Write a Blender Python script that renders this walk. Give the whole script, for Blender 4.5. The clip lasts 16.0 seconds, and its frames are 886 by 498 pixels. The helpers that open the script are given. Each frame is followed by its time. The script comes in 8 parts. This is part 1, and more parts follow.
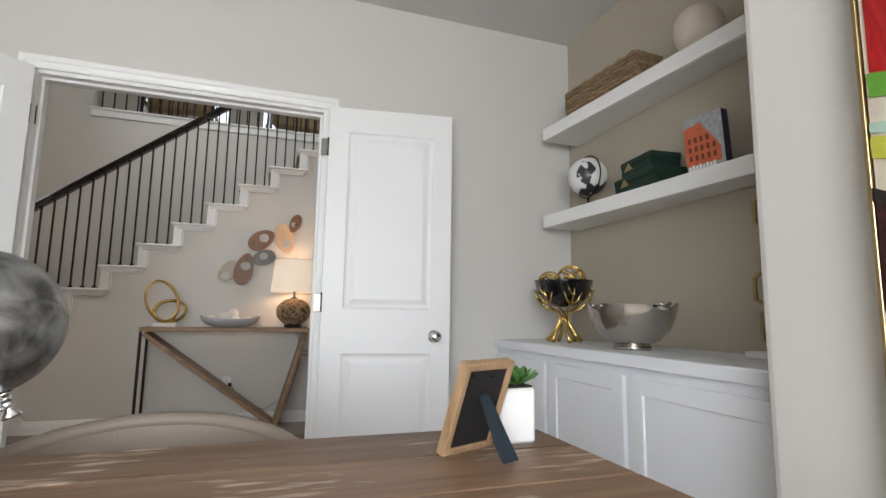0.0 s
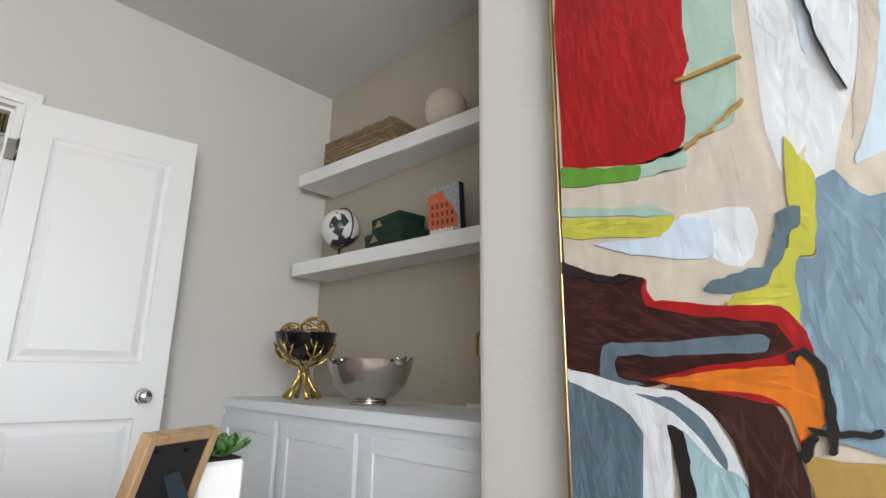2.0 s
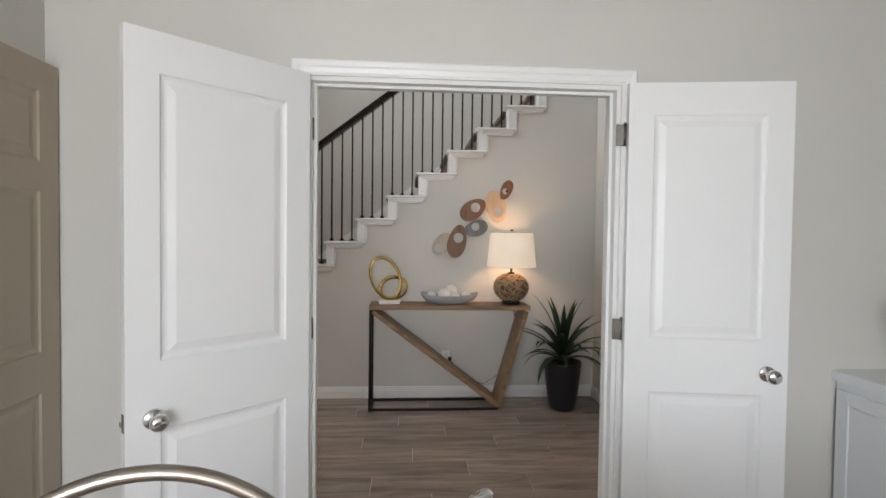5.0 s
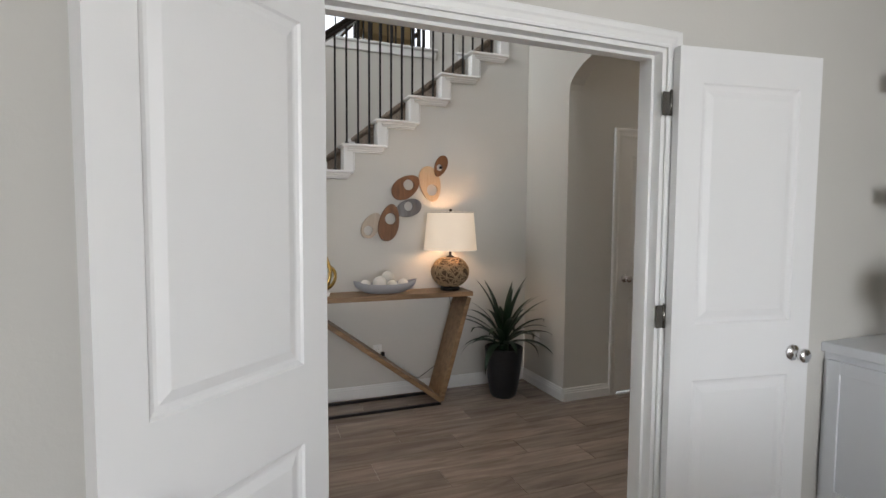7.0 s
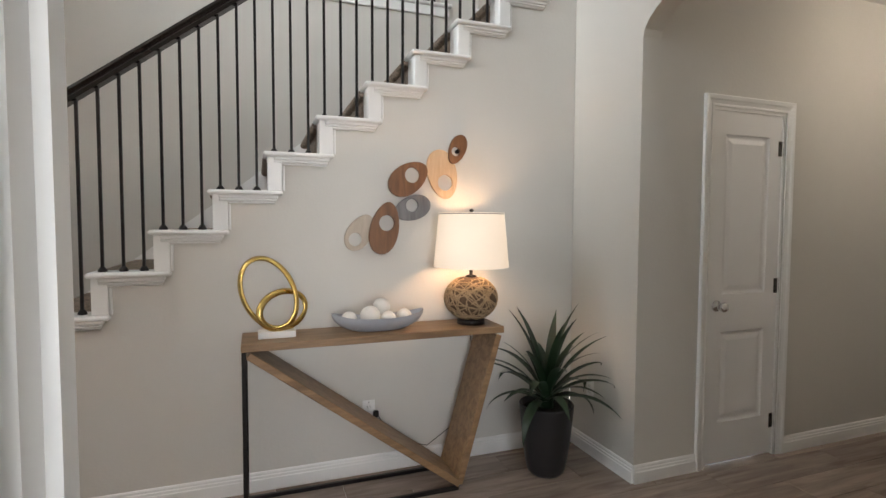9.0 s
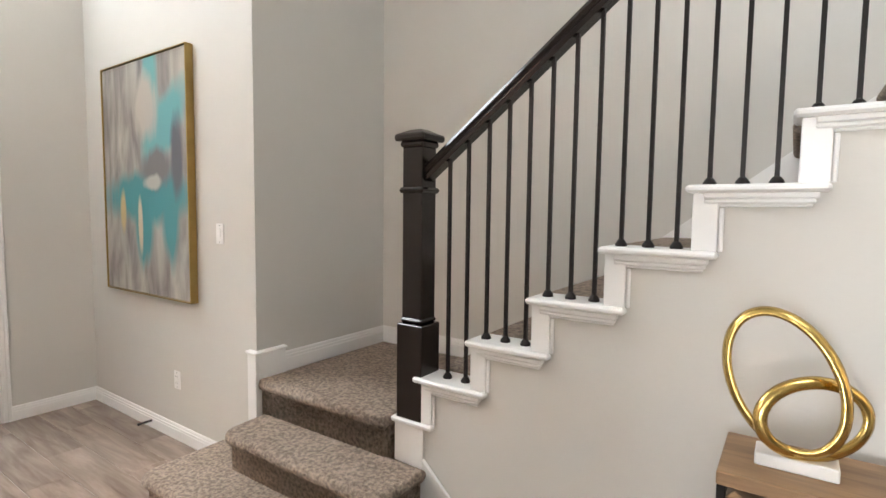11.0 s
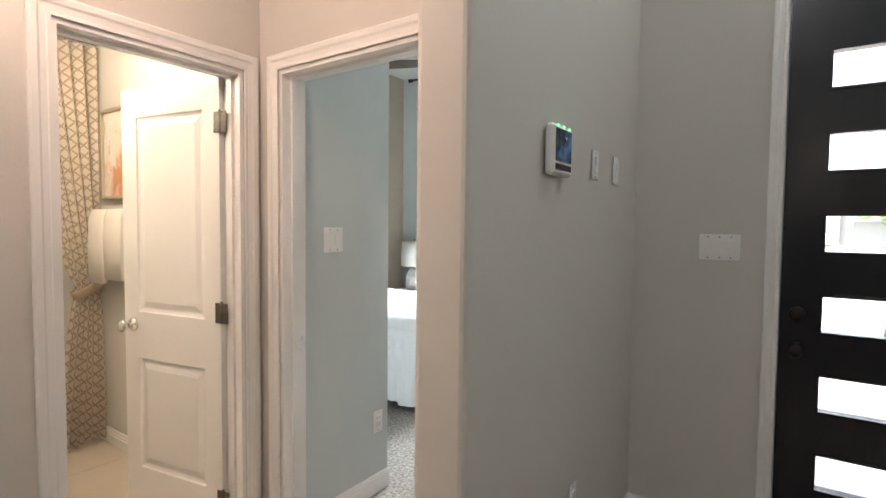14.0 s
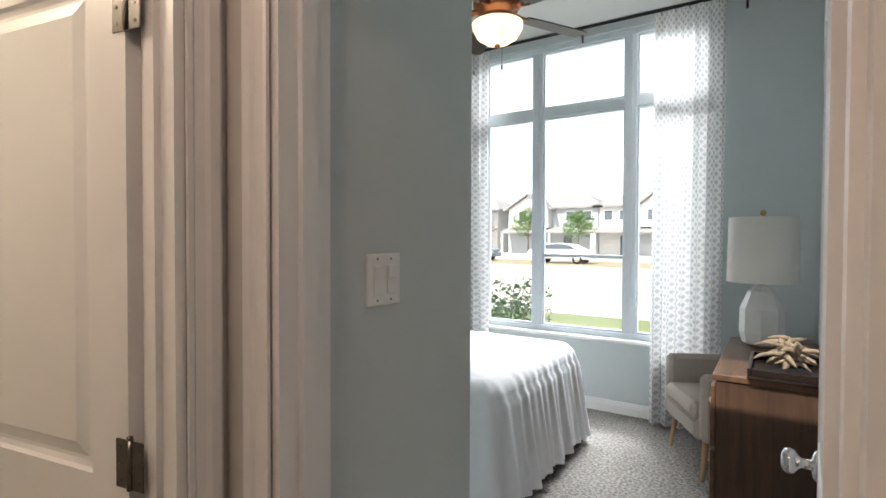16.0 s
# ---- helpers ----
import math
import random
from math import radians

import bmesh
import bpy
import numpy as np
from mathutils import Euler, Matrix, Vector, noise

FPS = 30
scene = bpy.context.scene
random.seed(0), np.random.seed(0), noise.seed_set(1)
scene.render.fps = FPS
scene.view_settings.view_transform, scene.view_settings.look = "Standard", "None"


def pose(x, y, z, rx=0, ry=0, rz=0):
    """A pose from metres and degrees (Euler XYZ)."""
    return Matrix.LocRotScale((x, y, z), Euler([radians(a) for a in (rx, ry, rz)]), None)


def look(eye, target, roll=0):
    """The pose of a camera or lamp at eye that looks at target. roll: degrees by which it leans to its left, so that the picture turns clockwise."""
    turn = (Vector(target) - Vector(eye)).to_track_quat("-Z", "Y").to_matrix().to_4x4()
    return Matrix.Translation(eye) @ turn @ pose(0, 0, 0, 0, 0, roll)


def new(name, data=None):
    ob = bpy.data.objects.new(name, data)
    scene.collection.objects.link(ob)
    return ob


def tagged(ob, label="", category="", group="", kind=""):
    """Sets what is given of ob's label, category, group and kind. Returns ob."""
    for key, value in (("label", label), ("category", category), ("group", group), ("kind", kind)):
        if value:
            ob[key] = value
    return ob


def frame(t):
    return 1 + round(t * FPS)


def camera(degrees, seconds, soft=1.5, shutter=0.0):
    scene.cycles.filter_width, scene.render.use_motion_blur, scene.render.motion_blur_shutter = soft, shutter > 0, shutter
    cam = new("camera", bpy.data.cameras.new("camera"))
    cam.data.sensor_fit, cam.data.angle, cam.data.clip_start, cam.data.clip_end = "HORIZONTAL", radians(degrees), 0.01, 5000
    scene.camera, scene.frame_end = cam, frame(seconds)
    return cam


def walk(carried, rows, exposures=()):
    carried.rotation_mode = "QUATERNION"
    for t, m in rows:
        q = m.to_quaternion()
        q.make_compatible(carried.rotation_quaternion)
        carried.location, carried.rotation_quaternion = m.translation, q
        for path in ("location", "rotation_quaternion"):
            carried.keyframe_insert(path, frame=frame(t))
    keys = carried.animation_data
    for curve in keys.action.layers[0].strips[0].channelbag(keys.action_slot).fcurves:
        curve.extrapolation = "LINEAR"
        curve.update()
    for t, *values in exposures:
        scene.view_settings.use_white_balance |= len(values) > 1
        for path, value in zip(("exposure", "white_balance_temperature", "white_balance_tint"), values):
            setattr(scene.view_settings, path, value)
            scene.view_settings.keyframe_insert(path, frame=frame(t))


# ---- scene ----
import itertools

cam = camera(82.2, 16.0)
PATH = [
    (0, (1.427, 0.862, 0.979), (2.069, 2.738, 1.238), 0.9),
    (0.5, (1.458, 0.859, 0.98), (2.366, 2.616, 1.281), 0.7),
    (1, (1.477, 0.869, 0.983), (2.624, 2.468, 1.342), 0.9),
    (1.5, (1.494, 0.873, 0.987), (2.814, 2.316, 1.407), 0.9),
    (2, (1.503, 0.903, 0.986), (2.905, 2.25, 1.457), 0.7),
    (2.5, (1.48, 0.948, 0.975), (2.852, 2.322, 1.459), 0.1),
    (3, (1.437, 1.018, 0.977), (2.432, 2.705, 1.38), -0.1),
    (3.5, (1.366, 1.175, 1.01), (1.932, 3.073, 1.29), 0.2),
    (4, (1.199, 1.329, 1.191), (1.48, 3.302, 1.351), 0.6),
    (4.5, (1.008, 1.347, 1.369), (1.148, 3.341, 1.406), 0.9),
    (5, (0.787, 1.416, 1.417), (0.925, 3.411, 1.363), 0.7),
    (5.2, (0.654, 1.453, 1.42), (0.836, 3.443, 1.326), 0.8),
    (7.5, (0.176, 2.241, 1.407), (0.993, 4.062, 1.279), -0.1),
    (8, (0.288, 2.535, 1.417), (1.166, 4.327, 1.287), -0.2),
    (8.2, (0.336, 2.632, 1.395), (1.229, 4.417, 1.273), 0.0),
    (10.5, (0.845, 3.898, 1.396), (0.235, 5.801, 1.322), 1.3),
    (11, (0.607, 4.109, 1.467), (-0.525, 5.751, 1.322), 0.7),
    (11.5, (0.402, 4.322, 1.447), (-1.152, 5.575, 1.323), 0.7),
    (12, (0.039, 4.449, 1.473), (-1.786, 5.257, 1.35), 0.5),
    (12.5, (-0.335, 4.532, 1.443), (-2.314, 4.797, 1.337), 0.4),
    (13, (-0.609, 4.62, 1.441), (-2.578, 4.283, 1.344), 0.4),
    (13.5, (-0.923, 4.575, 1.433), (-2.75, 3.766, 1.35), 0.5),
    (14, (-1.181, 4.343, 1.419), (-2.823, 3.205, 1.325), 0.6),
    (14.5, (-1.398, 4.101, 1.447), (-2.889, 2.771, 1.348), 0.6),
    (15, (-1.626, 3.837, 1.427), (-3.052, 2.437, 1.329), 0.7),
    (15.5, (-1.804, 3.564, 1.41), (-3.313, 2.252, 1.358), 0.5),
    (16, (-1.969, 3.299, 1.436), (-3.64, 2.201, 1.396), 0.2),
]
walk(cam, [(t, look(eye, target, roll)) for t, eye, target, roll in PATH], [(0, 1.3), (5, 1.25), (7.5, 1.15), (8.5, 1.45), (10.3, 1.9), (10.6, 1.98), (11, 2.45), (11.5, 2.45), (12, 2.2), (12.5, 1.85), (13.5, 1.58), (14.5, 1.5), (15, 1.15), (16, 0.65)])
# ---- light and sky ----
world = bpy.data.worlds.new("world")
scene.world = world
world.use_nodes = True
wn = world.node_tree.nodes
sky = wn.new("ShaderNodeTexSky")
sky.sky_type, sky.sun_disc = "NISHITA", False
sky.sun_elevation, sky.sun_rotation = radians(50), radians(105)
wn["Background"].inputs[1].default_value = 0.15
haze = wn.new("ShaderNodeHueSaturation")
haze.inputs["Saturation"].default_value, haze.inputs["Value"].default_value = 0.3, 1.6
world.node_tree.links.new(sky.outputs[0], haze.inputs["Color"])
world.node_tree.links.new(haze.outputs[0], wn["Background"].inputs[0])
sun = new("sun", bpy.data.lights.new("sun", "SUN"))
sun.data.energy, sun.data.angle, sun.data.color = 5.0, radians(0.5), (1, 0.95, 0.87)
sun.rotation_euler = (radians(40), 0, radians(75))


def area(name, at, to, w, h, power, color):
    d = bpy.data.lights.new(name, "AREA")
    d.shape, d.size, d.size_y, d.energy, d.color = "RECTANGLE", w, h, power, color
    ob = new(name, d)
    ob.matrix_world = look(at, to)
    return ob


def bulb(name, at, r, power, color):
    d = bpy.data.lights.new(name, "POINT")
    d.shadow_soft_size, d.energy, d.color = r, power, color
    ob = new(name, d)
    ob.location = at
    return ob


DAY = (0.93, 0.97, 1.0)
WARM = (1.0, 0.62, 0.36)
area("window_light_office", (0.1, -1.55, 1.5), (2.5, 1.6, 1.1), 2.4, 1.7, 58, (0.91, 0.94, 1.0))
area("window_light_bedroom", (-9.6, 2.03, 5.2), (-5.3, 2.05, 1.4), 4.0, 1.4, 620, DAY)
area("window_light_entry", (-3.70, 4.45, 4.2), (1.6, 5.0, 1.2), 1.3, 1.2, 18, DAY)
area("window_light_loft", (0.9, 10.9, 4.2), (0.0, 6, 1.8), 3.0, 1.6, 14, (0.88, 0.94, 1.0))
bulb("console_lamp_bulb", (1.652, 5.605, 1.30), 0.04, 1.7, WARM)
# unseen fill lamp, added high up to brighten the landing and stair walls
bulb("entry_ceiling_bulb", (2.0, 3.95, 5.0), 0.2, 16, (0.93, 0.95, 1.0))
bulb("hall_ceiling_bulb", (-1.55, 3.0, 2.5), 0.08, 9, (1.0, 0.70, 0.56))
bulb("bathroom_bulb", (-1.9, 1.6, 2.35), 0.1, 15, (1.0, 0.80, 0.60))
bulb("fan_bulb", (-4.58, 1.95, 2.62), 0.06, 3, (1.0, 0.75, 0.5))
bulb("passage_bulb", (4.2, 4.4, 2.5), 0.1, 4.5, (1.0, 0.85, 0.7))


# ---- materials ----
def mat(name, color, rough=0.6, metal=0.0, var=0.06, scale=3.0, bump=0.05, bscale=120.0, fine=0.0, rvar=0.0, coat=0.0, spec=0.5, dist=0.002):
    m = bpy.data.materials.new(name)
    m.use_nodes = True
    nt = m.node_tree
    n, l = nt.nodes, nt.links
    p = n["Principled BSDF"]
    tc = n.new("ShaderNodeTexCoord")
    no = n.new("ShaderNodeTexNoise")
    no.inputs["Scale"].default_value, no.inputs["Detail"].default_value = scale, 4
    l.new(tc.outputs["Object"], no.inputs["Vector"])
    mix = n.new("ShaderNodeMix")
    mix.data_type = "RGBA"
    c = color
    mix.inputs[6].default_value = (*[max(0, v * (1 - var)) for v in c], 1)
    mix.inputs[7].default_value = (*[min(1, v * (1 + var)) for v in c], 1)
    l.new(no.outputs["Fac"], mix.inputs[0])
    out = mix.outputs[2]
    n2 = n.new("ShaderNodeTexNoise")
    n2.inputs["Scale"].default_value, n2.inputs["Detail"].default_value = bscale, 3
    l.new(tc.outputs["Object"], n2.inputs["Vector"])
    if fine:
        mx = n.new("ShaderNodeMix")
        mx.data_type, mx.blend_type = "RGBA", "MULTIPLY"
        mx.inputs[0].default_value = fine
        l.new(out, mx.inputs[6])
        rp = n.new("ShaderNodeValToRGB")
        rp.color_ramp.elements[0].position, rp.color_ramp.elements[1].position = 0.35, 0.65
        l.new(n2.outputs["Fac"], rp.inputs[0])
        l.new(rp.outputs[0], mx.inputs[7])
        out = mx.outputs[2]
    l.new(out, p.inputs["Base Color"])
    b = n.new("ShaderNodeBump")
    b.inputs["Strength"].default_value, b.inputs["Distance"].default_value = bump, dist
    l.new(n2.outputs["Fac"], b.inputs["Height"])
    l.new(b.outputs[0], p.inputs["Normal"])
    p.inputs["Roughness"].default_value, p.inputs["Metallic"].default_value = rough, metal
    p.inputs["Coat Weight"].default_value = coat
    p.inputs["Specular IOR Level"].default_value = spec
    if rvar:
        mr = n.new("ShaderNodeMapRange")
        mr.inputs["To Min"].default_value, mr.inputs["To Max"].default_value = max(0, rough - rvar), min(1, rough + rvar)
        l.new(no.outputs["Fac"], mr.inputs["Value"])
        l.new(mr.outputs[0], p.inputs["Roughness"])
    return m


def grainy(name, dark, light, axis=0, stretch=14.0, scale=2.2, rough=0.5, rnd=0.0, bump=0.15, wear=None):
    """Wood with grain along one axis; rnd: how far single pieces differ."""
    m = bpy.data.materials.new(name)
    m.use_nodes = True
    nt = m.node_tree
    n, l = nt.nodes, nt.links
    p = n["Principled BSDF"]
    tc, mp = n.new("ShaderNodeTexCoord"), n.new("ShaderNodeMapping")
    s = [stretch] * 3
    s[axis] = 1.0
    mp.inputs["Scale"].default_value = s
    oi = n.new("ShaderNodeObjectInfo")
    ad = n.new("ShaderNodeVectorMath")
    ad.operation = "MULTIPLY_ADD"
    ad.inputs[1].default_value = (1, 1, 1)
    sc = n.new("ShaderNodeMath")
    sc.operation = "MULTIPLY"
    sc.inputs[1].default_value = 37.0
    l.new(oi.outputs["Random"], sc.inputs[0])
    l.new(tc.outputs["Object"], ad.inputs[0])
    l.new(sc.outputs[0], ad.inputs[2])
    l.new(ad.outputs[0], mp.inputs[0])
    no = n.new("ShaderNodeTexNoise")
    no.inputs["Scale"].default_value, no.inputs["Detail"].default_value, no.inputs["Roughness"].default_value = scale, 8, 0.62
    no.inputs["Distortion"].default_value = 0.6
    l.new(mp.outputs[0], no.inputs["Vector"])
    r = n.new("ShaderNodeValToRGB")
    e = r.color_ramp.elements
    e[0].position, e[1].position = 0.3, 0.72
    e[0].color, e[1].color = (*dark, 1), (*light, 1)
    l.new(no.outputs["Fac"], r.inputs[0])
    out = r.outputs[0]
    if rnd:
        h = n.new("ShaderNodeHueSaturation")
        mr = n.new("ShaderNodeMapRange")
        mr.inputs["To Min"].default_value, mr.inputs["To Max"].default_value = 1 - rnd, 1 + rnd
        l.new(oi.outputs["Random"], mr.inputs["Value"])
        l.new(mr.outputs[0], h.inputs["Value"])
        l.new(out, h.inputs["Color"])
        out = h.outputs[0]
    if wear:
        wz = n.new("ShaderNodeTexNoise")
        wm = n.new("ShaderNodeMapping")
        ws = [90.0] * 3
        ws[axis] = 14.0
        wm.inputs["Scale"].default_value = ws
        l.new(tc.outputs["Object"], wm.inputs[0])
        l.new(wm.outputs[0], wz.inputs["Vector"])
        wz.inputs["Scale"].default_value, wz.inputs["Detail"].default_value = 0.8, 6
        w2 = n.new("ShaderNodeTexNoise")
        w2.inputs["Scale"].default_value = 4.0
        l.new(tc.outputs["Object"], w2.inputs["Vector"])
        ml = n.new("ShaderNodeMath")
        ml.operation = "MULTIPLY"
        l.new(wz.outputs["Fac"], ml.inputs[0])
        l.new(w2.outputs["Fac"], ml.inputs[1])
        wr = n.new("ShaderNodeValToRGB")
        wr.color_ramp.elements[0].position, wr.color_ramp.elements[1].position = 0.31, 0.4
        l.new(ml.outputs[0], wr.inputs[0])
        mx = n.new("ShaderNodeMix")
        mx.data_type = "RGBA"
        l.new(wr.outputs[0], mx.inputs[0])
        l.new(out, mx.inputs[6])
        mx.inputs[7].default_value = (*wear, 1)
        out = mx.outputs[2]
    l.new(out, p.inputs["Base Color"])
    b = n.new("ShaderNodeBump")
    b.inputs["Strength"].default_value, b.inputs["Distance"].default_value = bump, 0.002
    l.new(no.outputs["Fac"], b.inputs["Height"])
    l.new(b.outputs[0], p.inputs["Normal"])
    p.inputs["Roughness"].default_value = rough
    return m


def glow(name, color, strength, base=None):
    m = mat(name, base or color, 0.8)
    p = m.node_tree.nodes["Principled BSDF"]
    p.inputs["Emission Color"].default_value = (*color, 1)
    p.inputs["Emission Strength"].default_value = strength
    return m


def glass(name, rough=0.0, color=(1, 1, 1)):
    m = bpy.data.materials.new(name)
    m.use_nodes = True
    p = m.node_tree.nodes["Principled BSDF"]
    p.inputs["Base Color"].default_value = (*color, 1)
    p.inputs["Transmission Weight"].default_value, p.inputs["Roughness"].default_value, p.inputs["IOR"].default_value = 1.0, rough, 1.45
    return m


WALL = mat("greige_wall_paint", (0.60, 0.585, 0.55), 0.7, var=0.02, bump=0.4, bscale=60, dist=0.002)
NICHE = mat("taupe_wall_paint", (0.42, 0.375, 0.30), 0.75, var=0.02, bump=0.35, bscale=55, dist=0.0015)
BEDWALL = mat("blue_grey_wall_paint", (0.55, 0.60, 0.60), 0.75, var=0.02, bump=0.35, bscale=55, dist=0.0015)
CEIL = mat("ceiling_paint", (0.62, 0.62, 0.60), 0.85, var=0.02, bump=0.3, bscale=70)
WHITE = mat("white_trim_paint", (0.80, 0.80, 0.79), 0.35, var=0.02, bump=0.03, bscale=40)
DOORW = mat("white_door_paint", (0.80, 0.80, 0.80), 0.38, var=0.02, bump=0.06, bscale=90)
CABW = mat("cabinet_paint", (0.74, 0.76, 0.79), 0.38, var=0.02, bump=0.03, bscale=60)
# tan finish of the bedroom wall; on the side door it stands for shade
TAN_OR_DOORSHADE = mat("tan_wall_paint_and_door_shade", (0.42, 0.36, 0.28), 0.5, var=0.03)
BLACKDOOR = mat("black_door_paint", (0.006, 0.008, 0.014), 0.22, var=0.2, scale=6, bump=0.5, bscale=28, rvar=0.1, dist=0.002)
ESPRESSO = grainy("espresso_wood", (0.006, 0.004, 0.003), (0.022, 0.014, 0.011), 0, 12, 2.5, 0.22, bump=0.1)
ESPRESSOZ = grainy("espresso_wood_upright", (0.006, 0.004, 0.003), (0.022, 0.014, 0.011), 2, 12, 2.5, 0.22, bump=0.1)
IRON = mat("black_iron", (0.018, 0.015, 0.014), 0.45, 0.6, var=0.2, scale=20, bump=0.1)
CARPET = mat("beige_carpet", (0.37, 0.295, 0.235), 1.0, var=0.22, scale=9, bump=1.0, bscale=60, fine=0.55, dist=0.012)
CARPETG = mat("grey_carpet", (0.44, 0.41, 0.38), 1.0, var=0.2, scale=9, bump=1.0, bscale=55, fine=0.6, dist=0.012)
PLANK = grainy("wood_look_tile", (0.17, 0.125, 0.096), (0.37, 0.295, 0.245), 0, 9, 1.8, 0.27, rnd=0.13, bump=0.08)
GROUT = mat("floor_grout", (0.50, 0.45, 0.40), 0.9, var=0.1, bscale=200)
CONSOLE = grainy("honey_wood", (0.15, 0.085, 0.04), (0.34, 0.21, 0.11), 0, 10, 2.4, 0.45, bump=0.2)
CHROME = mat("chrome", (0.75, 0.75, 0.76), 0.09, 1.0, var=0.02, bump=0.0)
NICKEL = mat("brushed_nickel", (0.20, 0.19, 0.175), 0.26, 1.0, var=0.08, bump=0.02)
GOLD = mat("hammered_gold", (0.62, 0.43, 0.14), 0.22, 1.0, var=0.2, scale=18, bump=0.5, bscale=60, dist=0.003)
BRASS = mat("aged_brass", (0.46, 0.34, 0.17), 0.3, 1.0, var=0.2, scale=10, bump=0.1)


# ---- mesh tools ----
class Mesh:
    """Collects simple shapes into one mesh."""

    def __init__(self):
        self.v, self.f, self.s = [], [], []

    def quad(self, *pts, smooth=False):
        k = len(self.v)
        self.v += [tuple(q) for q in pts]
        self.f.append(tuple(range(k, k + len(pts))))
        self.s.append(smooth)
        return self

    def box(self, x0, y0, z0, x1, y1, z1, m=None, bev=0.0):
        x0, x1, y0, y1, z0, z1 = min(x0, x1), max(x0, x1), min(y0, y1), max(y0, y1), min(z0, z1), max(z0, z1)
        b = min(bev, (x1 - x0) * 0.45, (y1 - y0) * 0.45, (z1 - z0) * 0.45)
        if b <= 0:
            pts = [(x, y, z) for z in (z0, z1) for y in (y0, y1) for x in (x0, x1)]
            fs = [(0, 2, 3, 1), (4, 5, 7, 6), (0, 1, 5, 4), (2, 6, 7, 3), (0, 4, 6, 2), (1, 3, 7, 5)]
        else:
            pts, fs, idx = [], [], {}
            for i, x in enumerate((x0, x1)):
                for j, y in enumerate((y0, y1)):
                    for k, z in enumerate((z0, z1)):
                        dx, dy, dz = (b, -b)[i], (b, -b)[j], (b, -b)[k]
                        for a, q in enumerate(((x, y + dy, z + dz), (x + dx, y, z + dz), (x + dx, y + dy, z))):
                            idx[i, j, k, a] = len(pts)
                            pts.append(q)
            for a in range(3):
                o = [q for q in range(3) if q != a]
                for s in (0, 1):
                    ring = []
                    for p0, p1 in ((0, 0), (1, 0), (1, 1), (0, 1)):
                        c = [0, 0, 0]
                        c[a], c[o[0]], c[o[1]] = s, p0, p1
                        ring.append(idx[c[0], c[1], c[2], a])
                    if (s == 1) == (a == 1):
                        ring.reverse()
                    fs.append(tuple(ring))
            for a in range(3):
                o = [q for q in range(3) if q != a]
                for s0 in (0, 1):
                    for s1 in (0, 1):
                        e = []
                        for s in (0, 1):
                            c = [0, 0, 0]
                            c[a], c[o[0]], c[o[1]] = s, s0, s1
                            e.append((idx[(*c, o[0])], idx[(*c, o[1])]))
                        fs.append((e[0][0], e[0][1], e[1][1], e[1][0]))
            for c in itertools.product((0, 1), repeat=3):
                fs.append((idx[(*c, 0)], idx[(*c, 1)], idx[(*c, 2)]))
        self.add(pts, fs, m)
        return self

    def add(self, pts, fs, m=None, smooth=False):
        k = len(self.v)
        self.v += [tuple(m @ Vector(q)) if m else tuple(q) for q in pts]
        self.f += [tuple(i + k for i in f) for f in fs]
        self.s += [smooth] * len(fs)
        return self

    def lathe(self, prof, n=24, m=None, arc=None):
        """Revolves (radius, height) pairs about z."""
        pts = [(r * math.cos(2 * math.pi * i / n), r * math.sin(2 * math.pi * i / n), z) for r, z in prof for i in range(n)]
        fs = [(a * n + i, a * n + (i + 1) % n, (a + 1) * n + (i + 1) % n, (a + 1) * n + i) for a in range(len(prof) - 1) for i in range(n)]
        if prof[0][0] > 1e-5:
            fs.append(tuple(range(n))[::-1])
        if prof[-1][0] > 1e-5:
            fs.append(tuple((len(prof) - 1) * n + i for i in range(n)))
        return self.add(pts, fs, m, True)

    def tube(self, path, r, n=8, m=None, closed=False, flat=1.0):
        """A round bar along a path; r one radius or one for each point; flat squashes it."""
        P = [Vector(q) for q in path]
        rs = r if isinstance(r, (list, tuple)) else [r] * len(P)
        pts, up = [], None
        for i, q in enumerate(P):
            a = P[(i - 1) % len(P)] if (i or closed) else q
            b = P[(i + 1) % len(P)] if (i < len(P) - 1 or closed) else q
            d = (b - a).normalized()
            if up is None:
                up = d.orthogonal().normalized()
            up = (up - d * up.dot(d)).normalized()
            w = d.cross(up)
            pts += [q + (up * math.cos(2 * math.pi * j / n) + w * math.sin(2 * math.pi * j / n) * flat) * rs[i] for j in range(n)]
        L = len(P)
        fs = [(a * n + j, a * n + (j + 1) % n, (a + 1) % L * n + (j + 1) % n, (a + 1) % L * n + j) for a in range(L if closed else L - 1) for j in range(n)]
        if not closed:
            fs += [tuple(range(n))[::-1], tuple((L - 1) * n + j for j in range(n))]
        return self.add(pts, fs, m, True)

    def prism(self, outline, z0, z1, m=None, bev=0.0, smooth=False):
        """Extrudes an outline of (x, y) from z0 to z1, its edges chamfered."""
        n = len(outline)
        O = [Vector(q) for q in outline]
        area2 = sum(O[i].x * O[(i + 1) % n].y - O[(i + 1) % n].x * O[i].y for i in range(n))
        if area2 < 0:
            O.reverse()
        rings = []
        def ring(inset, z):
            res = []
            for i in range(n):
                d = (O[(i + 1) % n] - O[i - 1]).normalized()
                res.append((O[i].x - d.y * inset, O[i].y + d.x * inset, z))
            return res
        rings = [ring(0, z0), ring(0, z1)] if not bev else [ring(bev, z0), ring(0, z0 + bev), ring(0, z1 - bev), ring(bev, z1)]
        pts = [q for r_ in rings for q in r_]
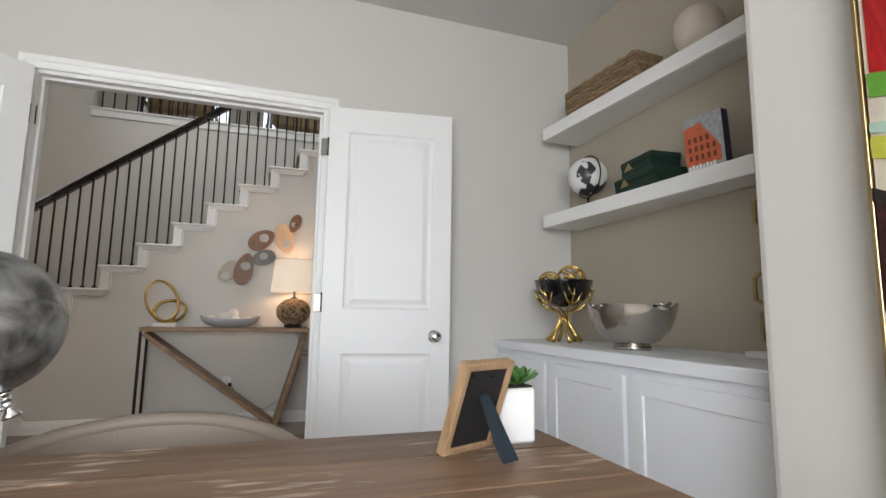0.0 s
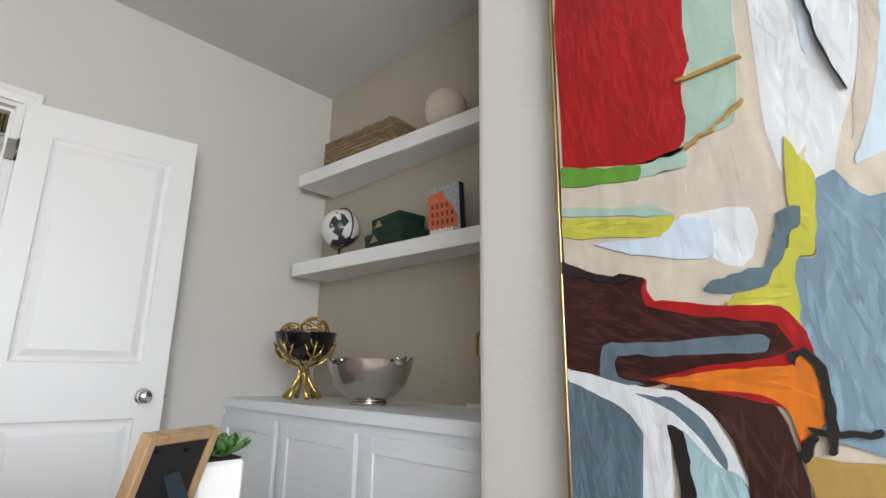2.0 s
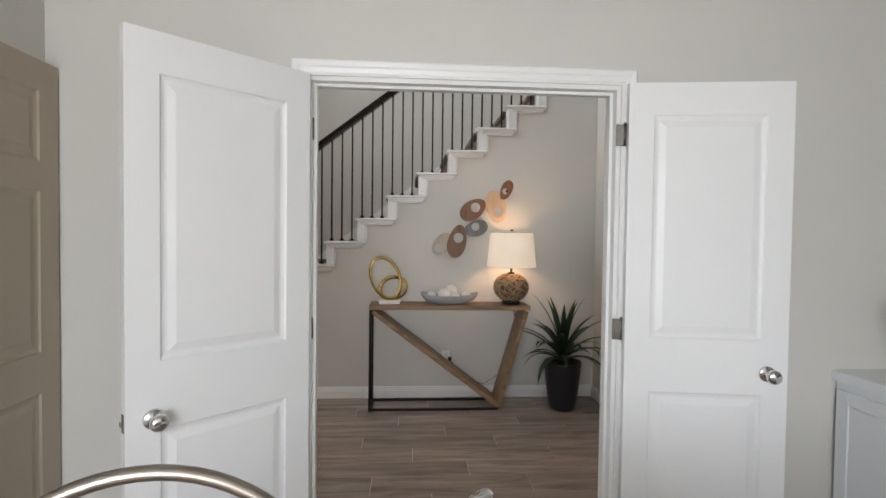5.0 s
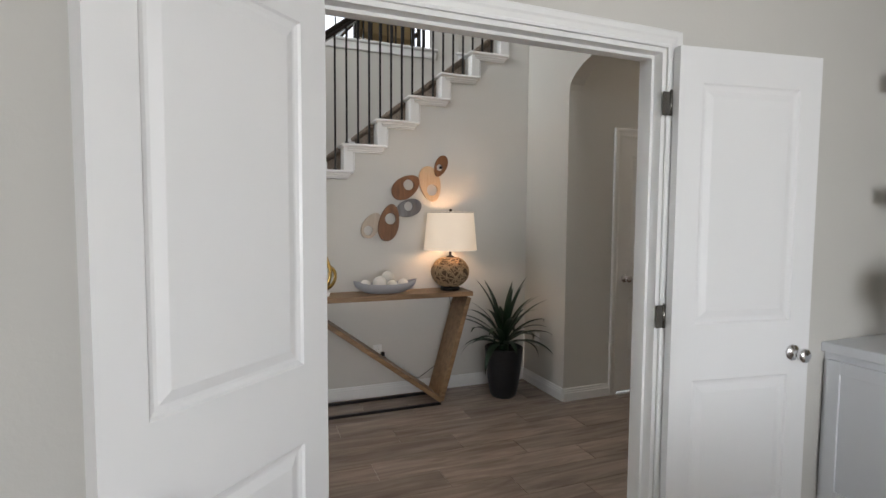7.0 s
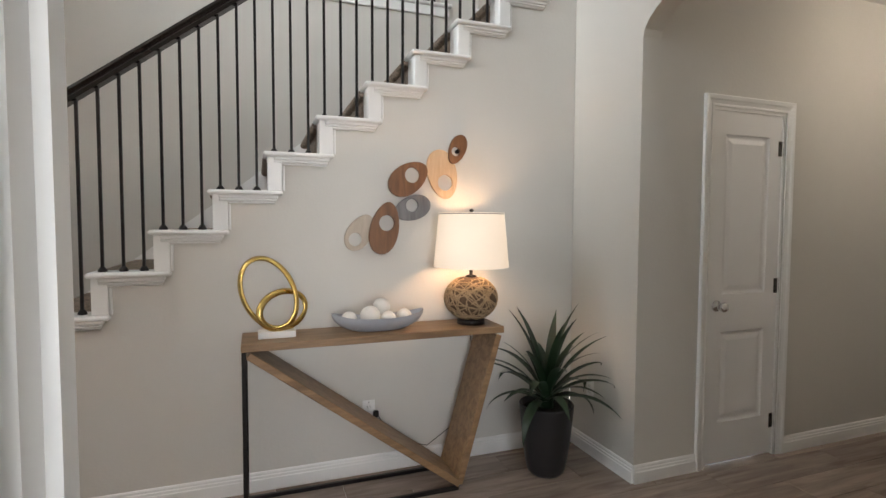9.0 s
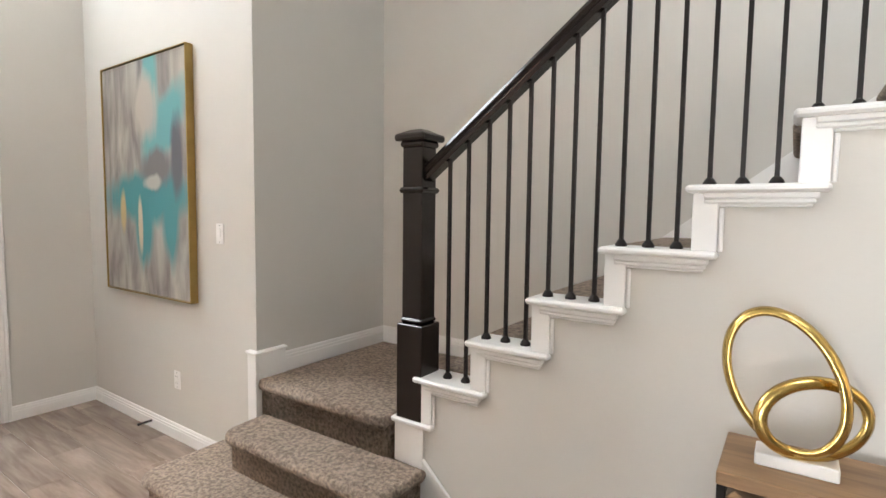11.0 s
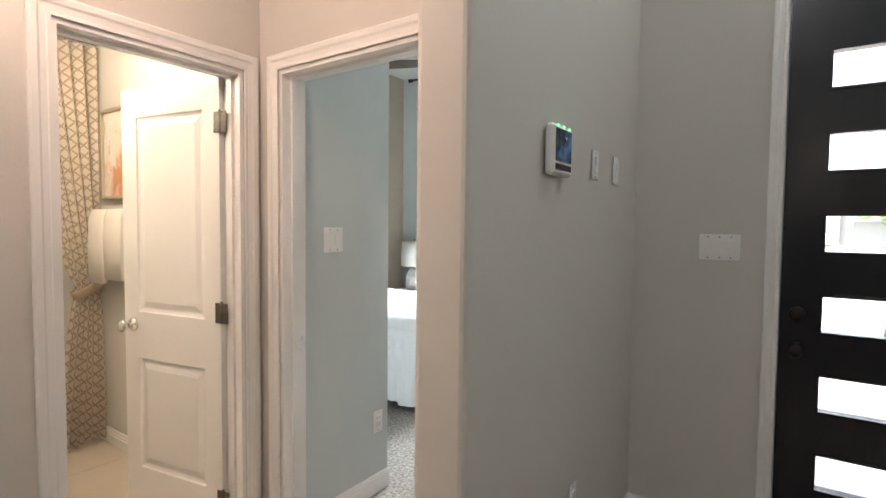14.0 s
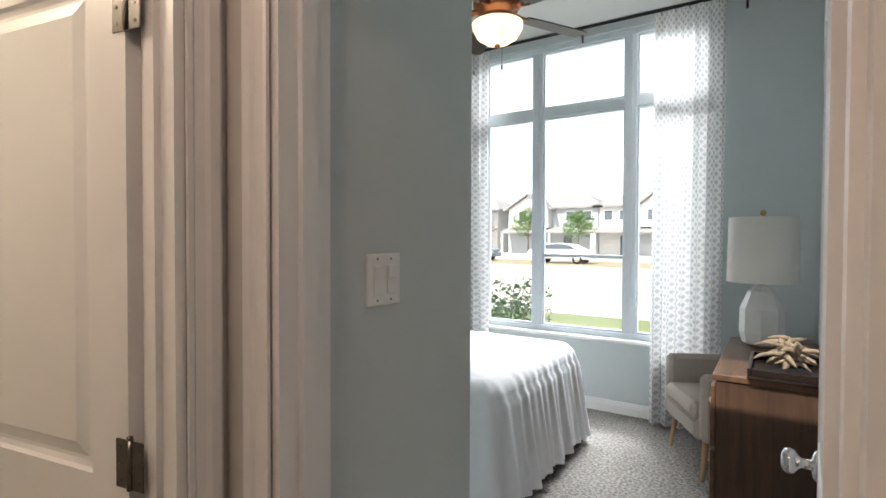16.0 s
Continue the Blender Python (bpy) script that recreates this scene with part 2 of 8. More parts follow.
        fs = [(a * n + i, a * n + (i + 1) % n, (a + 1) * n + (i + 1) % n, (a + 1) * n + i) for a in range(len(rings) - 1) for i in range(n)]
        self.add(pts, fs, m, smooth)
        self.add(rings[0][::-1], [tuple(range(n))], m)
        self.add(rings[-1], [tuple(range(n))], m)
        return self

    def grid(self, fn, nu, nv, m=None, closed=False):
        """A smooth sheet from fn(u, v) with u, v in 0..1."""
        pts = [fn(i / nu, j / nv) for j in range(nv + 1) for i in range(nu + 1)]
        fs = [(j * (nu + 1) + i, j * (nu + 1) + i + 1, (j + 1) * (nu + 1) + i + 1, (j + 1) * (nu + 1) + i) for j in range(nv) for i in range(nu)]
        return self.add(pts, fs, m, True)

    def mesh(self, name):
        me = bpy.data.meshes.new(name)
        me.from_pydata(self.v, [], self.f)
        me.polygons.foreach_set("use_smooth", self.s)
        bm = bmesh.new()
        bm.from_mesh(me)
        bmesh.ops.recalc_face_normals(bm, faces=bm.faces)
        bm.to_mesh(me)
        bm.free()
        me.update()
        return me


def part(name, shape, material, parent=None, label="", at=None):
    ob = new(name, shape.mesh(name) if isinstance(shape, Mesh) else shape)
    if not ob.data.materials:
        ob.data.materials.append(material)
    if parent:
        ob.parent = parent
    if at is not None:
        ob.matrix_local = at if isinstance(at, Matrix) else Matrix.Translation(at)
    return tagged(ob, label)


def thing(name, at, label, category, group=""):
    ob = new(name)
    ob.empty_display_size = 0.1
    if isinstance(at, Matrix):
        ob.matrix_world = at
    else:
        ob.location = at
    return tagged(ob, label, category, group)


def structure(name, shape, material, label="", parent=None):
    ob = part(name, shape, material, parent)
    return tagged(ob, label, "", "", "structure")


def wall_mesh(along, u0, u1, z0, z1, a, b, holes=(), top=None):
    """A wall along x or y from u0 to u1, its faces at a and b, with real openings (u0, u1, z0, z1)."""
    us = sorted({u0, u1, *[h[0] for h in holes], *[h[1] for h in holes]})
    zs = sorted({z0, z1, *[h[2] for h in holes], *[h[3] for h in holes]})
    us, zs = [u for u in us if u0 <= u <= u1], [z for z in zs if z0 <= z <= z1]
    full = {}
    for i in range(len(us) - 1):
        for k in range(len(zs) - 1):
            cu, cz = (us[i] + us[i + 1]) / 2, (zs[k] + zs[k + 1]) / 2
            full[i, k] = not any(h[0] < cu < h[1] and h[2] < cz < h[3] for h in holes)
    M = Mesh()
    P = (lambda u, w, z: (u, w, z)) if along == "x" else (lambda u, w, z: (w, u, z))
    for (i, k), on in full.items():
        if not on:
            continue
        A, B, C, D = us[i], us[i + 1], zs[k], zs[k + 1]
        for w in (a, b):
            M.quad(P(A, w, C), P(B, w, C), P(B, w, D), P(A, w, D))
        if not full.get((i - 1, k)):
            M.quad(P(A, a, C), P(A, b, C), P(A, b, D), P(A, a, D))
        if not full.get((i + 1, k)):
            M.quad(P(B, a, C), P(B, b, C), P(B, b, D), P(B, a, D))
        if not full.get((i, k - 1)):
            M.quad(P(A, a, C), P(B, a, C), P(B, b, C), P(A, b, C))
        if not full.get((i, k + 1)):
            M.quad(P(A, a, D), P(B, a, D), P(B, b, D), P(A, b, D))
    bm = bmesh.new()
    me = M.mesh("w")
    bm.from_mesh(me)
    bmesh.ops.remove_doubles(bm, verts=bm.verts, dist=1e-5)
    bmesh.ops.recalc_face_normals(bm, faces=bm.faces)
    bm.to_mesh(me)
    bm.free()
    return me


def trim_run(M, x0, y0, x1, y1, side, z0=0.0, h=0.1, t=0.014):
    """A moulded baseboard from one floor point to another; side: which way it stands off, +1 left of the run."""
    d = Vector((x1 - x0, y1 - y0, 0))
    L = d.length
    ang = math.atan2(d.y, d.x)
    m = Matrix.Translation((x0, y0, z0)) @ Matrix.Rotation(ang, 4, "Z")
    prof = [(0.0, 0), (t, 0), (t, h * 0.62), (t * 0.8, h * 0.66), (t * 0.8, h * 0.78), (t * 0.55, h * 0.82), (t * 0.55, h * 0.92), (t * 0.25, h), (0, h)]
    n = len(prof)
    pts = [(u, p * side, z) for u in (0, L) for p, z in prof]
    fs = [(i, (i + 1) % n, n + (i + 1) % n, n + i) for i in range(n)] + [tuple(range(n)), tuple(range(n, 2 * n))]
    M.add(pts, fs, m)


def casing(name, along, u0, u1, top, face, out, w=0.062, label="white moulded door casing", floor=0.0):
    """Moulded casing round an opening on one wall face; out: +1 or -1, the way it stands off."""
    M = Mesh()
    P = (lambda u, q, z: (u, face + out * q, z)) if along == "x" else (lambda u, q, z: (face + out * q, u, z))
    prof = [(0.0, 0.004), (0.0, 0.011), (w * 0.16, 0.011), (w * 0.22, 0.008), (w * 0.5, 0.012), (w * 0.62, 0.017), (w * 0.9, 0.019), (w, 0.015), (w, 0.0)]
    rings = []
    for k, (o, q) in enumerate(prof):
        rings.append([P(u0 - o, q, floor), P(u0 - o, q, top + o), P(u1 + o, q, top + o), P(u1 + o, q, floor)])
    pts = [q for r in rings for q in r]
    fs = [(a * 4 + i, a * 4 + i + 1, (a + 1) * 4 + i + 1, (a + 1) * 4 + i) for a in range(len(rings) - 1) for i in range(3)]
    M.add(pts, fs)
    return structure(name, M, WHITE, label)


def jamb(name, along, u0, u1, top, a, b, t=0.018):
    M = Mesh()
    for A, B, C, D in ((u0, u0 + t, 0, top), (u1 - t, u1, 0, top), (u0 + t, u1 - t, top - t, top)):
        if along == "x":
            M.box(A, a, C, B, b, D)
        else:
            M.box(a, A, C, b, B, D)
    s = (a + b) / 2
    for A, B, C, D in ((u0 + t, u0 + t + 0.012, 0, top - t), (u1 - t - 0.012, u1 - t, 0, top - t), (u0 + t + 0.012, u1 - t - 0.012, top - t - 0.012, top - t)):
        if along == "x":
            M.box(A, s - 0.018, C, B, s + 0.018, D)
        else:
            M.box(s - 0.018, A, C, s + 0.018, B, D)
    return structure(name, M, WHITE)


def leaf_mesh(w, h, t=0.035, panels=None, stile=0.1):
    """A moulded two-panel door leaf: x from 0 at the hinge to w, y centred, z up."""
    panels = panels or [(0.24 * h / 2.03, 0.77 * h / 2.03), (0.99 * h / 2.03, 1.90 * h / 2.03)]
    M = Mesh()
    for s in (-1, 1):
        y = s * t / 2
        xs = (stile, w - stile)
        M.quad((0, y, 0), (xs[0], y, 0), (xs[0], y, h), (0, y, h))
        M.quad((xs[1], y, 0), (w, y, 0), (w, y, h), (xs[1], y, h))
        z = 0
        for a, b in panels:
            M.quad((xs[0], y, z), (xs[1], y, z), (xs[1], y, a), (xs[0], y, a))
            z = b
            rings = [(0, 0), (0.006, 0.006), (0.016, 0.009), (0.024, 0.009), (0.05, 0.002), (0.056, 0.002)]
            for (i0, d0), (i1, d1) in zip(rings, rings[1:]):
                A = [(xs[0] + i0, a + i0), (xs[1] - i0, a + i0), (xs[1] - i0, b - i0), (xs[0] + i0, b - i0)]
                B = [(xs[0] + i1, a + i1), (xs[1] - i1, a + i1), (xs[1] - i1, b - i1), (xs[0] + i1, b - i1)]
                for k in range(4):
                    q = (k + 1) % 4
                    M.quad((A[k][0], y - s * d0, A[k][1]), (A[q][0], y - s * d0, A[q][1]), (B[q][0], y - s * d1, B[q][1]), (B[k][0], y - s * d1, B[k][1]))
            i1, d1 = rings[-1]
            M.quad((xs[0] + i1, y - s * d1, a + i1), (xs[1] - i1, y - s * d1, a + i1), (xs[1] - i1, y - s * d1, b - i1), (xs[0] + i1, y - s * d1, b - i1))
        M.quad((xs[0], y, z), (xs[1], y, z), (xs[1], y, h), (xs[0], y, h))
    q = t / 2
    M.quad((0, -q, 0), (0, q, 0), (0, q, h), (0, -q, h))
    M.quad((w, -q, 0), (w, q, 0), (w, q, h), (w, -q, h))
    M.quad((0, -q, h), (w, -q, h), (w, q, h), (0, q, h))
    M.quad((0, -q, 0), (w, -q, 0), (w, q, 0), (0, q, 0))
    bm = bmesh.new()
    me = M.mesh("leaf")
    bm.from_mesh(me)
    bmesh.ops.remove_doubles(bm, verts=bm.verts, dist=1e-5)
    bmesh.ops.recalc_face_normals(bm, faces=bm.faces)
    bm.to_mesh(me)
    bm.free()
    return me


def hinge_shape():
    M = Mesh()
    M.tube([(0, 0, -0.045), (0, 0, 0.045)], 0.006, 8)
    M.box(-0.036, -0.0015, -0.044, 0.0, 0.0015, 0.044, bev=0.001)
    M.box(0.0, -0.0015, -0.044, 0.036, 0.0015, 0.044, bev=0.001)
    M.lathe([(0.0, 0.053), (0.005, 0.051), (0.006, 0.045)], 8)
    for sx in (-0.024, 0.024):
        for sz in (-0.03, 0, 0.03):
            M.lathe([(0.004, 0), (0.003, 0.0012), (0, 0.0014)], 6, Matrix.Translation((sx, -0.0015, sz)) @ Matrix.Rotation(radians(90), 4, "X"))
    return M


def knob_shape():
    return Mesh().lathe([(0.033, 0), (0.033, 0.004), (0.028, 0.008), (0.012, 0.011), (0.011, 0.03), (0.016, 0.036), (0.026, 0.043), (0.029, 0.052), (0.027, 0.061), (0.018, 0.067), (0, 0.069)], 24)


def door_leaf(name, hinge_xy, angle, w, h, label, paint, knob=True, kz=0.92, hinges=None, flip=1, z=0.012, panels=None, metal=None, inset=0.062):
    """An open or shut door hung at hinge_xy, its leaf running along angle (degrees)."""
    d = thing(name, Matrix.Translation((*hinge_xy, z)) @ Matrix.Rotation(radians(angle), 4, "Z"), label, "door")
    part("leaf", leaf_mesh(w, h, panels=panels), paint, d)
    metal = metal or CHROME
    if knob:
        for s in (-1, 1):
            part("knob", knob_shape(), metal, d, "round chrome knob with a rose", Matrix.Translation((w - inset, s * 0.0175, kz)) @ Matrix.Rotation(radians(-90 * s), 4, "X"))
        part("latch_plate", Mesh().box(w, -0.012, kz - 0.03, w + 0.002, 0.012, kz + 0.03, bev=0.0008).box(w + 0.002, -0.006, kz - 0.008, w + 0.01, 0.006, kz + 0.008, bev=0.002), metal, d, "chrome latch")
    for hz in hinges or (0.2, 1.02, 1.83):
        part("hinge", hinge_shape(), NICKEL, d, "nickel butt hinge", Matrix.Translation((-0.006, flip * 0.0195, hz)) @ Matrix.Rotation(radians(0 if flip < 0 else 180), 4, "Z"))
    return d


def plate(name, at, facing, gangs, label, kind="switch"):
    """A wall plate; facing: degrees that its front looks to."""
    w = 0.07 + 0.046 * (gangs - 1)
    s = thing(name, Matrix.Translation(at) @ Matrix.Rotation(radians(facing + 90), 4, "Z"), label, "light switch" if kind == "switch" else "power outlet")
    part("cover", Mesh().box(-w / 2, -0.006, -0.058, w / 2, 0.0, 0.058, bev=0.003), WHITE, s)
    for g in range(gangs):
        cx = (g - (gangs - 1) / 2) * 0.046
        if kind == "switch":
            part("rocker", Mesh().box(cx - 0.016, -0.010, -0.033, cx + 0.016, -0.006, 0.033, bev=0.002).box(cx - 0.014, -0.013, 0.002, cx + 0.014, -0.010, 0.031, bev=0.001), WHITE, s)
        else:
            for o in (-0.02, 0.02):
                part("socket", Mesh().lathe([(0.017, 0), (0.016, 0.003), (0, 0.003)], 16, Matrix.Translation((cx, -0.006, o)) @ Matrix.Rotation(radians(90), 4, "X")), WHITE, s)
                part("slots", Mesh().box(cx - 0.008, -0.0098, o - 0.003, cx - 0.006, -0.0088, o + 0.006).box(cx + 0.006, -0.0098, o - 0.003, cx + 0.008, -0.0088, o + 0.006), IRON, s)
    for o in (-0.046, 0.046):
        for g in range(gangs):
            part("screw", Mesh().lathe([(0.003, 0), (0.002, 0.001), (0, 0.001)], 8, Matrix.Translation(((g - (gangs - 1) / 2) * 0.046, -0.006, o)) @ Matrix.Rotation(radians(90), 4, "X")), NICKEL, s)
    return s


# ---- setting: levels and planes in metres ----
YS = 5.82            # face of the wall under the stairs
YB = 6.77            # back wall of the stairs
LAND = 0.561         # landing height
RISE, RUN, TX = 0.199, 0.2592, -0.685
LOFT = 3.03
TOP = 5.6
OC = 2.70            # office ceiling

# office walls
structure("wall_office_north", wall_mesh("x", -0.74, 3.27, 0, OC + 0.3, 3.5, 3.62, [(0.38, 1.67, -1, 2.05)]), WALL)
structure("wall_office_west", wall_mesh("y", -1.6, 3.5, 0, OC + 0.3, -0.74, -0.62), WALL)
structure("wall_niche_back", wall_mesh("y", 1.74, 3.5, 0, OC + 0.3, 3.15, 3.27), NICHE)
structure("wall_niche_side", wall_mesh("x", 2.62, 3.27, 0, OC + 0.3, 1.62, 1.74), NICHE)
M = Mesh()
out = [(2.62, 1.74), (2.525, 1.74), (2.512, 1.737), (2.503, 1.728), (2.5, 1.715), (2.5, -1.6), (2.62, -1.6)]
M.prism(out, 0, OC + 0.3)
structure("wall_office_east", M, WALL)
structure("wall_office_south", wall_mesh("x", -0.74, 2.62, 0, OC + 0.3, -1.72, -1.6, [(-0.4, 2.2, 0.65, 2.35)]), WALL)
structure("ceiling_office", Mesh().box(-0.74, -1.72, OC, 3.27, 3.5, OC + 0.12), CEIL)
structure("floor_office", Mesh().box(-0.74, -1.72, -0.1, 3.27, 3.56, -0.004), GROUT)

# entry, passage and hall
structure("wall_entry_front", wall_mesh("y", 3.58, 5.9, 0, TOP, -3.89, -3.745, [(4.29, 5.18, -1, 2.39), (4.0, 5.5, 3.6, 4.8)]), WALL)
structure("wall_entry_painting", wall_mesh("x", -3.745, -1.73, 0, TOP, 5.75, 5.9), WALL)
structure("wall_landing_west", wall_mesh("y", 5.9, YB, 0, TOP, -1.88, -1.73), WALL)
structure("wall_stair_back", wall_mesh("x", -1.88, 4.0, 0, TOP, YB, YB + 0.12, [(-0.38, 1.93, LOFT + 0.02, 9), (2.2, 3.9, LOFT + 0.02, 9)]), WALL)
structure("wall_passage_west", wall_mesh("y", 5.34, YS - 0.005, 0, TOP, 2.44, 2.56), WALL)
structure("wall_closet", wall_mesh("x", 2.44, 6.2, 0, 2.9, 5.22, 5.34, [(2.925, 3.50, -1, 2.05)]), WALL)
structure("wall_passage_end", wall_mesh("y", 3.5, 5.34, 0, 2.9, 6.2, 6.32), WALL)
structure("wall_passage_south", wall_mesh("x", 3.27, 6.2, 0, 2.9, 3.5, 3.62), WALL)
structure("ceiling_passage", Mesh().box(2.56, 3.5, 2.8, 6.32, 5.34, 2.92), CEIL)
structure("wall_hall_block", Mesh().prism([(-3.745, 3.70), (-2.31, 3.655), (-2.292, 3.652), (-2.284, 3.645), (-2.28, 3.635), (-2.28, 3.505), (-2.284, 3.493), (-2.292, 3.484), (-2.304, 3.48), (-2.66, 3.48), (-2.66, 3.56), (-3.745, 3.56)], 0, TOP), WALL)
structure("wall_bedroom_door", wall_mesh("y", 2.44, 3.48, 0, 2.75, -2.66, -2.54, [(2.57, 3.385, -1, 2.05)]), WALL)
structure("wall_bath_door", wall_mesh("x", -2.66, -0.74, 0, 2.75, 2.32, 2.44, [(-2.46, -1.795, -1, 2.05)]), WALL)
structure("ceiling_hall", Mesh().box(-2.66, 2.32, 2.62, -0.74, 3.62, 2.74), CEIL)
structure("wall_above_hall", wall_mesh("x", -2.28, -0.74, 2.62, TOP, 3.50, 3.62), WALL)
structure("wall_above_office", wall_mesh("x", -0.74, 2.44, OC + 0.3, TOP, 3.5, 3.62), WALL)
# arch
M = Mesh()
N, ay, ah, sp = 20, 0.80, 0.25, 2.36
pts = []
for i in range(N + 1):
    a = math.pi * i / N
    pts.append((4.42 + ay * math.cos(a), sp + ah * math.sin(a)))
for xx in (2.44, 2.56):
    for (y0, z0), (y1, z1) in zip(pts, pts[1:]):
        M.quad((xx, y0, z0), (xx, y1, z1), (xx, y1, TOP), (xx, y0, TOP))
for (y0, z0), (y1, z1) in zip(pts, pts[1:]):
    M.quad((2.44, y0, z0), (2.44, y1, z1), (2.56, y1, z1), (2.56, y0, z0), smooth=True)
M.box(2.44, 5.22, 2.9, 2.56, 5.34, TOP)
structure("wall_arch", M, WALL)
structure("ceiling_entry", Mesh().box(-3.89, 3.5, TOP, 4.0, YB + 0.12, TOP + 0.1), CEIL)
structure("floor", Mesh().box(-3.89, 3.5, -0.1, 6.32, 5.95, -0.004), GROUT)
structure("floor_hall", Mesh().box(-2.66, 2.32, -0.1, -0.62, 3.5, -0.004), GROUT)

# bedroom and bath
structure("wall_bedroom_window", wall_mesh("y", 0.08, 3.6, 0, 3.3, -6.40, -6.25, [(0.93, 2.86, 0.615, 3.15)]), BEDWALL)
structure("wall_bedroom_north", wall_mesh("x", -6.25, -2.66, 0, 3.25, 3.545, 3.558), BEDWALL)
structure("wall_bedroom_entry", wall_mesh("x", -3.12, -2.66, 0, 3.25, 2.44, 2.56), BEDWALL)
structure("wall_bedroom_east", wall_mesh("y", 0.08, 2.56, 0, 3.25, -3.24, -3.12), BEDWALL)
structure("wall_bedroom_south", wall_mesh("x", -6.25, -3.24, 0, 3.25, 0.08, 0.2), TAN_OR_DOORSHADE)
structure("ceiling_bedroom", Mesh().box(-6.40, 0.08, 3.25, -2.66, 3.7, 3.4), CEIL)
structure("floor_bedroom", Mesh().box(-6.25, 0.08, -0.1, -2.60, 3.545, 0.0), CARPETG)
structure("wall_bath_east", wall_mesh("y", -0.9, 2.32, 0, 2.75, -1.2, -1.08), WALL)
structure("wall_bath_south", wall_mesh("x", -3.12, -1.2, 0, 2.75, -0.42, -0.3, [(-2.57, -1.6, 1.90, 2.27)]), WALL)
structure("wall_bath_west", wall_mesh("y", -0.3, 2.32, 0, 2.75, -2.76, -2.605), WALL)
structure("ceiling_bath", Mesh().box(-3.12, -0.42, 2.62, -1.08, 2.32, 2.74), CEIL)
structure("floor_bath", Mesh().box(-3.12, -0.42, -0.1, -1.08, 2.44, -0.002), GROUT)

# outdoors
structure("ground", Mesh().quad((-400, -300, -0.25), (300, -300, -0.25), (300, 300, -0.25), (-400, 300, -0.25)), mat("concrete_ground", (0.52, 0.50, 0.46), 0.95, var=0.12, scale=0.6, bump=0.4, bscale=30, fine=0.15), "pale sunlit concrete")

# casings, jambs and baseboards
casing("door_1_casing", "x", 0.38, 1.67, 2.05, 3.5, -1)
casing("door_1_casing_outer", "x", 0.38, 1.67, 2.05, 3.62, 1)
jamb("door_1_jamb", "x", 0.38, 1.67, 2.05, 3.5, 3.62)
casing("door_2_casing", "y", 4.29, 5.18, 2.39, -3.745, 1, 0.05)
jamb("door_2_jamb", "y", 4.29, 5.18, 2.39, -3.89, -3.745, 0.006)
casing("door_3_casing", "y", 2.57, 3.385, 2.05, -2.54, 1)
jamb("door_3_jamb", "y", 2.57, 3.385, 2.05, -2.66, -2.54)
casing("door_3_casing_inner", "y", 2.57, 3.385, 2.05, -2.66, -1)
casing("door_4_casing", "x", -2.46, -1.795, 2.05, 2.44, 1)
jamb("door_4_jamb", "x", -2.46, -1.795, 2.05, 2.32, 2.44)
casing("door_5_casing", "x", 2.925, 3.50, 2.05, 5.22, -1)
jamb("door_5_jamb", "x", 2.925, 3.50, 2.05, 5.22, 5.34)
M = Mesh()
for run in ((-3.745, 3.70, -2.31, 3.655, 1), (-3.745, 3.70, -3.745, 4.24, -1), (-3.745, 5.23, -3.745, 5.75, -1), (-3.745, 5.75, -1.96, 5.75, -1),
            (-0.40, YS, 2.44, YS, -1), (2.44, YS, 2.44, 5.22, -1), (2.44, 5.22, 2.863, 5.22, -1), (3.562, 5.22, 6.2, 5.22, -1),
            (6.2, 5.22, 6.2, 3.62, -1), (6.2, 3.62, 1.732, 3.62, -1), (0.318, 3.62, -0.74, 3.62, -1), (-0.62, 3.5, 0.318, 3.5, -1),
            (1.732, 3.5, 2.64, 3.5, -1), (2.5, 1.7, 2.5, -1.6, -1), (-0.62, -1.6, -0.62, 2.6, -1), (-2.28, 3.505, -2.28, 3.64, -1),
            (-2.66, 2.56, -3.24, 2.56, -1), (-6.25, 3.545, -6.25, 0.2, 1), (-6.25, 3.545, -2.66, 3.545, -1),
            (-2.605, 0.50, -2.605, 2.32, -1), (-1.733, 2.44, -0.74, 2.44, 1), (-0.74, 2.44, -0.74, 3.5, 1)):
    trim_run(M, *run)
structure("baseboard", M, WHITE, "white moulded baseboard")

# ---- doors ----
door_leaf("office_door", (1.685, 3.462), -8.5, 0.645, 2.035, "white two-panel office door leaf folded open against the wall", DOORW, kz=0.86, flip=1, inset=0.08)
door_leaf("office_door", (0.385, 3.475), 223.3, 0.645, 2.035, "white two-panel office door leaf standing half open", DOORW, kz=0.81, flip=-1, inset=0.08)
door_leaf("closet_door", (3.482, 5.245), 180, 0.54, 2.02, "white two-panel closet door, shut", DOORW, flip=1)
door_leaf("bathroom_door", (-2.43, 2.335), 280, 0.635, 2.02, "white two-panel bathroom door standing open", DOORW, flip=1)
door_leaf("bedroom_door", (-2.652, 3.362), 177, 0.775, 2.02, "white two-panel bedroom door standing wide open", DOORW, flip=1)
# the side door's shade is put into its colour as tan
door_leaf("side_door", (-0.585, 2.75), 90, 0.74, 2.03, "panel door in the shade, its shade put into the tan colour", TAN_OR_DOORSHADE, knob=False, panels=[(0.24, 0.80), (0.95, 1.55), (1.66, 1.92)])


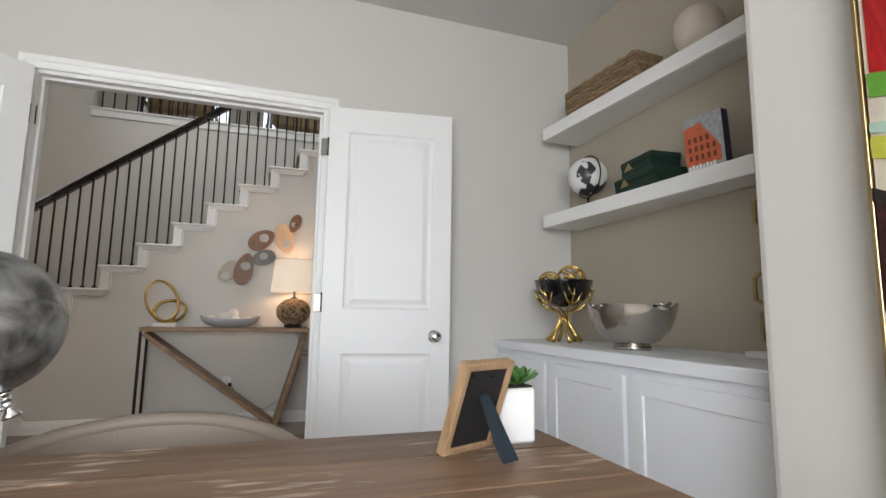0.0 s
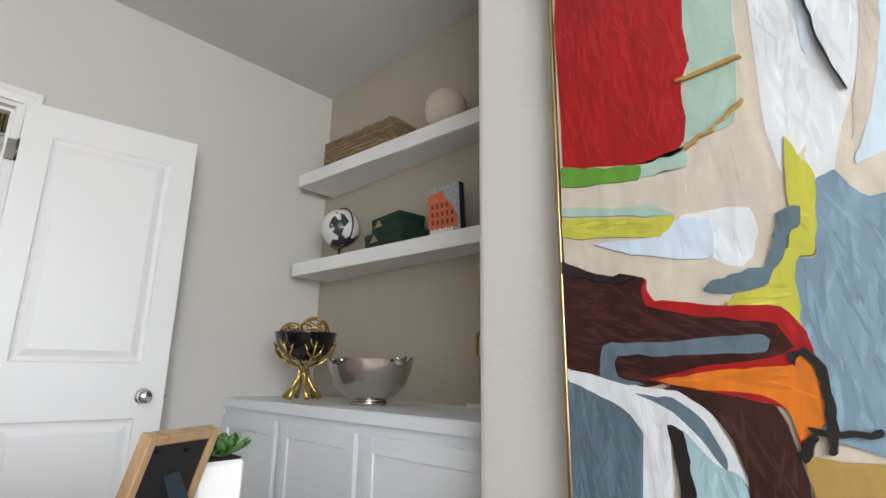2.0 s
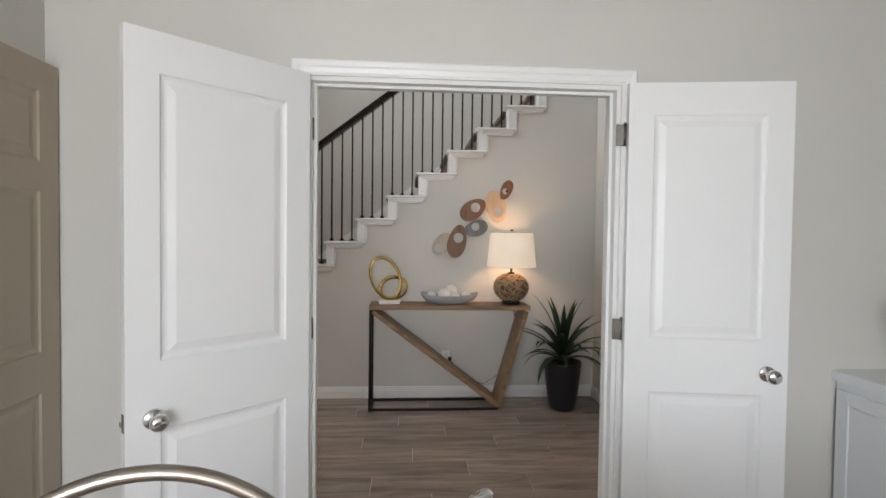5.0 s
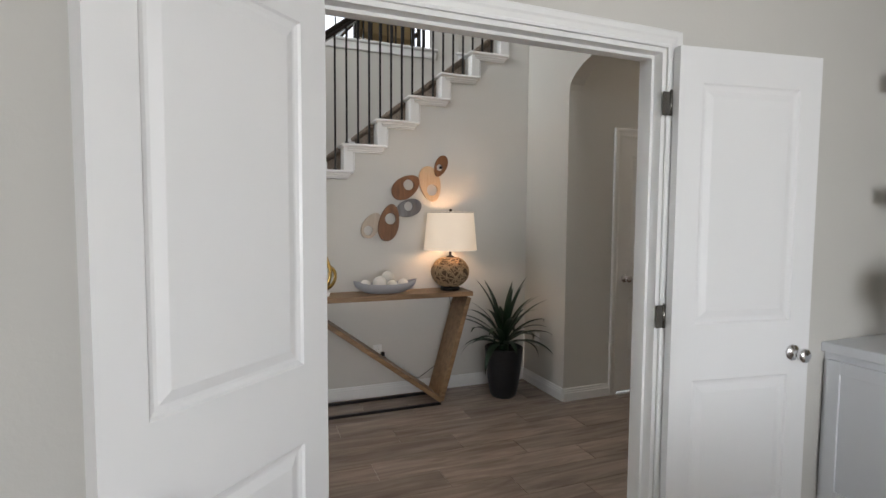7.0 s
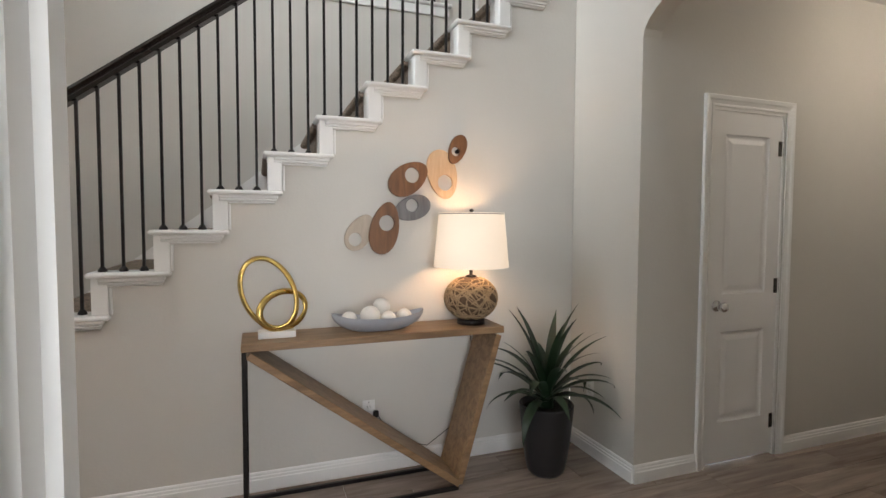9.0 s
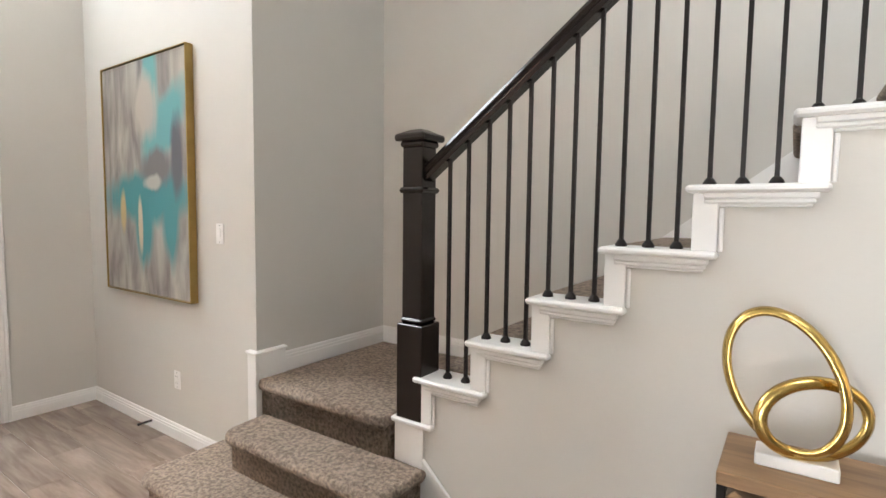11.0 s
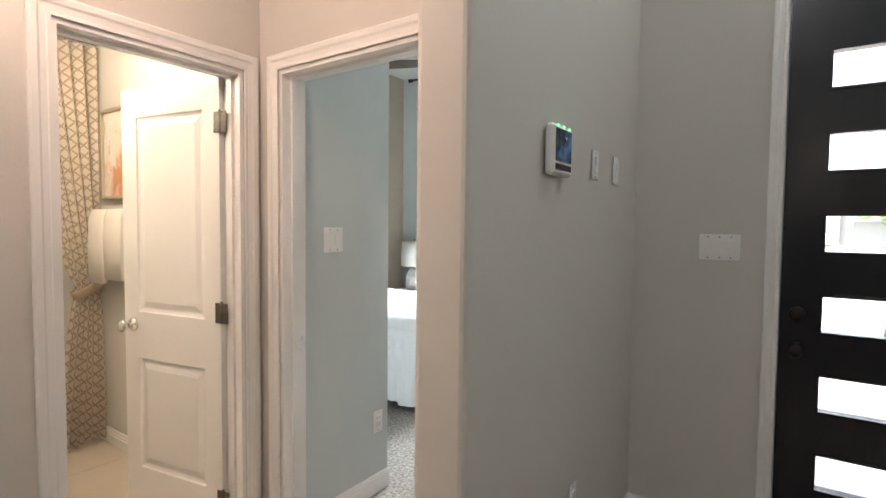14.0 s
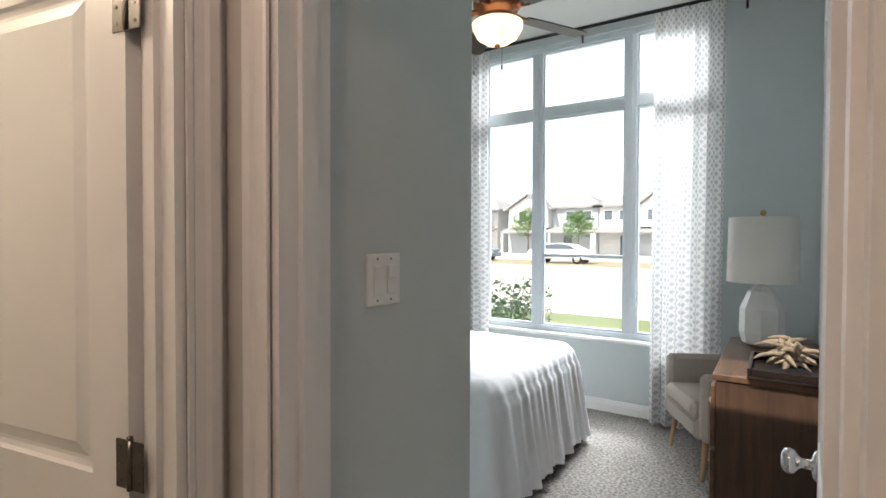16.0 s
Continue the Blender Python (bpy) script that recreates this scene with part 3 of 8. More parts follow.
def front_door():
    d = thing("front_door", (-3.80, 4.30, 0.012), "black front door with six narrow glass lites", "door")
    w, h, t = 0.87, 2.37, 0.045
    ys = (0.145, 0.725)
    zs = [(0.318 + 0.332 * i, 0.318 + 0.332 * i + 0.146) for i in range(6)]
    part("leaf", wall_mesh("y", 0, w, 0, h, -t / 2, t / 2, [(ys[0], ys[1], a, b) for a, b in zs]), BLACKDOOR, d)
    for a, b in zs:
        M = Mesh()
        for s in (-1, 1):
            x = s * (t / 2 + 0.003)
            M.box(x - 0.003, ys[0] - 0.012, a - 0.012, x + 0.003, ys[1] + 0.012, a, bev=0.001)
            M.box(x - 0.003, ys[0] - 0.012, b, x + 0.003, ys[1] + 0.012, b + 0.012, bev=0.001)
            M.box(x - 0.003, ys[0] - 0.012, a, x + 0.003, ys[0], b, bev=0.001)
            M.box(x - 0.003, ys[1], a, x + 0.003, ys[1] + 0.012, b, bev=0.001)
        part("lite_frame", M, BLACKDOOR, d)
        g = part("glass_lite", Mesh().box(-0.003, ys[0], a, 0.003, ys[1], b), PANE, d, "clear glass lite")
        g.visible_shadow = False
    part("lever", Mesh().lathe([(0.03, 0), (0.03, 0.008), (0.012, 0.012), (0.012, 0.04), (0.02, 0.045), (0.026, 0.055), (0.02, 0.066), (0, 0.068)], 20, Matrix.Translation((t / 2, 0.06, 0.90)) @ Matrix.Rotation(radians(90), 4, "Y")), IRON, d, "black knob")
    part("deadbolt", Mesh().lathe([(0.03, 0), (0.028, 0.012), (0.02, 0.016), (0, 0.016)], 20, Matrix.Translation((t / 2, 0.06, 1.05)) @ Matrix.Rotation(radians(90), 4, "Y")), IRON, d, "black deadbolt")
    for z in (0.25, 0.9, 1.5, 2.1):
        part("hinge", hinge_shape(), NICKEL, d, "nickel hinge", Matrix.Translation((t / 2 + 0.004, w + 0.004, z)) @ Matrix.Rotation(radians(90), 4, "Z"))


PANE = glass("window_glass")
front_door()

# ---- stairs ----
st = thing("staircase", (TX, YS, 0), "carpeted staircase with white stepped stringer and dark handrail", "staircase")


def srect(M, x0, y0, z0, x1, y1, z1, bev=0.0):
    M.box(x0 - TX, y0 - YS, z0, x1 - TX, y1 - YS, z1, bev=bev)


NS = 13
# wall under the stairs, facing the entry
steps = [(TX - 0.12, 0), (TX - 0.12, LAND - 0.03)]
for i in range(NS):
    xa, z = TX + RUN * i + 0.03, LAND + RISE * (i + 1) - 0.03
    steps += [(xa, z - RISE), (xa, z)]
steps += [(2.44, steps[-1][1]), (2.44, 0)]
M = Mesh()
n = len(steps)
M.add([(x - TX, y, z) for y in (0.0, 0.1) for x, z in steps], [tuple(range(n)), tuple(range(n, 2 * n))] + [(i, (i + 1) % n, n + (i + 1) % n, n + i) for i in range(n)])
part("side_wall", M, WALL, st, "painted wall under the stairs")
for i in range(-1, NS):
    x = TX + RUN * i + 0.0
    z = LAND + RISE * (i + 1)
    xr = min(x + RUN + 0.03, 2.44)
    if i < 0:
        x, xr = TX - 0.13, TX + 0.03
        M = Mesh()
        srect(M, x - 0.012, YS - 0.03, z - 0.022, xr + 0.05, YS + 0.14, z + 0.002, 0.007)
        part("stringer_cap", M, WHITE, st, "white cap")
        M = Mesh()
        srect(M, x, YS - 0.014, 0.36, xr, YS - 0.001, z - 0.022, 0.002)
        srect(M, x, YS - 0.001, 0.36, x + 0.012, YS + 0.12, z - 0.022, 0.002)
        part("stringer_board", M, WHITE, st)
        continue
    M = Mesh()
    srect(M, x - 0.02, YS - 0.035, z - 0.022, xr + 0.045, YS + 0.14, z + 0.002, 0.008)
    part("stringer_cap", M, WHITE, st)
    M = Mesh()
    for k, (o, w) in enumerate(((0.0, 0.018), (0.018, 0.014), (0.032, 0.010))):
        q = 0.022 + o
        srect(M, x + 0.03, YS - 0.024 + 0.006 * k, z - q - w, xr + 0.02 - o * 0.4, YS - 0.001, z - q, 0.004)
    srect(M, x, YS - 0.014, z - RISE + 0.002, x + 0.07, YS - 0.001, z - 0.022, 0.003)
    srect(M, x + 0.072, YS - 0.009, z - RISE + 0.002 - 0.0, x + 0.085, YS - 0.001, z - 0.067, 0.003)
    srect(M, x, YS - 0.001, z - RISE + 0.002, x + 0.012, YS + 0.12, z - 0.022, 0.003)
    part("stringer_trim", M, WHITE, st)
# sloping skirt board at the foot
M = Mesh()
a0 = Vector((TX + 0.03, 0, 0.37))
M.add([(0.03, -0.001, 0.40), (0.36, -0.001, 0.10), (0.36, -0.001, 0.0), (-0.06, -0.001, 0.0), (-0.06, -0.001, 0.40), (0.03, -0.012, 0.40), (0.36, -0.012, 0.10), (0.36, -0.012, 0.0), (-0.06, -0.012, 0.0), (-0.06, -0.012, 0.40)],
      [(0, 1, 2, 3, 4), (5, 6, 7, 8, 9), (0, 1, 6, 5), (1, 2, 7, 6), (3, 4, 9, 8), (4, 0, 5, 9)])
M.tube([(0.03, -0.014, 0.405), (0.36, -0.014, 0.105)], 0.006, 6)
part("skirt_board", M, WHITE, st)
# carpeted treads
for i in range(NS):
    z = LAND + RISE * (i + 1)
    x0 = TX + RUN * i
    M = Mesh()
    rr = 0.022
    prof = [(x0 + RUN + 0.02, z), (x0 + 0.0, z)] + [(x0 - rr * math.sin(a), z - rr + rr * math.cos(a)) for a in [math.pi * k / 6 for k in range(1, 7)]] + [(x0 + 0.02, z - 2 * rr), (x0 + 0.02, z - RISE - 0.01), (x0 + RUN + 0.02, z - RISE - 0.01)]
    ms = Matrix(((1, 0, 0, -TX), (0, 0, 1, -YS), (0, 1, 0, 0), (0, 0, 0, 1)))
    M.prism(prof, YS + 0.145, YB - 0.016, ms)
    part("tread", M, CARPET, st)


def slab_carpet(outline, z1, r=0.03):
    """A carpeted step with a rounded nosing."""
    M = Mesh()
    n = len(outline)
    O = [Vector(q) for q in outline]
    def ring(inset, z):
        res = []
        for i in range(n):
            d = (O[(i + 1) % n] - O[i - 1]).normalized()
            res.append((O[i].x - d.y * inset - TX, O[i].y + d.x * inset - YS, z))
        return res
    rings = [ring(0.03, 0.0), ring(0.03, z1 - 2 * r)] + [ring(r - r * math.sin(a), z1 - r - r * math.cos(a)) for a in [math.pi * k / 8 for k in range(1, 9)]]
    pts = [q for r_ in rings for q in r_]
    fs = [(a * n + i, a * n + (i + 1) % n, (a + 1) * n + (i + 1) % n, (a + 1) * n + i) for a in range(len(rings) - 1) for i in range(n)]
    M.add(pts, fs, None, True)
    M.add(rings[-1], [tuple(range(n))])
    return M


def rounded(x0, y0, x1, y1, r=0.09):
    o = []
    for cx, cy, a0 in ((x0 + r, y0 + r, 180), (x1 - r * 0.3, y0 + r * 0.3, 270)):
        rr = r if a0 == 180 else r * 0.3
        for k in range(7):
            a = radians(a0 + 15 * k)
            o.append((cx + rr * math.cos(a), cy + rr * math.sin(a)))
    return o + [(x1, y1), (x0, y1)]


part("low_step", slab_carpet(rounded(-1.96, 5.22, TX + 0.06, 5.80), 0.187), CARPET, st, "carpeted bottom step")
part("low_step", slab_carpet(rounded(-1.69, 5.49, TX + 0.05, 5.802), 0.374), CARPET, st, "carpeted second step")
part("landing", slab_carpet([(-1.725, 5.74), (TX - 0.15, 5.74), (TX - 0.15, YS + 0.145), (TX + 0.03, YS + 0.145), (TX + 0.03, YB - 0.005), (-1.725, YB - 0.005)], LAND), CARPET, st, "carpeted landing")
# trim block where the skirt meets the landing
M = Mesh()
srect(M, -1.78, 5.725, 0.0, -1.705, 5.749, 0.695, 0.003)
srect(M, -1.729, 5.749, 0.0, -1.705, 5.92, 0.695, 0.003)
srect(M, -1.788, 5.717, 0.695, -1.695, 5.928, 0.712, 0.005)
part("corner_block", M, WHITE, st, "white trim block at the landing")
M = Mesh()
trim_run(M, -1.73 - TX, 5.92 - YS, -1.73 - TX, YB - YS, -1, LAND, 0.11)
trim_run(M, -1.73 - TX, YB - YS, TX + 0.05 - TX, YB - YS, -1, LAND, 0.11)
part("landing_baseboard", M, WHITE, st)
# sloping skirt along the back wall
M = Mesh()
xa, za, xb = TX - 0.05, LAND + 0.11, 2.44
zb = za + (xb - xa) * RISE / RUN
M.add([(xa - TX, YB - YS - q, z) for q in (0.001, 0.014) for xa_, z in ((xa, za - 0.3), (xa, za + 0.06))] + [(xb - TX, YB - YS - q, z) for q in (0.001, 0.014) for z in (zb - 0.3, zb + 0.06)],
      [(0, 1, 5, 4), (2, 3, 7, 6), (1, 3, 7, 5), (0, 2, 6, 4), (0, 1, 3, 2), (4, 5, 7, 6)])
M.v = [(v[0], v[1], v[2]) for v in M.v]
part("wall_skirt", M, WHITE, st)
# newel
NX, NY = TX - 0.05, YS + 0.05
nw = thing("newel_post", (NX, NY, LAND), "dark espresso square newel post with moulded cap", "post")
M = Mesh()
for a, b, w in ((0.0, 0.42, 0.068), (0.44, 1.18, 0.052)):
    M.box(-w, -w, a, w, w, b, bev=0.004)
M.box(-0.06, -0.06, 0.42, 0.06, 0.06, 0.45, bev=0.012)
part("shaft", M, ESPRESSOZ, nw)
M = Mesh()
M.box(-0.066, -0.066, 0.985, 0.066, 0.066, 1.01, bev=0.01)
part("collar", M, ESPRESSOZ, nw)
M = Mesh()
M.box(-0.062, -0.062, 1.18, 0.062, 0.062, 1.205, bev=0.008).box(-0.08, -0.08, 1.205, 0.08, 0.08, 1.235, bev=0.008)
M.add([(-0.07, -0.07, 1.235), (0.07, -0.07, 1.235), (0.07, 0.07, 1.235), (-0.07, 0.07, 1.235), (-0.03, -0.03, 1.255), (0.03, -0.03, 1.255), (0.03, 0.03, 1.255), (-0.03, 0.03, 1.255)],
      [(0, 1, 5, 4), (1, 2, 6, 5), (2, 3, 7, 6), (3, 0, 4, 7), (4, 5, 6, 7)])
part("cap", M, ESPRESSOZ, nw, "moulded cap")
# balusters and handrail
slope = RISE / RUN
rail = thing("stair_railing", (NX, NY, LAND), "dark handrail on thin black iron balusters", "railing")
HX0, HZ0 = 0.03, 1.055


def rail_z(x):
    return HZ0 + (x - HX0) * slope


M = Mesh()
prof = [(-0.028, -0.03), (0.028, -0.03), (0.031, -0.012), (0.024, 0.0), (0.032, 0.014), (0.026, 0.028), (0.0, 0.035), (-0.026, 0.028), (-0.032, 0.014), (-0.024, 0.0), (-0.031, -0.012)]
xe = 2.40 - NX
pts = [(x, y, rail_z(x) + z * 1.2) for x in (HX0, xe) for y, z in prof]
n = len(prof)
M.add(pts, [(i, (i + 1) % n, n + (i + 1) % n, n + i) for i in range(n)] + [tuple(range(n)), tuple(range(n, 2 * n))])
part("handrail", M, ESPRESSO, rail)
for i in range(NS):
    offs = (0.095, 0.185) if i == 0 else (0.02, 0.107, 0.193)
    for o in offs:
        x = TX + RUN * i + o + 0.015
        z = LAND + RISE * (i + 1)
        xl = x - NX
        top = rail_z(xl) - 0.03
        zl = z - LAND + 0.002
        M = Mesh().box(xl - 0.0065, -0.0065, zl, xl + 0.0065, 0.0065, top)
        b = part("baluster", M, IRON, rail)
        part("shoe", Mesh().lathe([(0.020, 0), (0.020, 0.008), (0.011, 0.022), (0.007, 0.024)], 10, Matrix.Translation((xl, 0, zl))), IRON, rail)

# ---- console table ----
CX, CY, CW, CD, CH = 0.482, 5.47, 1.305, 0.275, 0.85


def console():
    c = thing("console_table", (CX, CY, 0), "honey wood console table on a black metal frame", "table")
    part("tabletop", Mesh().box(0, 0, CH - 0.035, CW, CD, CH, bev=0.003), CONSOLE, c, "honey wood top")
    def slanted(x0, z0, x1, z1, t, name):
        d = Vector((x1 - x0, 0, z1 - z0))
        m = Matrix.Translation((x0, 0, z0)) @ Matrix.Rotation(-math.atan2(d.z, d.x), 4, "Y")
        part(name, Mesh().box(0, 0.002, -t / 2, d.length, CD - 0.002, t / 2, m, 0.003), CONSOLE, c, "slanting honey wood board")
    slanted(0.03, CH - 0.052, 1.055, 0.03, 0.034, "brace")
    slanted(1.055, 0.03, CW - 0.03, CH - 0.045, 0.034, "brace")
    for y in (0.012, CD - 0.012):
        part("leg", Mesh().box(0.002, y - 0.01, 0.02, 0.022, y + 0.01, CH - 0.035, bev=0.002), IRON, c, "square black metal leg")
        part("floor_bar", Mesh().box(0.002, y - 0.01, 0, 1.05, y + 0.01, 0.02, bev=0.002), IRON, c, "black metal bar")
    part("cross_bar", Mesh().box(0.002, 0.022, 0, 0.022, CD - 0.022, 0.02, bev=0.002), IRON, c)


console()


# ---- more materials ----
DESK = grainy("washed_desk_wood", (0.12, 0.066, 0.035), (0.29, 0.18, 0.11), 0, 9, 2.0, 0.5, bump=0.5, rnd=0.12, wear=(0.55, 0.45, 0.36))
FRAMEWOOD = grainy("light_oak", (0.28, 0.17, 0.085), (0.46, 0.31, 0.18), 2, 12, 4, 0.5, bump=0.1)
BLACKCARD = mat("black_board", (0.012, 0.012, 0.013), 0.6, var=0.2, bump=0.1)
STAND = mat("blue_black_velvet_board", (0.012, 0.022, 0.032), 0.8, var=0.2, bump=0.2, bscale=300)
CERAMIC = mat("white_ceramic", (0.78, 0.78, 0.77), 0.3, var=0.02, bump=0.03, bscale=50, coat=0.3)
LEAF = mat("succulent_leaf", (0.07, 0.17, 0.035), 0.45, var=0.5, scale=22, bump=0.2)
DARKLEAF = mat("dark_strap_leaf", (0.010, 0.028, 0.011), 0.4, var=0.5, scale=12, bump=0.2)
SHELLF = mat("beige_leather", (0.21, 0.17, 0.135), 0.5, var=0.08, scale=5, bump=0.3, bscale=160)
BASKET = grainy("woven_seagrass", (0.13, 0.08, 0.04), (0.36, 0.25, 0.14), 1, 5, 18, 0.8, bump=0.6, rnd=0.15)
GREEN = mat("dark_green_velvet", (0.006, 0.026, 0.016), 0.75, var=0.3, scale=15, bump=0.3, bscale=260)
ORANGE = mat("orange_printed_cover", (0.58, 0.13, 0.05), 0.45, var=0.25, scale=30, bump=0.02)
PAPER = mat("book_pages", (0.62, 0.58, 0.5), 0.8, var=0.1, scale=40)
NAVY = mat("dark_blue_cloth", (0.02, 0.025, 0.045), 0.6, var=0.1)
GREYPRINT = mat("grey_printed_cover", (0.36, 0.38, 0.4), 0.45, var=0.6, scale=60)
CREAM = mat("cream_pottery", (0.56, 0.49, 0.40), 0.7, var=0.06, scale=6, bump=0.2, bscale=90)
SILVER = mat("hammered_pewter", (0.50, 0.47, 0.43), 0.24, 1.0, var=0.2, scale=6, bump=0.5, bscale=22, dist=0.006, rvar=0.1)
ENAMEL = mat("black_enamel", (0.004, 0.004, 0.005), 0.08, var=0.1, bump=0.0, coat=0.5)
SHADE = glow("lit_linen_shade", (1.0, 0.74, 0.50), 0.16, (0.72, 0.66, 0.58))
ROPEDARK = mat("dark_rope_core", (0.10, 0.06, 0.032), 0.9, var=0.3, scale=30)
ROPE = mat("brown_rope", (0.34, 0.235, 0.135), 0.85, var=0.45, scale=30, bump=0.8, bscale=160, dist=0.004)
BOWLGREY = mat("matt_grey_ceramic", (0.36, 0.37, 0.40), 0.6, var=0.06, scale=8, bump=0.15)
BALLWHITE = mat("wound_white_fibre", (0.70, 0.67, 0.62), 0.85, var=0.12, scale=25, bump=0.9, bscale=70, dist=0.004)
POT = mat("black_ribbed_pot", (0.012, 0.012, 0.014), 0.4, var=0.2, bump=0.1)
SOIL = mat("dark_soil", (0.02, 0.015, 0.01), 1.0, var=0.4, scale=40, bump=1.0, bscale=90, dist=0.01)
WALNUT = grainy("walnut_veneer", (0.10, 0.040, 0.014), (0.25, 0.11, 0.042), 2, 8, 3.5, 0.45, bump=0.1)
MAPLE = grainy("maple_veneer", (0.50, 0.33, 0.19), (0.66, 0.47, 0.30), 2, 8, 3.5, 0.45, bump=0.08)
PALEWOOD = grainy("pale_washed_veneer", (0.38, 0.31, 0.24), (0.52, 0.44, 0.35), 2, 8, 3.5, 0.5, bump=0.08)
GREYWOOD = grainy("grey_stained_veneer", (0.10, 0.095, 0.10), (0.22, 0.21, 0.21), 2, 8, 3.5, 0.5, bump=0.08)
STONE = mat("white_marble", (0.72, 0.71, 0.69), 0.3, var=0.06, scale=9, bump=0.02)


def two_tone(name, a, b, scale, lo, hi, rough=0.3, metal=0.0, distort=0.5, seedv=0.0):
    m = bpy.data.materials.new(name)
    m.use_nodes = True
    nt = m.node_tree
    n, l = nt.nodes, nt.links
    p = n["Principled BSDF"]
    tc, mp, no, r = n.new("ShaderNodeTexCoord"), n.new("ShaderNodeMapping"), n.new("ShaderNodeTexNoise"), n.new("ShaderNodeValToRGB")
    mp.inputs["Location"].default_value = (seedv, seedv * 0.7, 0)
    l.new(tc.outputs["Object"], mp.inputs[0])
    l.new(mp.outputs[0], no.inputs["Vector"])
    no.inputs["Scale"].default_value, no.inputs["Detail"].default_value, no.inputs["Distortion"].default_value = scale, 7, distort
    r.color_ramp.elements[0].position, r.color_ramp.elements[1].position = lo, hi
    r.color_ramp.elements[0].color, r.color_ramp.elements[1].color = (*a, 1), (*b, 1)
    l.new(no.outputs["Fac"], r.inputs[0])
    l.new(r.outputs[0], p.inputs["Base Color"])
    b2 = n.new("ShaderNodeBump")
    b2.inputs["Strength"].default_value, b2.inputs["Distance"].default_value = 0.15, 0.002
    l.new(no.outputs["Fac"], b2.inputs["Height"])
    l.new(b2.outputs[0], p.inputs["Normal"])
    p.inputs["Roughness"].default_value, p.inputs["Metallic"].default_value = rough, metal
    return m


def brushed(name, color, var=0.25, rough=0.35):
    """Oil paint with upright and slanting brush marks."""
    m = mat(name, color, rough, var=var, scale=9, bump=0.35, bscale=60, dist=0.0015)
    nt = m.node_tree
    mp = nt.nodes.new("ShaderNodeMapping")
    mp.inputs["Scale"].default_value = (1, 3.2, 0.9)
    mp.inputs["Rotation"].default_value = (0.5, 0, 0)
    tc = next(q for q in nt.nodes if q.type == "TEX_COORD")
    nt.links.new(tc.outputs["Object"], mp.inputs[0])
    for q in nt.nodes:
        if q.type == "TEX_NOISE":
            nt.links.new(mp.outputs[0], q.inputs["Vector"])
            q.inputs["Detail"].default_value = 8
            q.inputs["Distortion"].default_value = 0.8
    return m


GLOBEMAP = two_tone("silver_map_print", (0.10, 0.10, 0.10), (0.36, 0.36, 0.35), 20.0, 0.36, 0.64, 0.30, 0.6)
GLOBEBW = two_tone("white_and_black_map", (0.72, 0.72, 0.71), (0.03, 0.03, 0.032), 7.0, 0.53, 0.545, 0.35, 0.0, 0.2, 3.1)
T = Matrix.Translation
R = Matrix.Rotation


# ---- office: shelves and cabinets ----
def shelf(z0, z1):
    s = thing("floating_shelf", (2.91, 1.742, z0), "thick white floating shelf in the niche", "shelf", "niche shelves")
    L, q, f = 1.668, 0.115, 0.012
    part("board", Mesh().prism([(f, L), (0.2385, L), (0.2385, 0), (q + f, 0)], 0, z1 - z0, bev=0.002), WHITE, s)
    part("fascia", Mesh().prism([(0, L), (f, L), (q + f, 0), (q, 0)], 0, z1 - z0, bev=0.002), WHITE, s, "white front fascia")


shelf(1.486, 1.557)
shelf(2.005, 2.078)

edges = [1.742, 2.395, 2.945, 3.498]
for a, b in zip(edges, edges[1:]):
    c = thing("base_cabinet", (2.665, a, 0), "pale grey-white shaker cabinet under the niche counter", "cabinet", "niche cabinets")
    part("carcass", Mesh().box(0.0, 0.001, 0.09, 0.484, b - a - 0.001, 0.808).box(0.06, 0.001, 0.0, 0.484, b - a - 0.001, 0.09), CABW, c)
    g0, g1 = 0.022, b - a - 0.022
    z0, z1 = 0.12, 0.775
    r = 0.058
    d = part("door", Mesh().box(-0.011, g0 + r, z0 + r, -0.001, g1 - r, z1 - r), CABW, c, "recessed panel door")
    for nm, q in (("stile", (g0, z0, g0 + r, z1)), ("stile", (g1 - r, z0, g1, z1)), ("rail", (g0 + r, z0, g1 - r, z0 + r)), ("rail", (g0 + r, z1 - r, g1 - r, z1))):
        part(nm, Mesh().box(-0.02, q[0], q[1], -0.001, q[2], q[3], bev=0.0018), CABW, d)
ct = thing("countertop", (2.64, 1.742, 0.808), "white countertop along the niche", "countertop")
part("slab", Mesh().box(0.003, 0, 0.006, 0.508, 1.756, 0.044, bev=0.003), CABW, ct)
part("edge_moulding", Mesh().box(0, 0, 0.001, 0.003, 1.756, 0.040, bev=0.001).box(0.003, 0, 0.001, 0.03, 1.756, 0.0055), CABW, ct, "moulded counter edge")


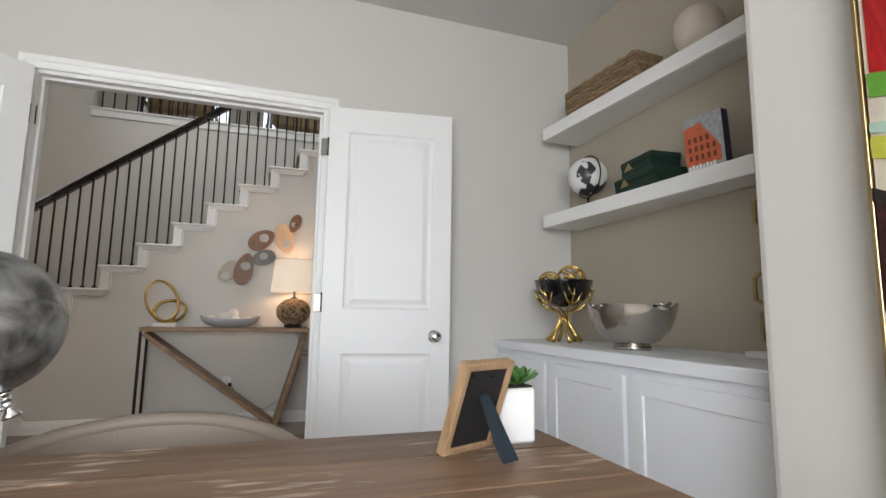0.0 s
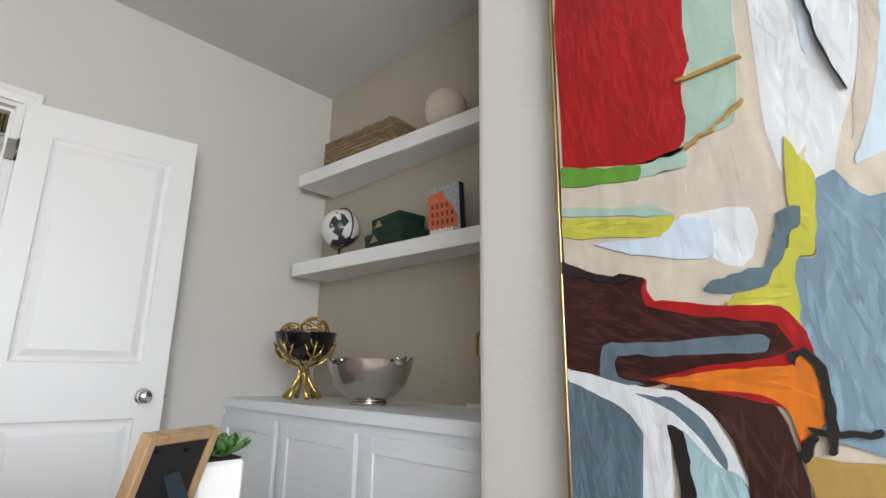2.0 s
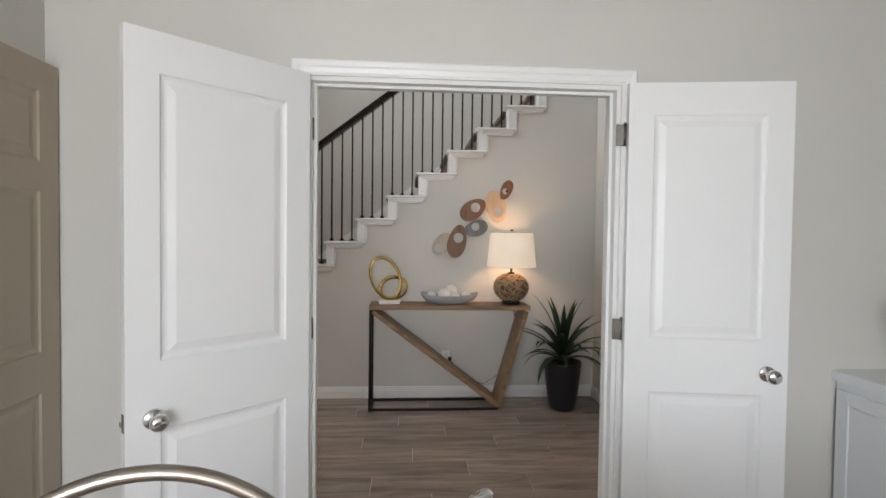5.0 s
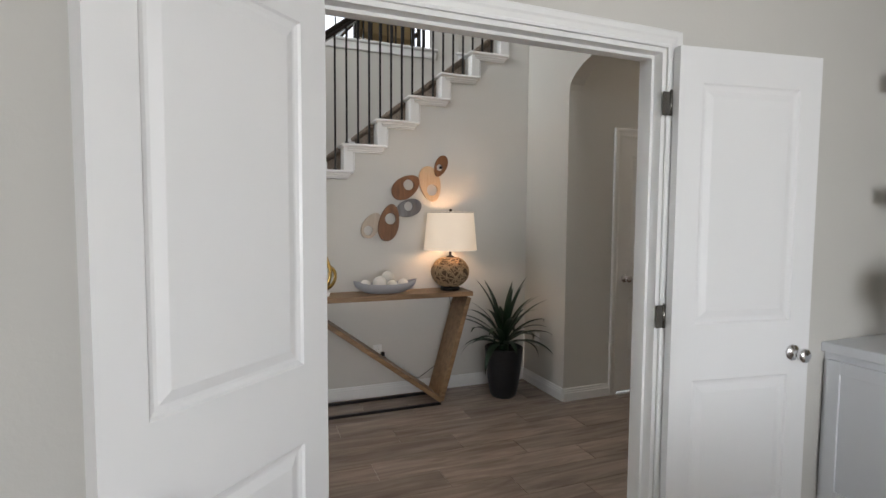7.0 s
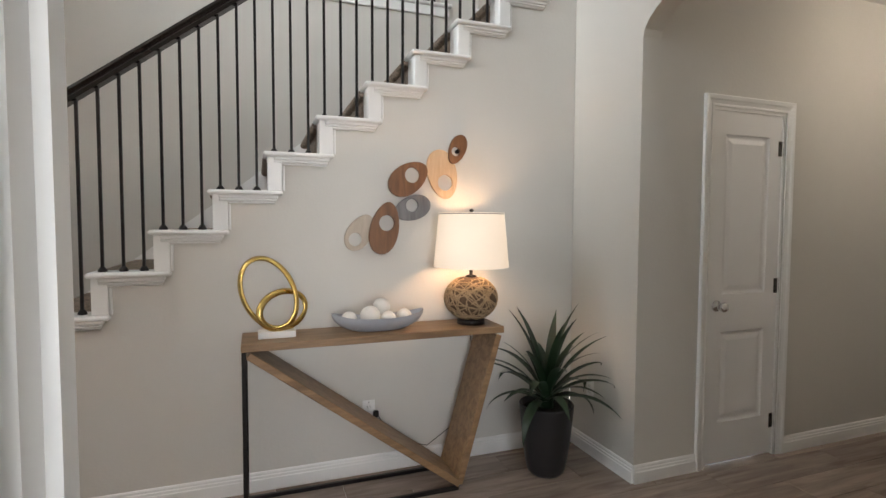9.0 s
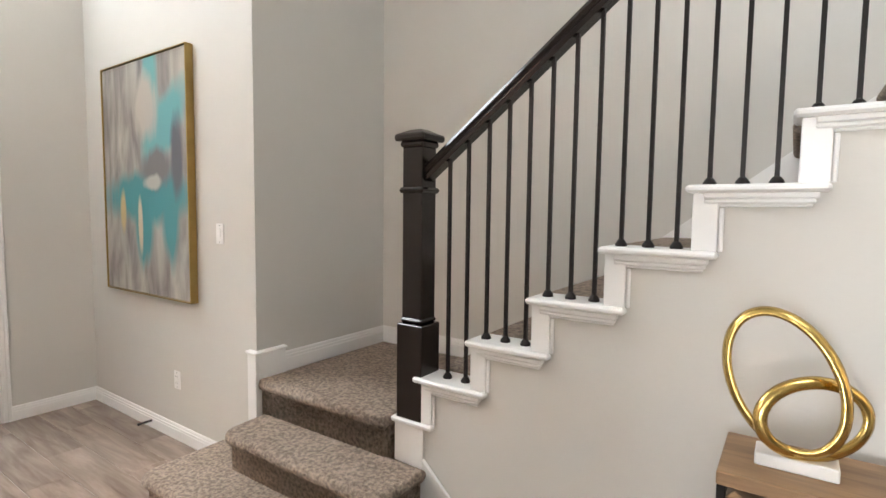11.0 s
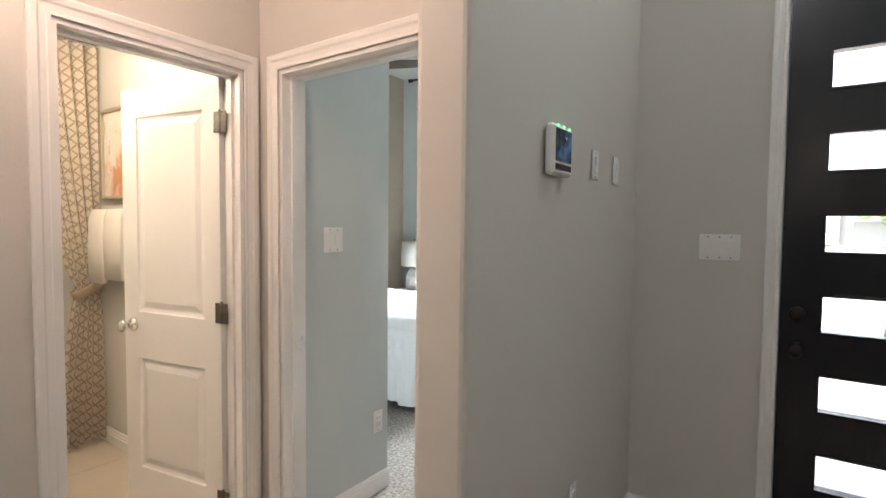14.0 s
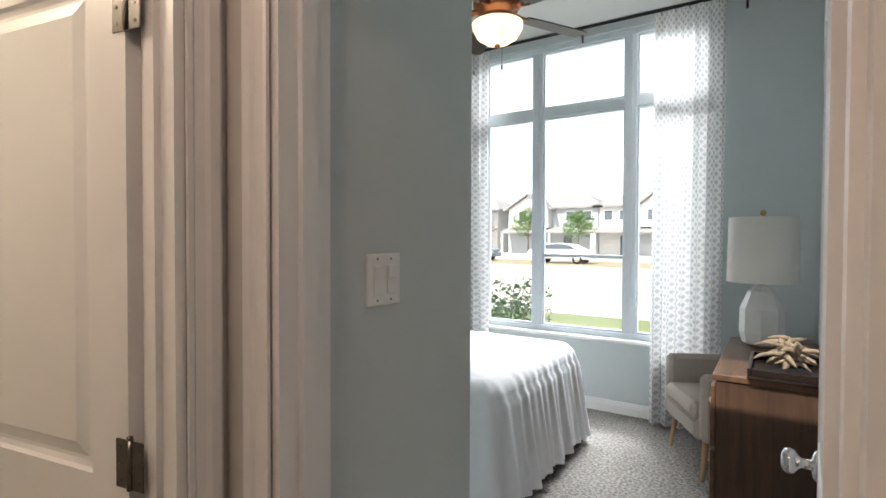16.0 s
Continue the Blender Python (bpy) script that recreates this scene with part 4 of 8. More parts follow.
# ---- things on the shelves ----
def basket():
    b = thing("woven_basket", T((3.05, 2.96, 2.080)) @ R(radians(4), 4, "Z"), "rectangular woven seagrass basket on the top shelf", "basket")
    n, w, d, h = 0, 0.53, 0.16, 0.15
    for k in range(7):
        z = 0.012 + k * 0.021
        pts = []
        for i in range(96):
            t = i / 96 * 4
            s, f = int(t), t % 1
            c = [(-1, -1), (-1, 1), (1, 1), (1, -1)]
            p0, p1 = c[s], c[(s + 1) % 4]
            x, y = (p0[0] + (p1[0] - p0[0]) * f) * d / 2, (p0[1] + (p1[1] - p0[1]) * f) * w / 2
            k2 = 0.94
            if abs(x) > d / 2 * k2 and abs(y) > w / 2 * k2:
                x, y = x * 0.985, y * 0.985
            ph = math.sin((i + k * 2) * math.pi / 2) * 0.0035
            q = 1 + ph / 0.08
            pts.append((x * q, y * (1 + ph / 0.3), z + 0.002 * math.sin(i * 1.7 + k)))
        part("strand", Mesh().tube(pts, 0.0105, 6, closed=True), BASKET, b)
    part("liner", Mesh().box(-d / 2 + 0.008, -w / 2 + 0.01, 0.002, d / 2 - 0.008, w / 2 - 0.01, h - 0.012), BASKET, b)


basket()
v = thing("cream_vase", (3.05, 2.38, 2.079), "squat cream pottery vase on the top shelf", "vase")
part("body", Mesh().lathe([(r_ * 0.86, z_ * 0.85) for r_, z_ in ((0.055, 0), (0.085, 0.01), (0.108, 0.05), (0.115, 0.10), (0.108, 0.15), (0.088, 0.185), (0.075, 0.195), (0.068, 0.19), (0.085, 0.16), (0.09, 0.05), (0, 0.03))], 36), CREAM, v)

sg = thing("small_globe", (3.02, 3.13, 1.558), "small black and white globe on a black stand", "globe")
part("base", Mesh().lathe([(0.052, 0), (0.052, 0.012), (0.048, 0.016), (0, 0.016)], 28), ENAMEL, sg)
part("stem", Mesh().lathe([(0.006, 0.016), (0.005, 0.05), (0.009, 0.052), (0.009, 0.057), (0, 0.057)], 12), ENAMEL, sg)
part("sphere", Mesh().lathe([(0.103 * math.sin(math.pi * i / 20), 0.172 - 0.103 * math.cos(math.pi * i / 20)) for i in range(21)], 40), GLOBEBW, sg, "white sphere with dark land")
part("ring", Mesh().tube([(0, 0.113 * math.cos(a), 0.172 + 0.113 * math.sin(a)) for a in [2 * math.pi * i / 48 for i in range(48)]], 0.004, 6, closed=True), IRON, sg, "black ring")


def gift_box(at, w, d, h, name):
    g = thing("green_box", at, name, "box", "stacked boxes")
    part("body", Mesh().box(-d / 2, -w / 2, 0, d / 2, w / 2, h * 0.62, bev=0.003), GREEN, g)
    part("lid", Mesh().box(-d / 2 - 0.003, -w / 2 - 0.003, h * 0.62, d / 2 + 0.003, w / 2 + 0.003, h, bev=0.004), GREEN, g)
    tri = Mesh()
    pts = [(0.035, 0), (-0.035, 0), (0, 0.036)]
    x = -d / 2 - 0.0034
    for q, (x0, x1) in enumerate(((x - 0.002, x),)):
        A = [(x0, w * 0.22 + p, h * 0.38 + z) for p, z in pts]
        B = [(x1, w * 0.22 + p, h * 0.38 + z) for p, z in pts]
        tri.add(A + B, [(0, 1, 2), (3, 5, 4), (0, 1, 4, 3), (1, 2, 5, 4), (2, 0, 3, 5)])
    part("clasp", tri, BRASS, g, "brass triangular clasp")


gift_box(T((3.055, 2.70, 1.558)) @ R(radians(-6), 4, "Z"), 0.31, 0.17, 0.075, "larger dark green velvet box with a brass triangle")
gift_box(T((3.065, 2.71, 1.634)) @ R(radians(-6), 4, "Z"), 0.23, 0.15, 0.080, "smaller dark green velvet box stacked on another")


def cover_book():
    b = thing("orange_book", T((3.03, 2.36, 1.558)) @ R(radians(8), 4, "Z") @ R(radians(-5), 4, "Y"), "upright book with an orange ruin on its cover", "book")
    w, h, t = 0.165, 0.225, 0.038
    part("pages", Mesh().box(0.003, -w / 2 + 0.004, 0.003, t - 0.003, w / 2 - 0.004, h - 0.004), PAPER, b)
    part("front_cover", Mesh().box(0, -w / 2, 0, 0.003, w / 2, h, bev=0.0008), GREYPRINT, b)
    part("back_cover", Mesh().box(t - 0.003, -w / 2, 0, t, w / 2, h, bev=0.0008), NAVY, b)
    part("spine", Mesh().box(0, -w / 2 - 0.002, 0, t, -w / 2, h, bev=0.0008), NAVY, b, "dark blue spine")
    M = Mesh()
    out = [(w / 2, 0.03), (-w * 0.42, 0.03), (-w * 0.42, 0.085), (-w * 0.25, 0.13), (-w * 0.05, 0.17), (w * 0.05, 0.2), (w / 2, 0.185)]
    M.add([(-0.0012, y, z) for y, z in out] + [(0.0002, y, z) for y, z in out], [tuple(range(7))] + [(i, (i + 1) % 7, 7 + (i + 1) % 7, 7 + i) for i in range(7)])
    part("cover_picture", M, ORANGE, b, "orange printed arcade")
    M = Mesh()
    for row in range(3):
        for i in range(5 - row // 2):
            y, z = w / 2 - 0.022 - i * 0.026, 0.05 + row * 0.036
            M.box(-0.0022, y - 0.006, z, -0.0012, y + 0.006, z + 0.022)
    part("arch_print", M, mat("dark_red_print", (0.16, 0.03, 0.015), 0.5), b)
    M = Mesh()
    for i in range(8):
        M.box(-0.0024, w / 2 - 0.02 - i * 0.015, 0.010, -0.0012, w / 2 - 0.010 - i * 0.015, 0.030 + 0.004 * (i % 2))
    part("title", M, WHITE, b, "white title letters")


cover_book()


def antler_bowl():
    g = thing("antler_bowl", (2.86, 3.13, 0.8525), "black bowl with gold spheres on a gold branching stand", "bowl")
    part("bowl", Mesh().lathe([(0.0, 0.175), (0.05, 0.18), (0.10, 0.205), (0.135, 0.25), (0.148, 0.305), (0.150, 0.312), (0.145, 0.312), (0.128, 0.25), (0.09, 0.215), (0, 0.195)], 40), ENAMEL, g, "black enamel bowl")
    M = Mesh()
    for i in range(6):
        a = i * math.pi / 3 + 0.3
        c, s = math.cos(a), math.sin(a)
        M.tube([(c * 0.085 * f + s * o, s * 0.085 * f - c * o, z) for f, o, z in ((1.0, 0, 0.006), (0.62, 0.006, 0.05), (0.25, -0.004, 0.10), (0.3, 0.01, 0.15), (1.0, 0.008, 0.17), (1.45, 0.0, 0.205), (1.78, -0.004, 0.265))], [0.013, 0.009, 0.008, 0.008, 0.007, 0.006, 0.003], 7)
        for sgn in (-1, 1):
            M.tube([(c * 0.085 * f + s * o * sgn, s * 0.085 * f - c * o * sgn, z) for f, o, z in ((1.3, 0.002, 0.19), (1.5, 0.028, 0.212), (1.6, 0.045, 0.25))], [0.006, 0.005, 0.0025], 6)
        M.tube([(c * 0.085 * 1.62, s * 0.085 * 1.62, 0.235), (c * 0.085 * 1.68 + s * 0.02, s * 0.085 * 1.68 - c * 0.02, 0.255), (c * 0.085 * 1.75 + s * 0.026, s * 0.085 * 1.75 - c * 0.026, 0.28)], [0.005, 0.004, 0.002], 6)
    part("stand", M, GOLD, g, "cast gold branches")
    for x, y, z, r in ((-0.04, 0.065, 0.30, 0.062), (0.01, -0.055, 0.315, 0.07), (0.06, 0.03, 0.29, 0.05)):
        M = Mesh()
        rnd = random.Random(int(x * 1000) + 9)
        for k in range(11):
            ax = Vector((rnd.uniform(-1, 1), rnd.uniform(-1, 1), rnd.uniform(-1, 1))).normalized()
            q = ax.to_track_quat("Z", "Y").to_matrix().to_4x4()
            off = rnd.uniform(-0.5, 0.5) * r
            rr = math.sqrt(r * r - off * off)
            M.tube([(rr * math.cos(u), rr * math.sin(u), off) for u in [2 * math.pi * i / 28 for i in range(28)]], 0.0035, 5, T((x, y, z)) @ q, True)
        part("sphere", M, GOLD, g, "openwork gold wire sphere")


antler_bowl()


def silver_bowl():
    s = thing("silver_bowl", (2.845, 2.60, 0.8525), "hammered pewter bowl with a wavy rim", "bowl")
    def wall(inner):
        def fn(u, v_):
            a = 2 * math.pi * u
            wav = 0.012 * math.sin(5 * a + 0.4) + 0.006 * math.sin(9 * a)
            prof = [(0.072, 0.0), (0.075, 0.012), (0.066, 0.02), (0.105, 0.035), (0.148, 0.08), (0.172, 0.13), (0.186, 0.175)]
            k = v_ * (len(prof) - 1)
            i = min(int(k), len(prof) - 2)
            f = k - i
            r = prof[i][0] * (1 - f) + prof[i + 1][0] * f
            z = prof[i][1] * (1 - f) + prof[i + 1][1] * f
            z += wav * v_ ** 3
            r += 0.01 * math.sin(4 * a + 1) * v_ ** 3
            return ((r - inner) * math.cos(a), (r - inner) * math.sin(a), z + (inner * 0.8 if v_ < 0.9 else 0))
        return fn
    M = Mesh().grid(wall(0.0), 60, 18).grid(wall(0.005), 60, 18)
    M.lathe([(0.0, 0.004), (0.071, 0.004)], 40)
    M.lathe([(0.0, 0.03), (0.066, 0.03)], 40)
    part("body", M, SILVER, s)
    for a in (100, 268):
        q = T((0.186 * math.cos(radians(a)), 0.186 * math.sin(radians(a)), 0.173)) @ R(radians(a), 4, "Z")
        part("handle", Mesh().tube([(-0.01, -0.03, 0.002), (0.014, -0.022, 0.012), (0.02, 0, -0.006), (0.012, 0.022, 0.012), (-0.01, 0.03, 0.002)], [0.009, 0.007, 0.006, 0.007, 0.009], 8, q), SILVER, s, "curled handle")


silver_bowl()
hx = thing("hexagon_sculpture", (3.02, 2.06, 0.8525), "brass hexagon frames stacked on a white base", "sculpture")
part("base", Mesh().box(-0.06, -0.11, 0, 0.06, 0.12, 0.022, bev=0.003), STONE, hx, "white stone base")
for z, y, r in ((0.10, 0.02, 0.085), (0.235, 0.045, 0.08), (0.37, 0.01, 0.08), (0.50, 0.03, 0.08)):
    part("hexagon", Mesh().tube([(0, y + r * math.cos(a), z + r * math.sin(a)) for a in [math.pi / 3 * i + 0.52 for i in range(6)]], 0.009, 6, closed=True), BRASS, hx, "brass hexagon frame")

# ---- desk and what is on it ----
dk = thing("desk", (1.23, 1.456, -0.0195), "rustic washed wood desk with plank top", "desk")
DX, DY = 0.76, 0.45
n, gw = 5, 2 * DY / 5
for i in range(5):
    y0 = -DY + gw * i
    part("plank", Mesh().box(-DX, y0 + 0.0008, 0.722, DX, y0 + gw - 0.0008, 0.76, bev=0.0035), DESK, dk)
part("apron", Mesh().box(-DX + 0.06, -DY + 0.05, 0.63, DX - 0.06, -DY + 0.075, 0.7215).box(-DX + 0.06, DY - 0.075, 0.63, DX - 0.06, DY - 0.05, 0.7215), DESK, dk)
for sx in (-1, 1):
    for sy in (-1, 1):
        part("leg", Mesh().box(sx * (DX - 0.05) - 0.035, sy * (DY - 0.06) - 0.035, 0.0195, sx * (DX - 0.05) + 0.035, sy * (DY - 0.06) + 0.035, 0.7215, bev=0.004), DESK, dk)


def photo_frame():
    base = T((1.777, 1.748, 0.7410)) @ R(radians(24), 4, "Z")
    f = thing("picture_frame", base, "oak picture frame seen from behind, propped on its strut", "picture frame")
    tilt = R(radians(20), 4, "X")
    w, h, r = 0.124, 0.170, 0.013
    M = Mesh()
    for q in ((-w / 2, 0, -w / 2 + r, h), (w / 2 - r, 0, w / 2, h), (-w / 2 + r, 0, w / 2 - r, r), (-w / 2 + r, h - r, w / 2 - r, h)):
        M.box(q[0], -0.01, q[1], q[2], 0.01, q[3], tilt, 0.0015)
    part("moulding", M, FRAMEWOOD, f, "oak moulding")
    part("backing", Mesh().box(-w / 2 + r, -0.005, r, w / 2 - r, 0.003, h - r, tilt), BLACKCARD, f, "black backing board")
    part("clip", Mesh().box(-w / 2 + r + 0.008, -0.008, h - r - 0.012, -w / 2 + r + 0.014, -0.005, h - r - 0.006, tilt), IRON, f)
    part("clip", Mesh().box(w / 2 - r - 0.04, -0.008, h - r - 0.016, w / 2 - r - 0.03, -0.005, h - r - 0.012, tilt), IRON, f)
    M = Mesh()
    out = [(-0.012, 0.100), (0.012, 0.103), (0.019, 0.026), (0.022, 0.0), (-0.015, 0.0), (-0.019, 0.018)]
    P, Q = [], []
    for x, z in out:
        y = -0.103 + (z / 0.103) * 0.060
        P.append((x, y, z))
        Q.append((x, y - 0.0035, z))
    M.add(P + Q, [tuple(range(6)), tuple(range(6, 12))] + [(i, (i + 1) % 6, 6 + (i + 1) % 6, 6 + i) for i in range(6)])
    part("strut", M, STAND, f, "dark strut")


photo_frame()


def leafy(name, mat_, parent, rosettes, label):
    for k, (cx, cy, cz, r, nl, up) in enumerate(rosettes):
        rnd = random.Random(k + 3)
        for i in range(nl):
            a, t = i * 2.399, i / nl
            L = r * (0.55 + 0.6 * t)
            el = radians(75 - 62 * t + rnd.uniform(-8, 8)) * up
            d = Vector((math.cos(a) * math.cos(el), math.sin(a) * math.cos(el), math.sin(el)))
            s = Vector((-math.sin(a), math.cos(a), 0))
            u = d.cross(s)
            pts = []
            W = L * 0.24
            for f, w in ((0, 0.25), (0.3, 0.7), (0.62, 1.0), (0.85, 0.75), (1.0, 0.12)):
                c = Vector((cx, cy, cz)) + d * (L * f) - u * (-0.12 * L * f * f)
                pts += [c - s * (W * w), c + u * (0.25 * W * w) * -1, c + s * (W * w), c + u * (0.3 * W * w)]
            fs = [(q * 4 + j, q * 4 + (j + 1) % 4, (q + 1) * 4 + (j + 1) % 4, (q + 1) * 4 + j) for q in range(4) for j in range(4)] + [(16, 17, 18, 19)]
            part(name, Mesh().add(pts, fs, None, True), mat_, parent, label if i == 0 and k == 0 else "")


pp = thing("succulent_plant", (1.888, 1.792, 0.7410), "green succulents in a tall square white pot", "potted plant")
M = Mesh()
w = 0.038
M.box(-w, -w, 0, w, w, 0.102, bev=0.005)
part("pot", M, CERAMIC, pp, "square white ceramic pot")
part("soil", Mesh().box(-w + 0.005, -w + 0.005, 0.1025, w - 0.005, w - 0.005, 0.106), SOIL, pp)
leafy("leaf", LEAF, pp, [(0.014, -0.010, 0.106, 0.050, 26, 1.0), (-0.020, 0.014, 0.110, 0.052, 24, 1.0), (0.018, 0.024, 0.106, 0.036, 16, 1.0), (-0.028, -0.014, 0.104, 0.036, 16, 1.0)], "fleshy green leaf")
M = Mesh()
for k in range(3):
    for i in range(12):
        t = i / 11
        x, y, z = -0.041 - 0.018 * math.sin(t * 2) - 0.006 * k, 0.02 - 0.022 * k, 0.105 - 0.06 * t
        M.lathe([(0.001, -0.009), (0.007, 0), (0.001, 0.010)], 5, T((x + 0.004 * (-1) ** i, y + 0.006 * (-1) ** (i // 2), z)) @ R(radians(60 * (-1) ** i), 4, "Y"))
part("trailing_stems", M, LEAF, pp, "trailing leafy stems")


def desk_globe():
    c = Vector((0.945, 1.985, 0.952))
    g = thing("desk_globe", (c.x, c.y, 0.7410), "silver grey desk globe on a polished metal arm", "globe")
    h = c.z - 0.7410
    ax = Vector((-0.40, 0.05, 0.90)).normalized()
    q = T((0, 0, h)) @ ax.to_track_quat("Z", "Y").to_matrix().to_4x4()
    rr = 0.131
    part("sphere", Mesh().lathe([(rr * math.sin(math.pi * i / 32), -rr * math.cos(math.pi * i / 32)) for i in range(33)], 64, q), GLOBEMAP, g, "silver map sphere")
    for s in (1, -1):
        z = s * rr
        part("pivot", Mesh().lathe([(0.012, z), (0.012, z + s * 0.006), (0.006, z + s * 0.009), (0.006, z + s * 0.014), (0.011, z + s * 0.018), (0.011, z + s * 0.026), (0.007, z + s * 0.031), (0.016, z + s * 0.044), (0.015, z + s * 0.047), (0, z + s * 0.047)], 20, q), CHROME, g, "turned metal pivot knob")
    M = Mesh()
    side = ax.cross(Vector((0.25, -1, 0.3))).normalized()
    c0 = Vector((0, 0, h))
    pts = [c0 + (ax * math.cos(a) + side * math.sin(a)) * (rr + 0.022) for a in [math.pi * i / 40 for i in range(41)]]
    if pts[20].x > 0:
        pts = [c0 + (ax * math.cos(a) - side * math.sin(a)) * (rr + 0.022) for a in [math.pi * i / 40 for i in range(41)]]
    M.tube(pts, 0.006, 10, flat=2.0)
    part("meridian_arm", M, CHROME, g, "polished half-ring arm")
    mid = pts[24]
    part("base", Mesh().lathe([(0.085, 0), (0.085, 0.008), (0.07, 0.014), (0.016, 0.022), (0.010, 0.05), (0.010, 0.062), (0, 0.062)], 32, T((-0.02, -0.175, 0))), CHROME, g, "round metal base")
    low = min(pts, key=lambda p: p.z)
    part("neck", Mesh().tube([(-0.02, -0.175, 0.05), (low.x * 0.5 - 0.01, low.y * 0.5 - 0.09, 0.062), (low.x, low.y, low.z - 0.002)], 0.008, 8), CHROME, g)
    # raised lettering
    face = q.to_3x3().inverted() @ Vector((0.3, -0.85, 0.45)).normalized()
    mid_lon = math.degrees(math.atan2(face.y, face.x))
    for word, lat, lon0 in (("NORTH AMERICA", 40, mid_lon - 45), ("EUROPE", 44, mid_lon + 45), ("ARCTIC OCEAN", 70, mid_lon - 60)):
        M = Mesh()
        step = 3.9 / max(0.3, math.cos(radians(lat)))
        for i, ch in enumerate(word):
            if ch == " ":
                continue
            cu = bpy.data.curves.new("c", "FONT")
            cu.body, cu.size, cu.align_x = ch, 0.008, "CENTER"
            tmp = bpy.data.objects.new("c", cu)
            me = bpy.data.meshes.new_from_object(tmp)
            lo, la = radians(lon0 + i * step), radians(lat)
            d = Vector((math.cos(la) * math.cos(lo), math.cos(la) * math.sin(lo), math.sin(la)))
            e = Vector((-math.sin(lo), math.cos(lo), 0))
            nn = d.cross(e)
            mm = q @ Matrix(((e.x, nn.x, d.x, d.x * (rr + 0.0003)), (e.y, nn.y, d.y, d.y * (rr + 0.0003)), (e.z, nn.z, d.z, d.z * (rr + 0.0003)), (0, 0, 0, 1)))
            M.add([v_.co[:] for v_ in me.vertices], [tuple(p_.vertices) for p_ in me.polygons], mm)
            bpy.data.objects.remove(tmp)
            bpy.data.curves.remove(cu)
            bpy.data.meshes.remove(me)
        part("lettering", M, BLACKCARD, g, "printed map name")


desk_globe()


def tub_chair():
    c = thing("tub_chair", T((1.22, 1.85, -0.06)) @ R(radians(-6), 4, "Z"), "beige leather tub chair tucked at the desk", "chair")
    def sheet(off):
        def fn(u, v_):
            a = radians(-20 + 220 * u)
            k = math.sin(math.pi * min(1, max(0, (u * 220 - 20 + 10) / 200)))
            top = 0.64 + 0.165 * max(0.0, k) ** 0.7
            z = 0.40 + (top - 0.40) * v_
            r = 0.265 + 0.03 * v_ + off
            return (r * 1.05 * math.cos(a), r * 0.92 * math.sin(a), z)
        return fn
    M = Mesh().grid(sheet(0), 40, 8).grid(sheet(0.032), 40, 8)
    part("inner_shell", M, SHELLF, c)
    pts = [tuple((Vector(sheet(0)(i / 40, 1)) + Vector(sheet(0.032)(i / 40, 1))) / 2) for i in range(41)]
    part("rolled_edge", Mesh().tube(pts, 0.0175, 8), SHELLF, c, "rolled beige edge")
    part("seat", Mesh().prism([(0.27 * math.cos(a), 0.24 * math.sin(a)) for a in [2 * math.pi * i / 28 for i in range(28)]], 0.40, 0.47, bev=0.02), SHELLF, c)
    for sx in (-1, 1):
        for sy in (-1, 1):
            part("leg", Mesh().tube([(sx * 0.16, sy * 0.15, 0.40), (sx * 0.22, sy * 0.2, 0.0)], [0.014, 0.009], 10), FRAMEWOOD, c)


tub_chair()


PEWTER = mat("brushed_pewter", (0.36, 0.32, 0.28), 0.3, 1.0, var=0.1, bump=0.02)


def hoop_chair():
    c = thing("metal_hoop_chair", T((0.482, 1.985, 0)) @ R(radians(14), 4, "Z"), "chair with a bent brushed pewter hoop back", "chair")
    pts = [(0.27 * math.cos(a), 0.05 * math.sin(a), 0.795 + 0.335 * math.sin(a)) for a in [math.pi * i / 40 for i in range(41)]]
    pts = [(0.27, -0.01, 0.45)] + pts + [(-0.27, -0.01, 0.45)]
    part("hoop", Mesh().tube(pts, 0.0095, 12), PEWTER, c, "bent pewter tube")
    part("back_pad", Mesh().prism([(0.21 * math.cos(a), 0.60 + 0.13 * math.sin(a)) for a in [2 * math.pi * i / 28 for i in range(28)]], -0.015, 0.02, R(radians(90), 4, "X"), 0.01), SHELLF, c)
    part("seat", Mesh().box(-0.24, -0.42, 0.42, 0.24, 0.0, 0.49, bev=0.02), SHELLF, c)
    for sx in (-1, 1):
        part("leg", Mesh().tube([(sx * 0.27, -0.01, 0.46), (sx * 0.27, 0.0, 0.0)], 0.0095, 10), PEWTER, c)
        part("leg", Mesh().tube([(sx * 0.22, -0.38, 0.42), (sx * 0.24, -0.42, 0.0)], 0.0095, 10), PEWTER, c)


hoop_chair()


# ---- large abstract painting ----
COLS = {"red": (0.30, 0.004, 0.006), "green": (0.10, 0.26, 0.03), "sage": (0.33, 0.45, 0.38), "greige": (0.52, 0.46, 0.39), "chart": (0.46, 0.45, 0.06),
        "pale": (0.52, 0.61, 0.70), "slate": (0.10, 0.145, 0.18), "blue": (0.18, 0.27, 0.34), "maroon": (0.03, 0.005, 0.004), "orange": (0.60, 0.16, 0.012),
        "white": (0.64, 0.66, 0.68), "black": (0.015, 0.012, 0.012), "ochre": (0.38, 0.24, 0.07), "teal": (0.30, 0.44, 0.47), "brown": (0.035, 0.010, 0.008)}
TONES = {}


def tone(name, color, gain):
    """A brushed paint somewhat lighter or darker than its ground."""
    if (name, gain) not in TONES:
        TONES[name, gain] = brushed(name + "_stroke_paint", tuple(min(0.85, v_ * gain + (0.006 if gain > 1 else 0)) for v_ in color), 0.4)
    return TONES[name, gain]


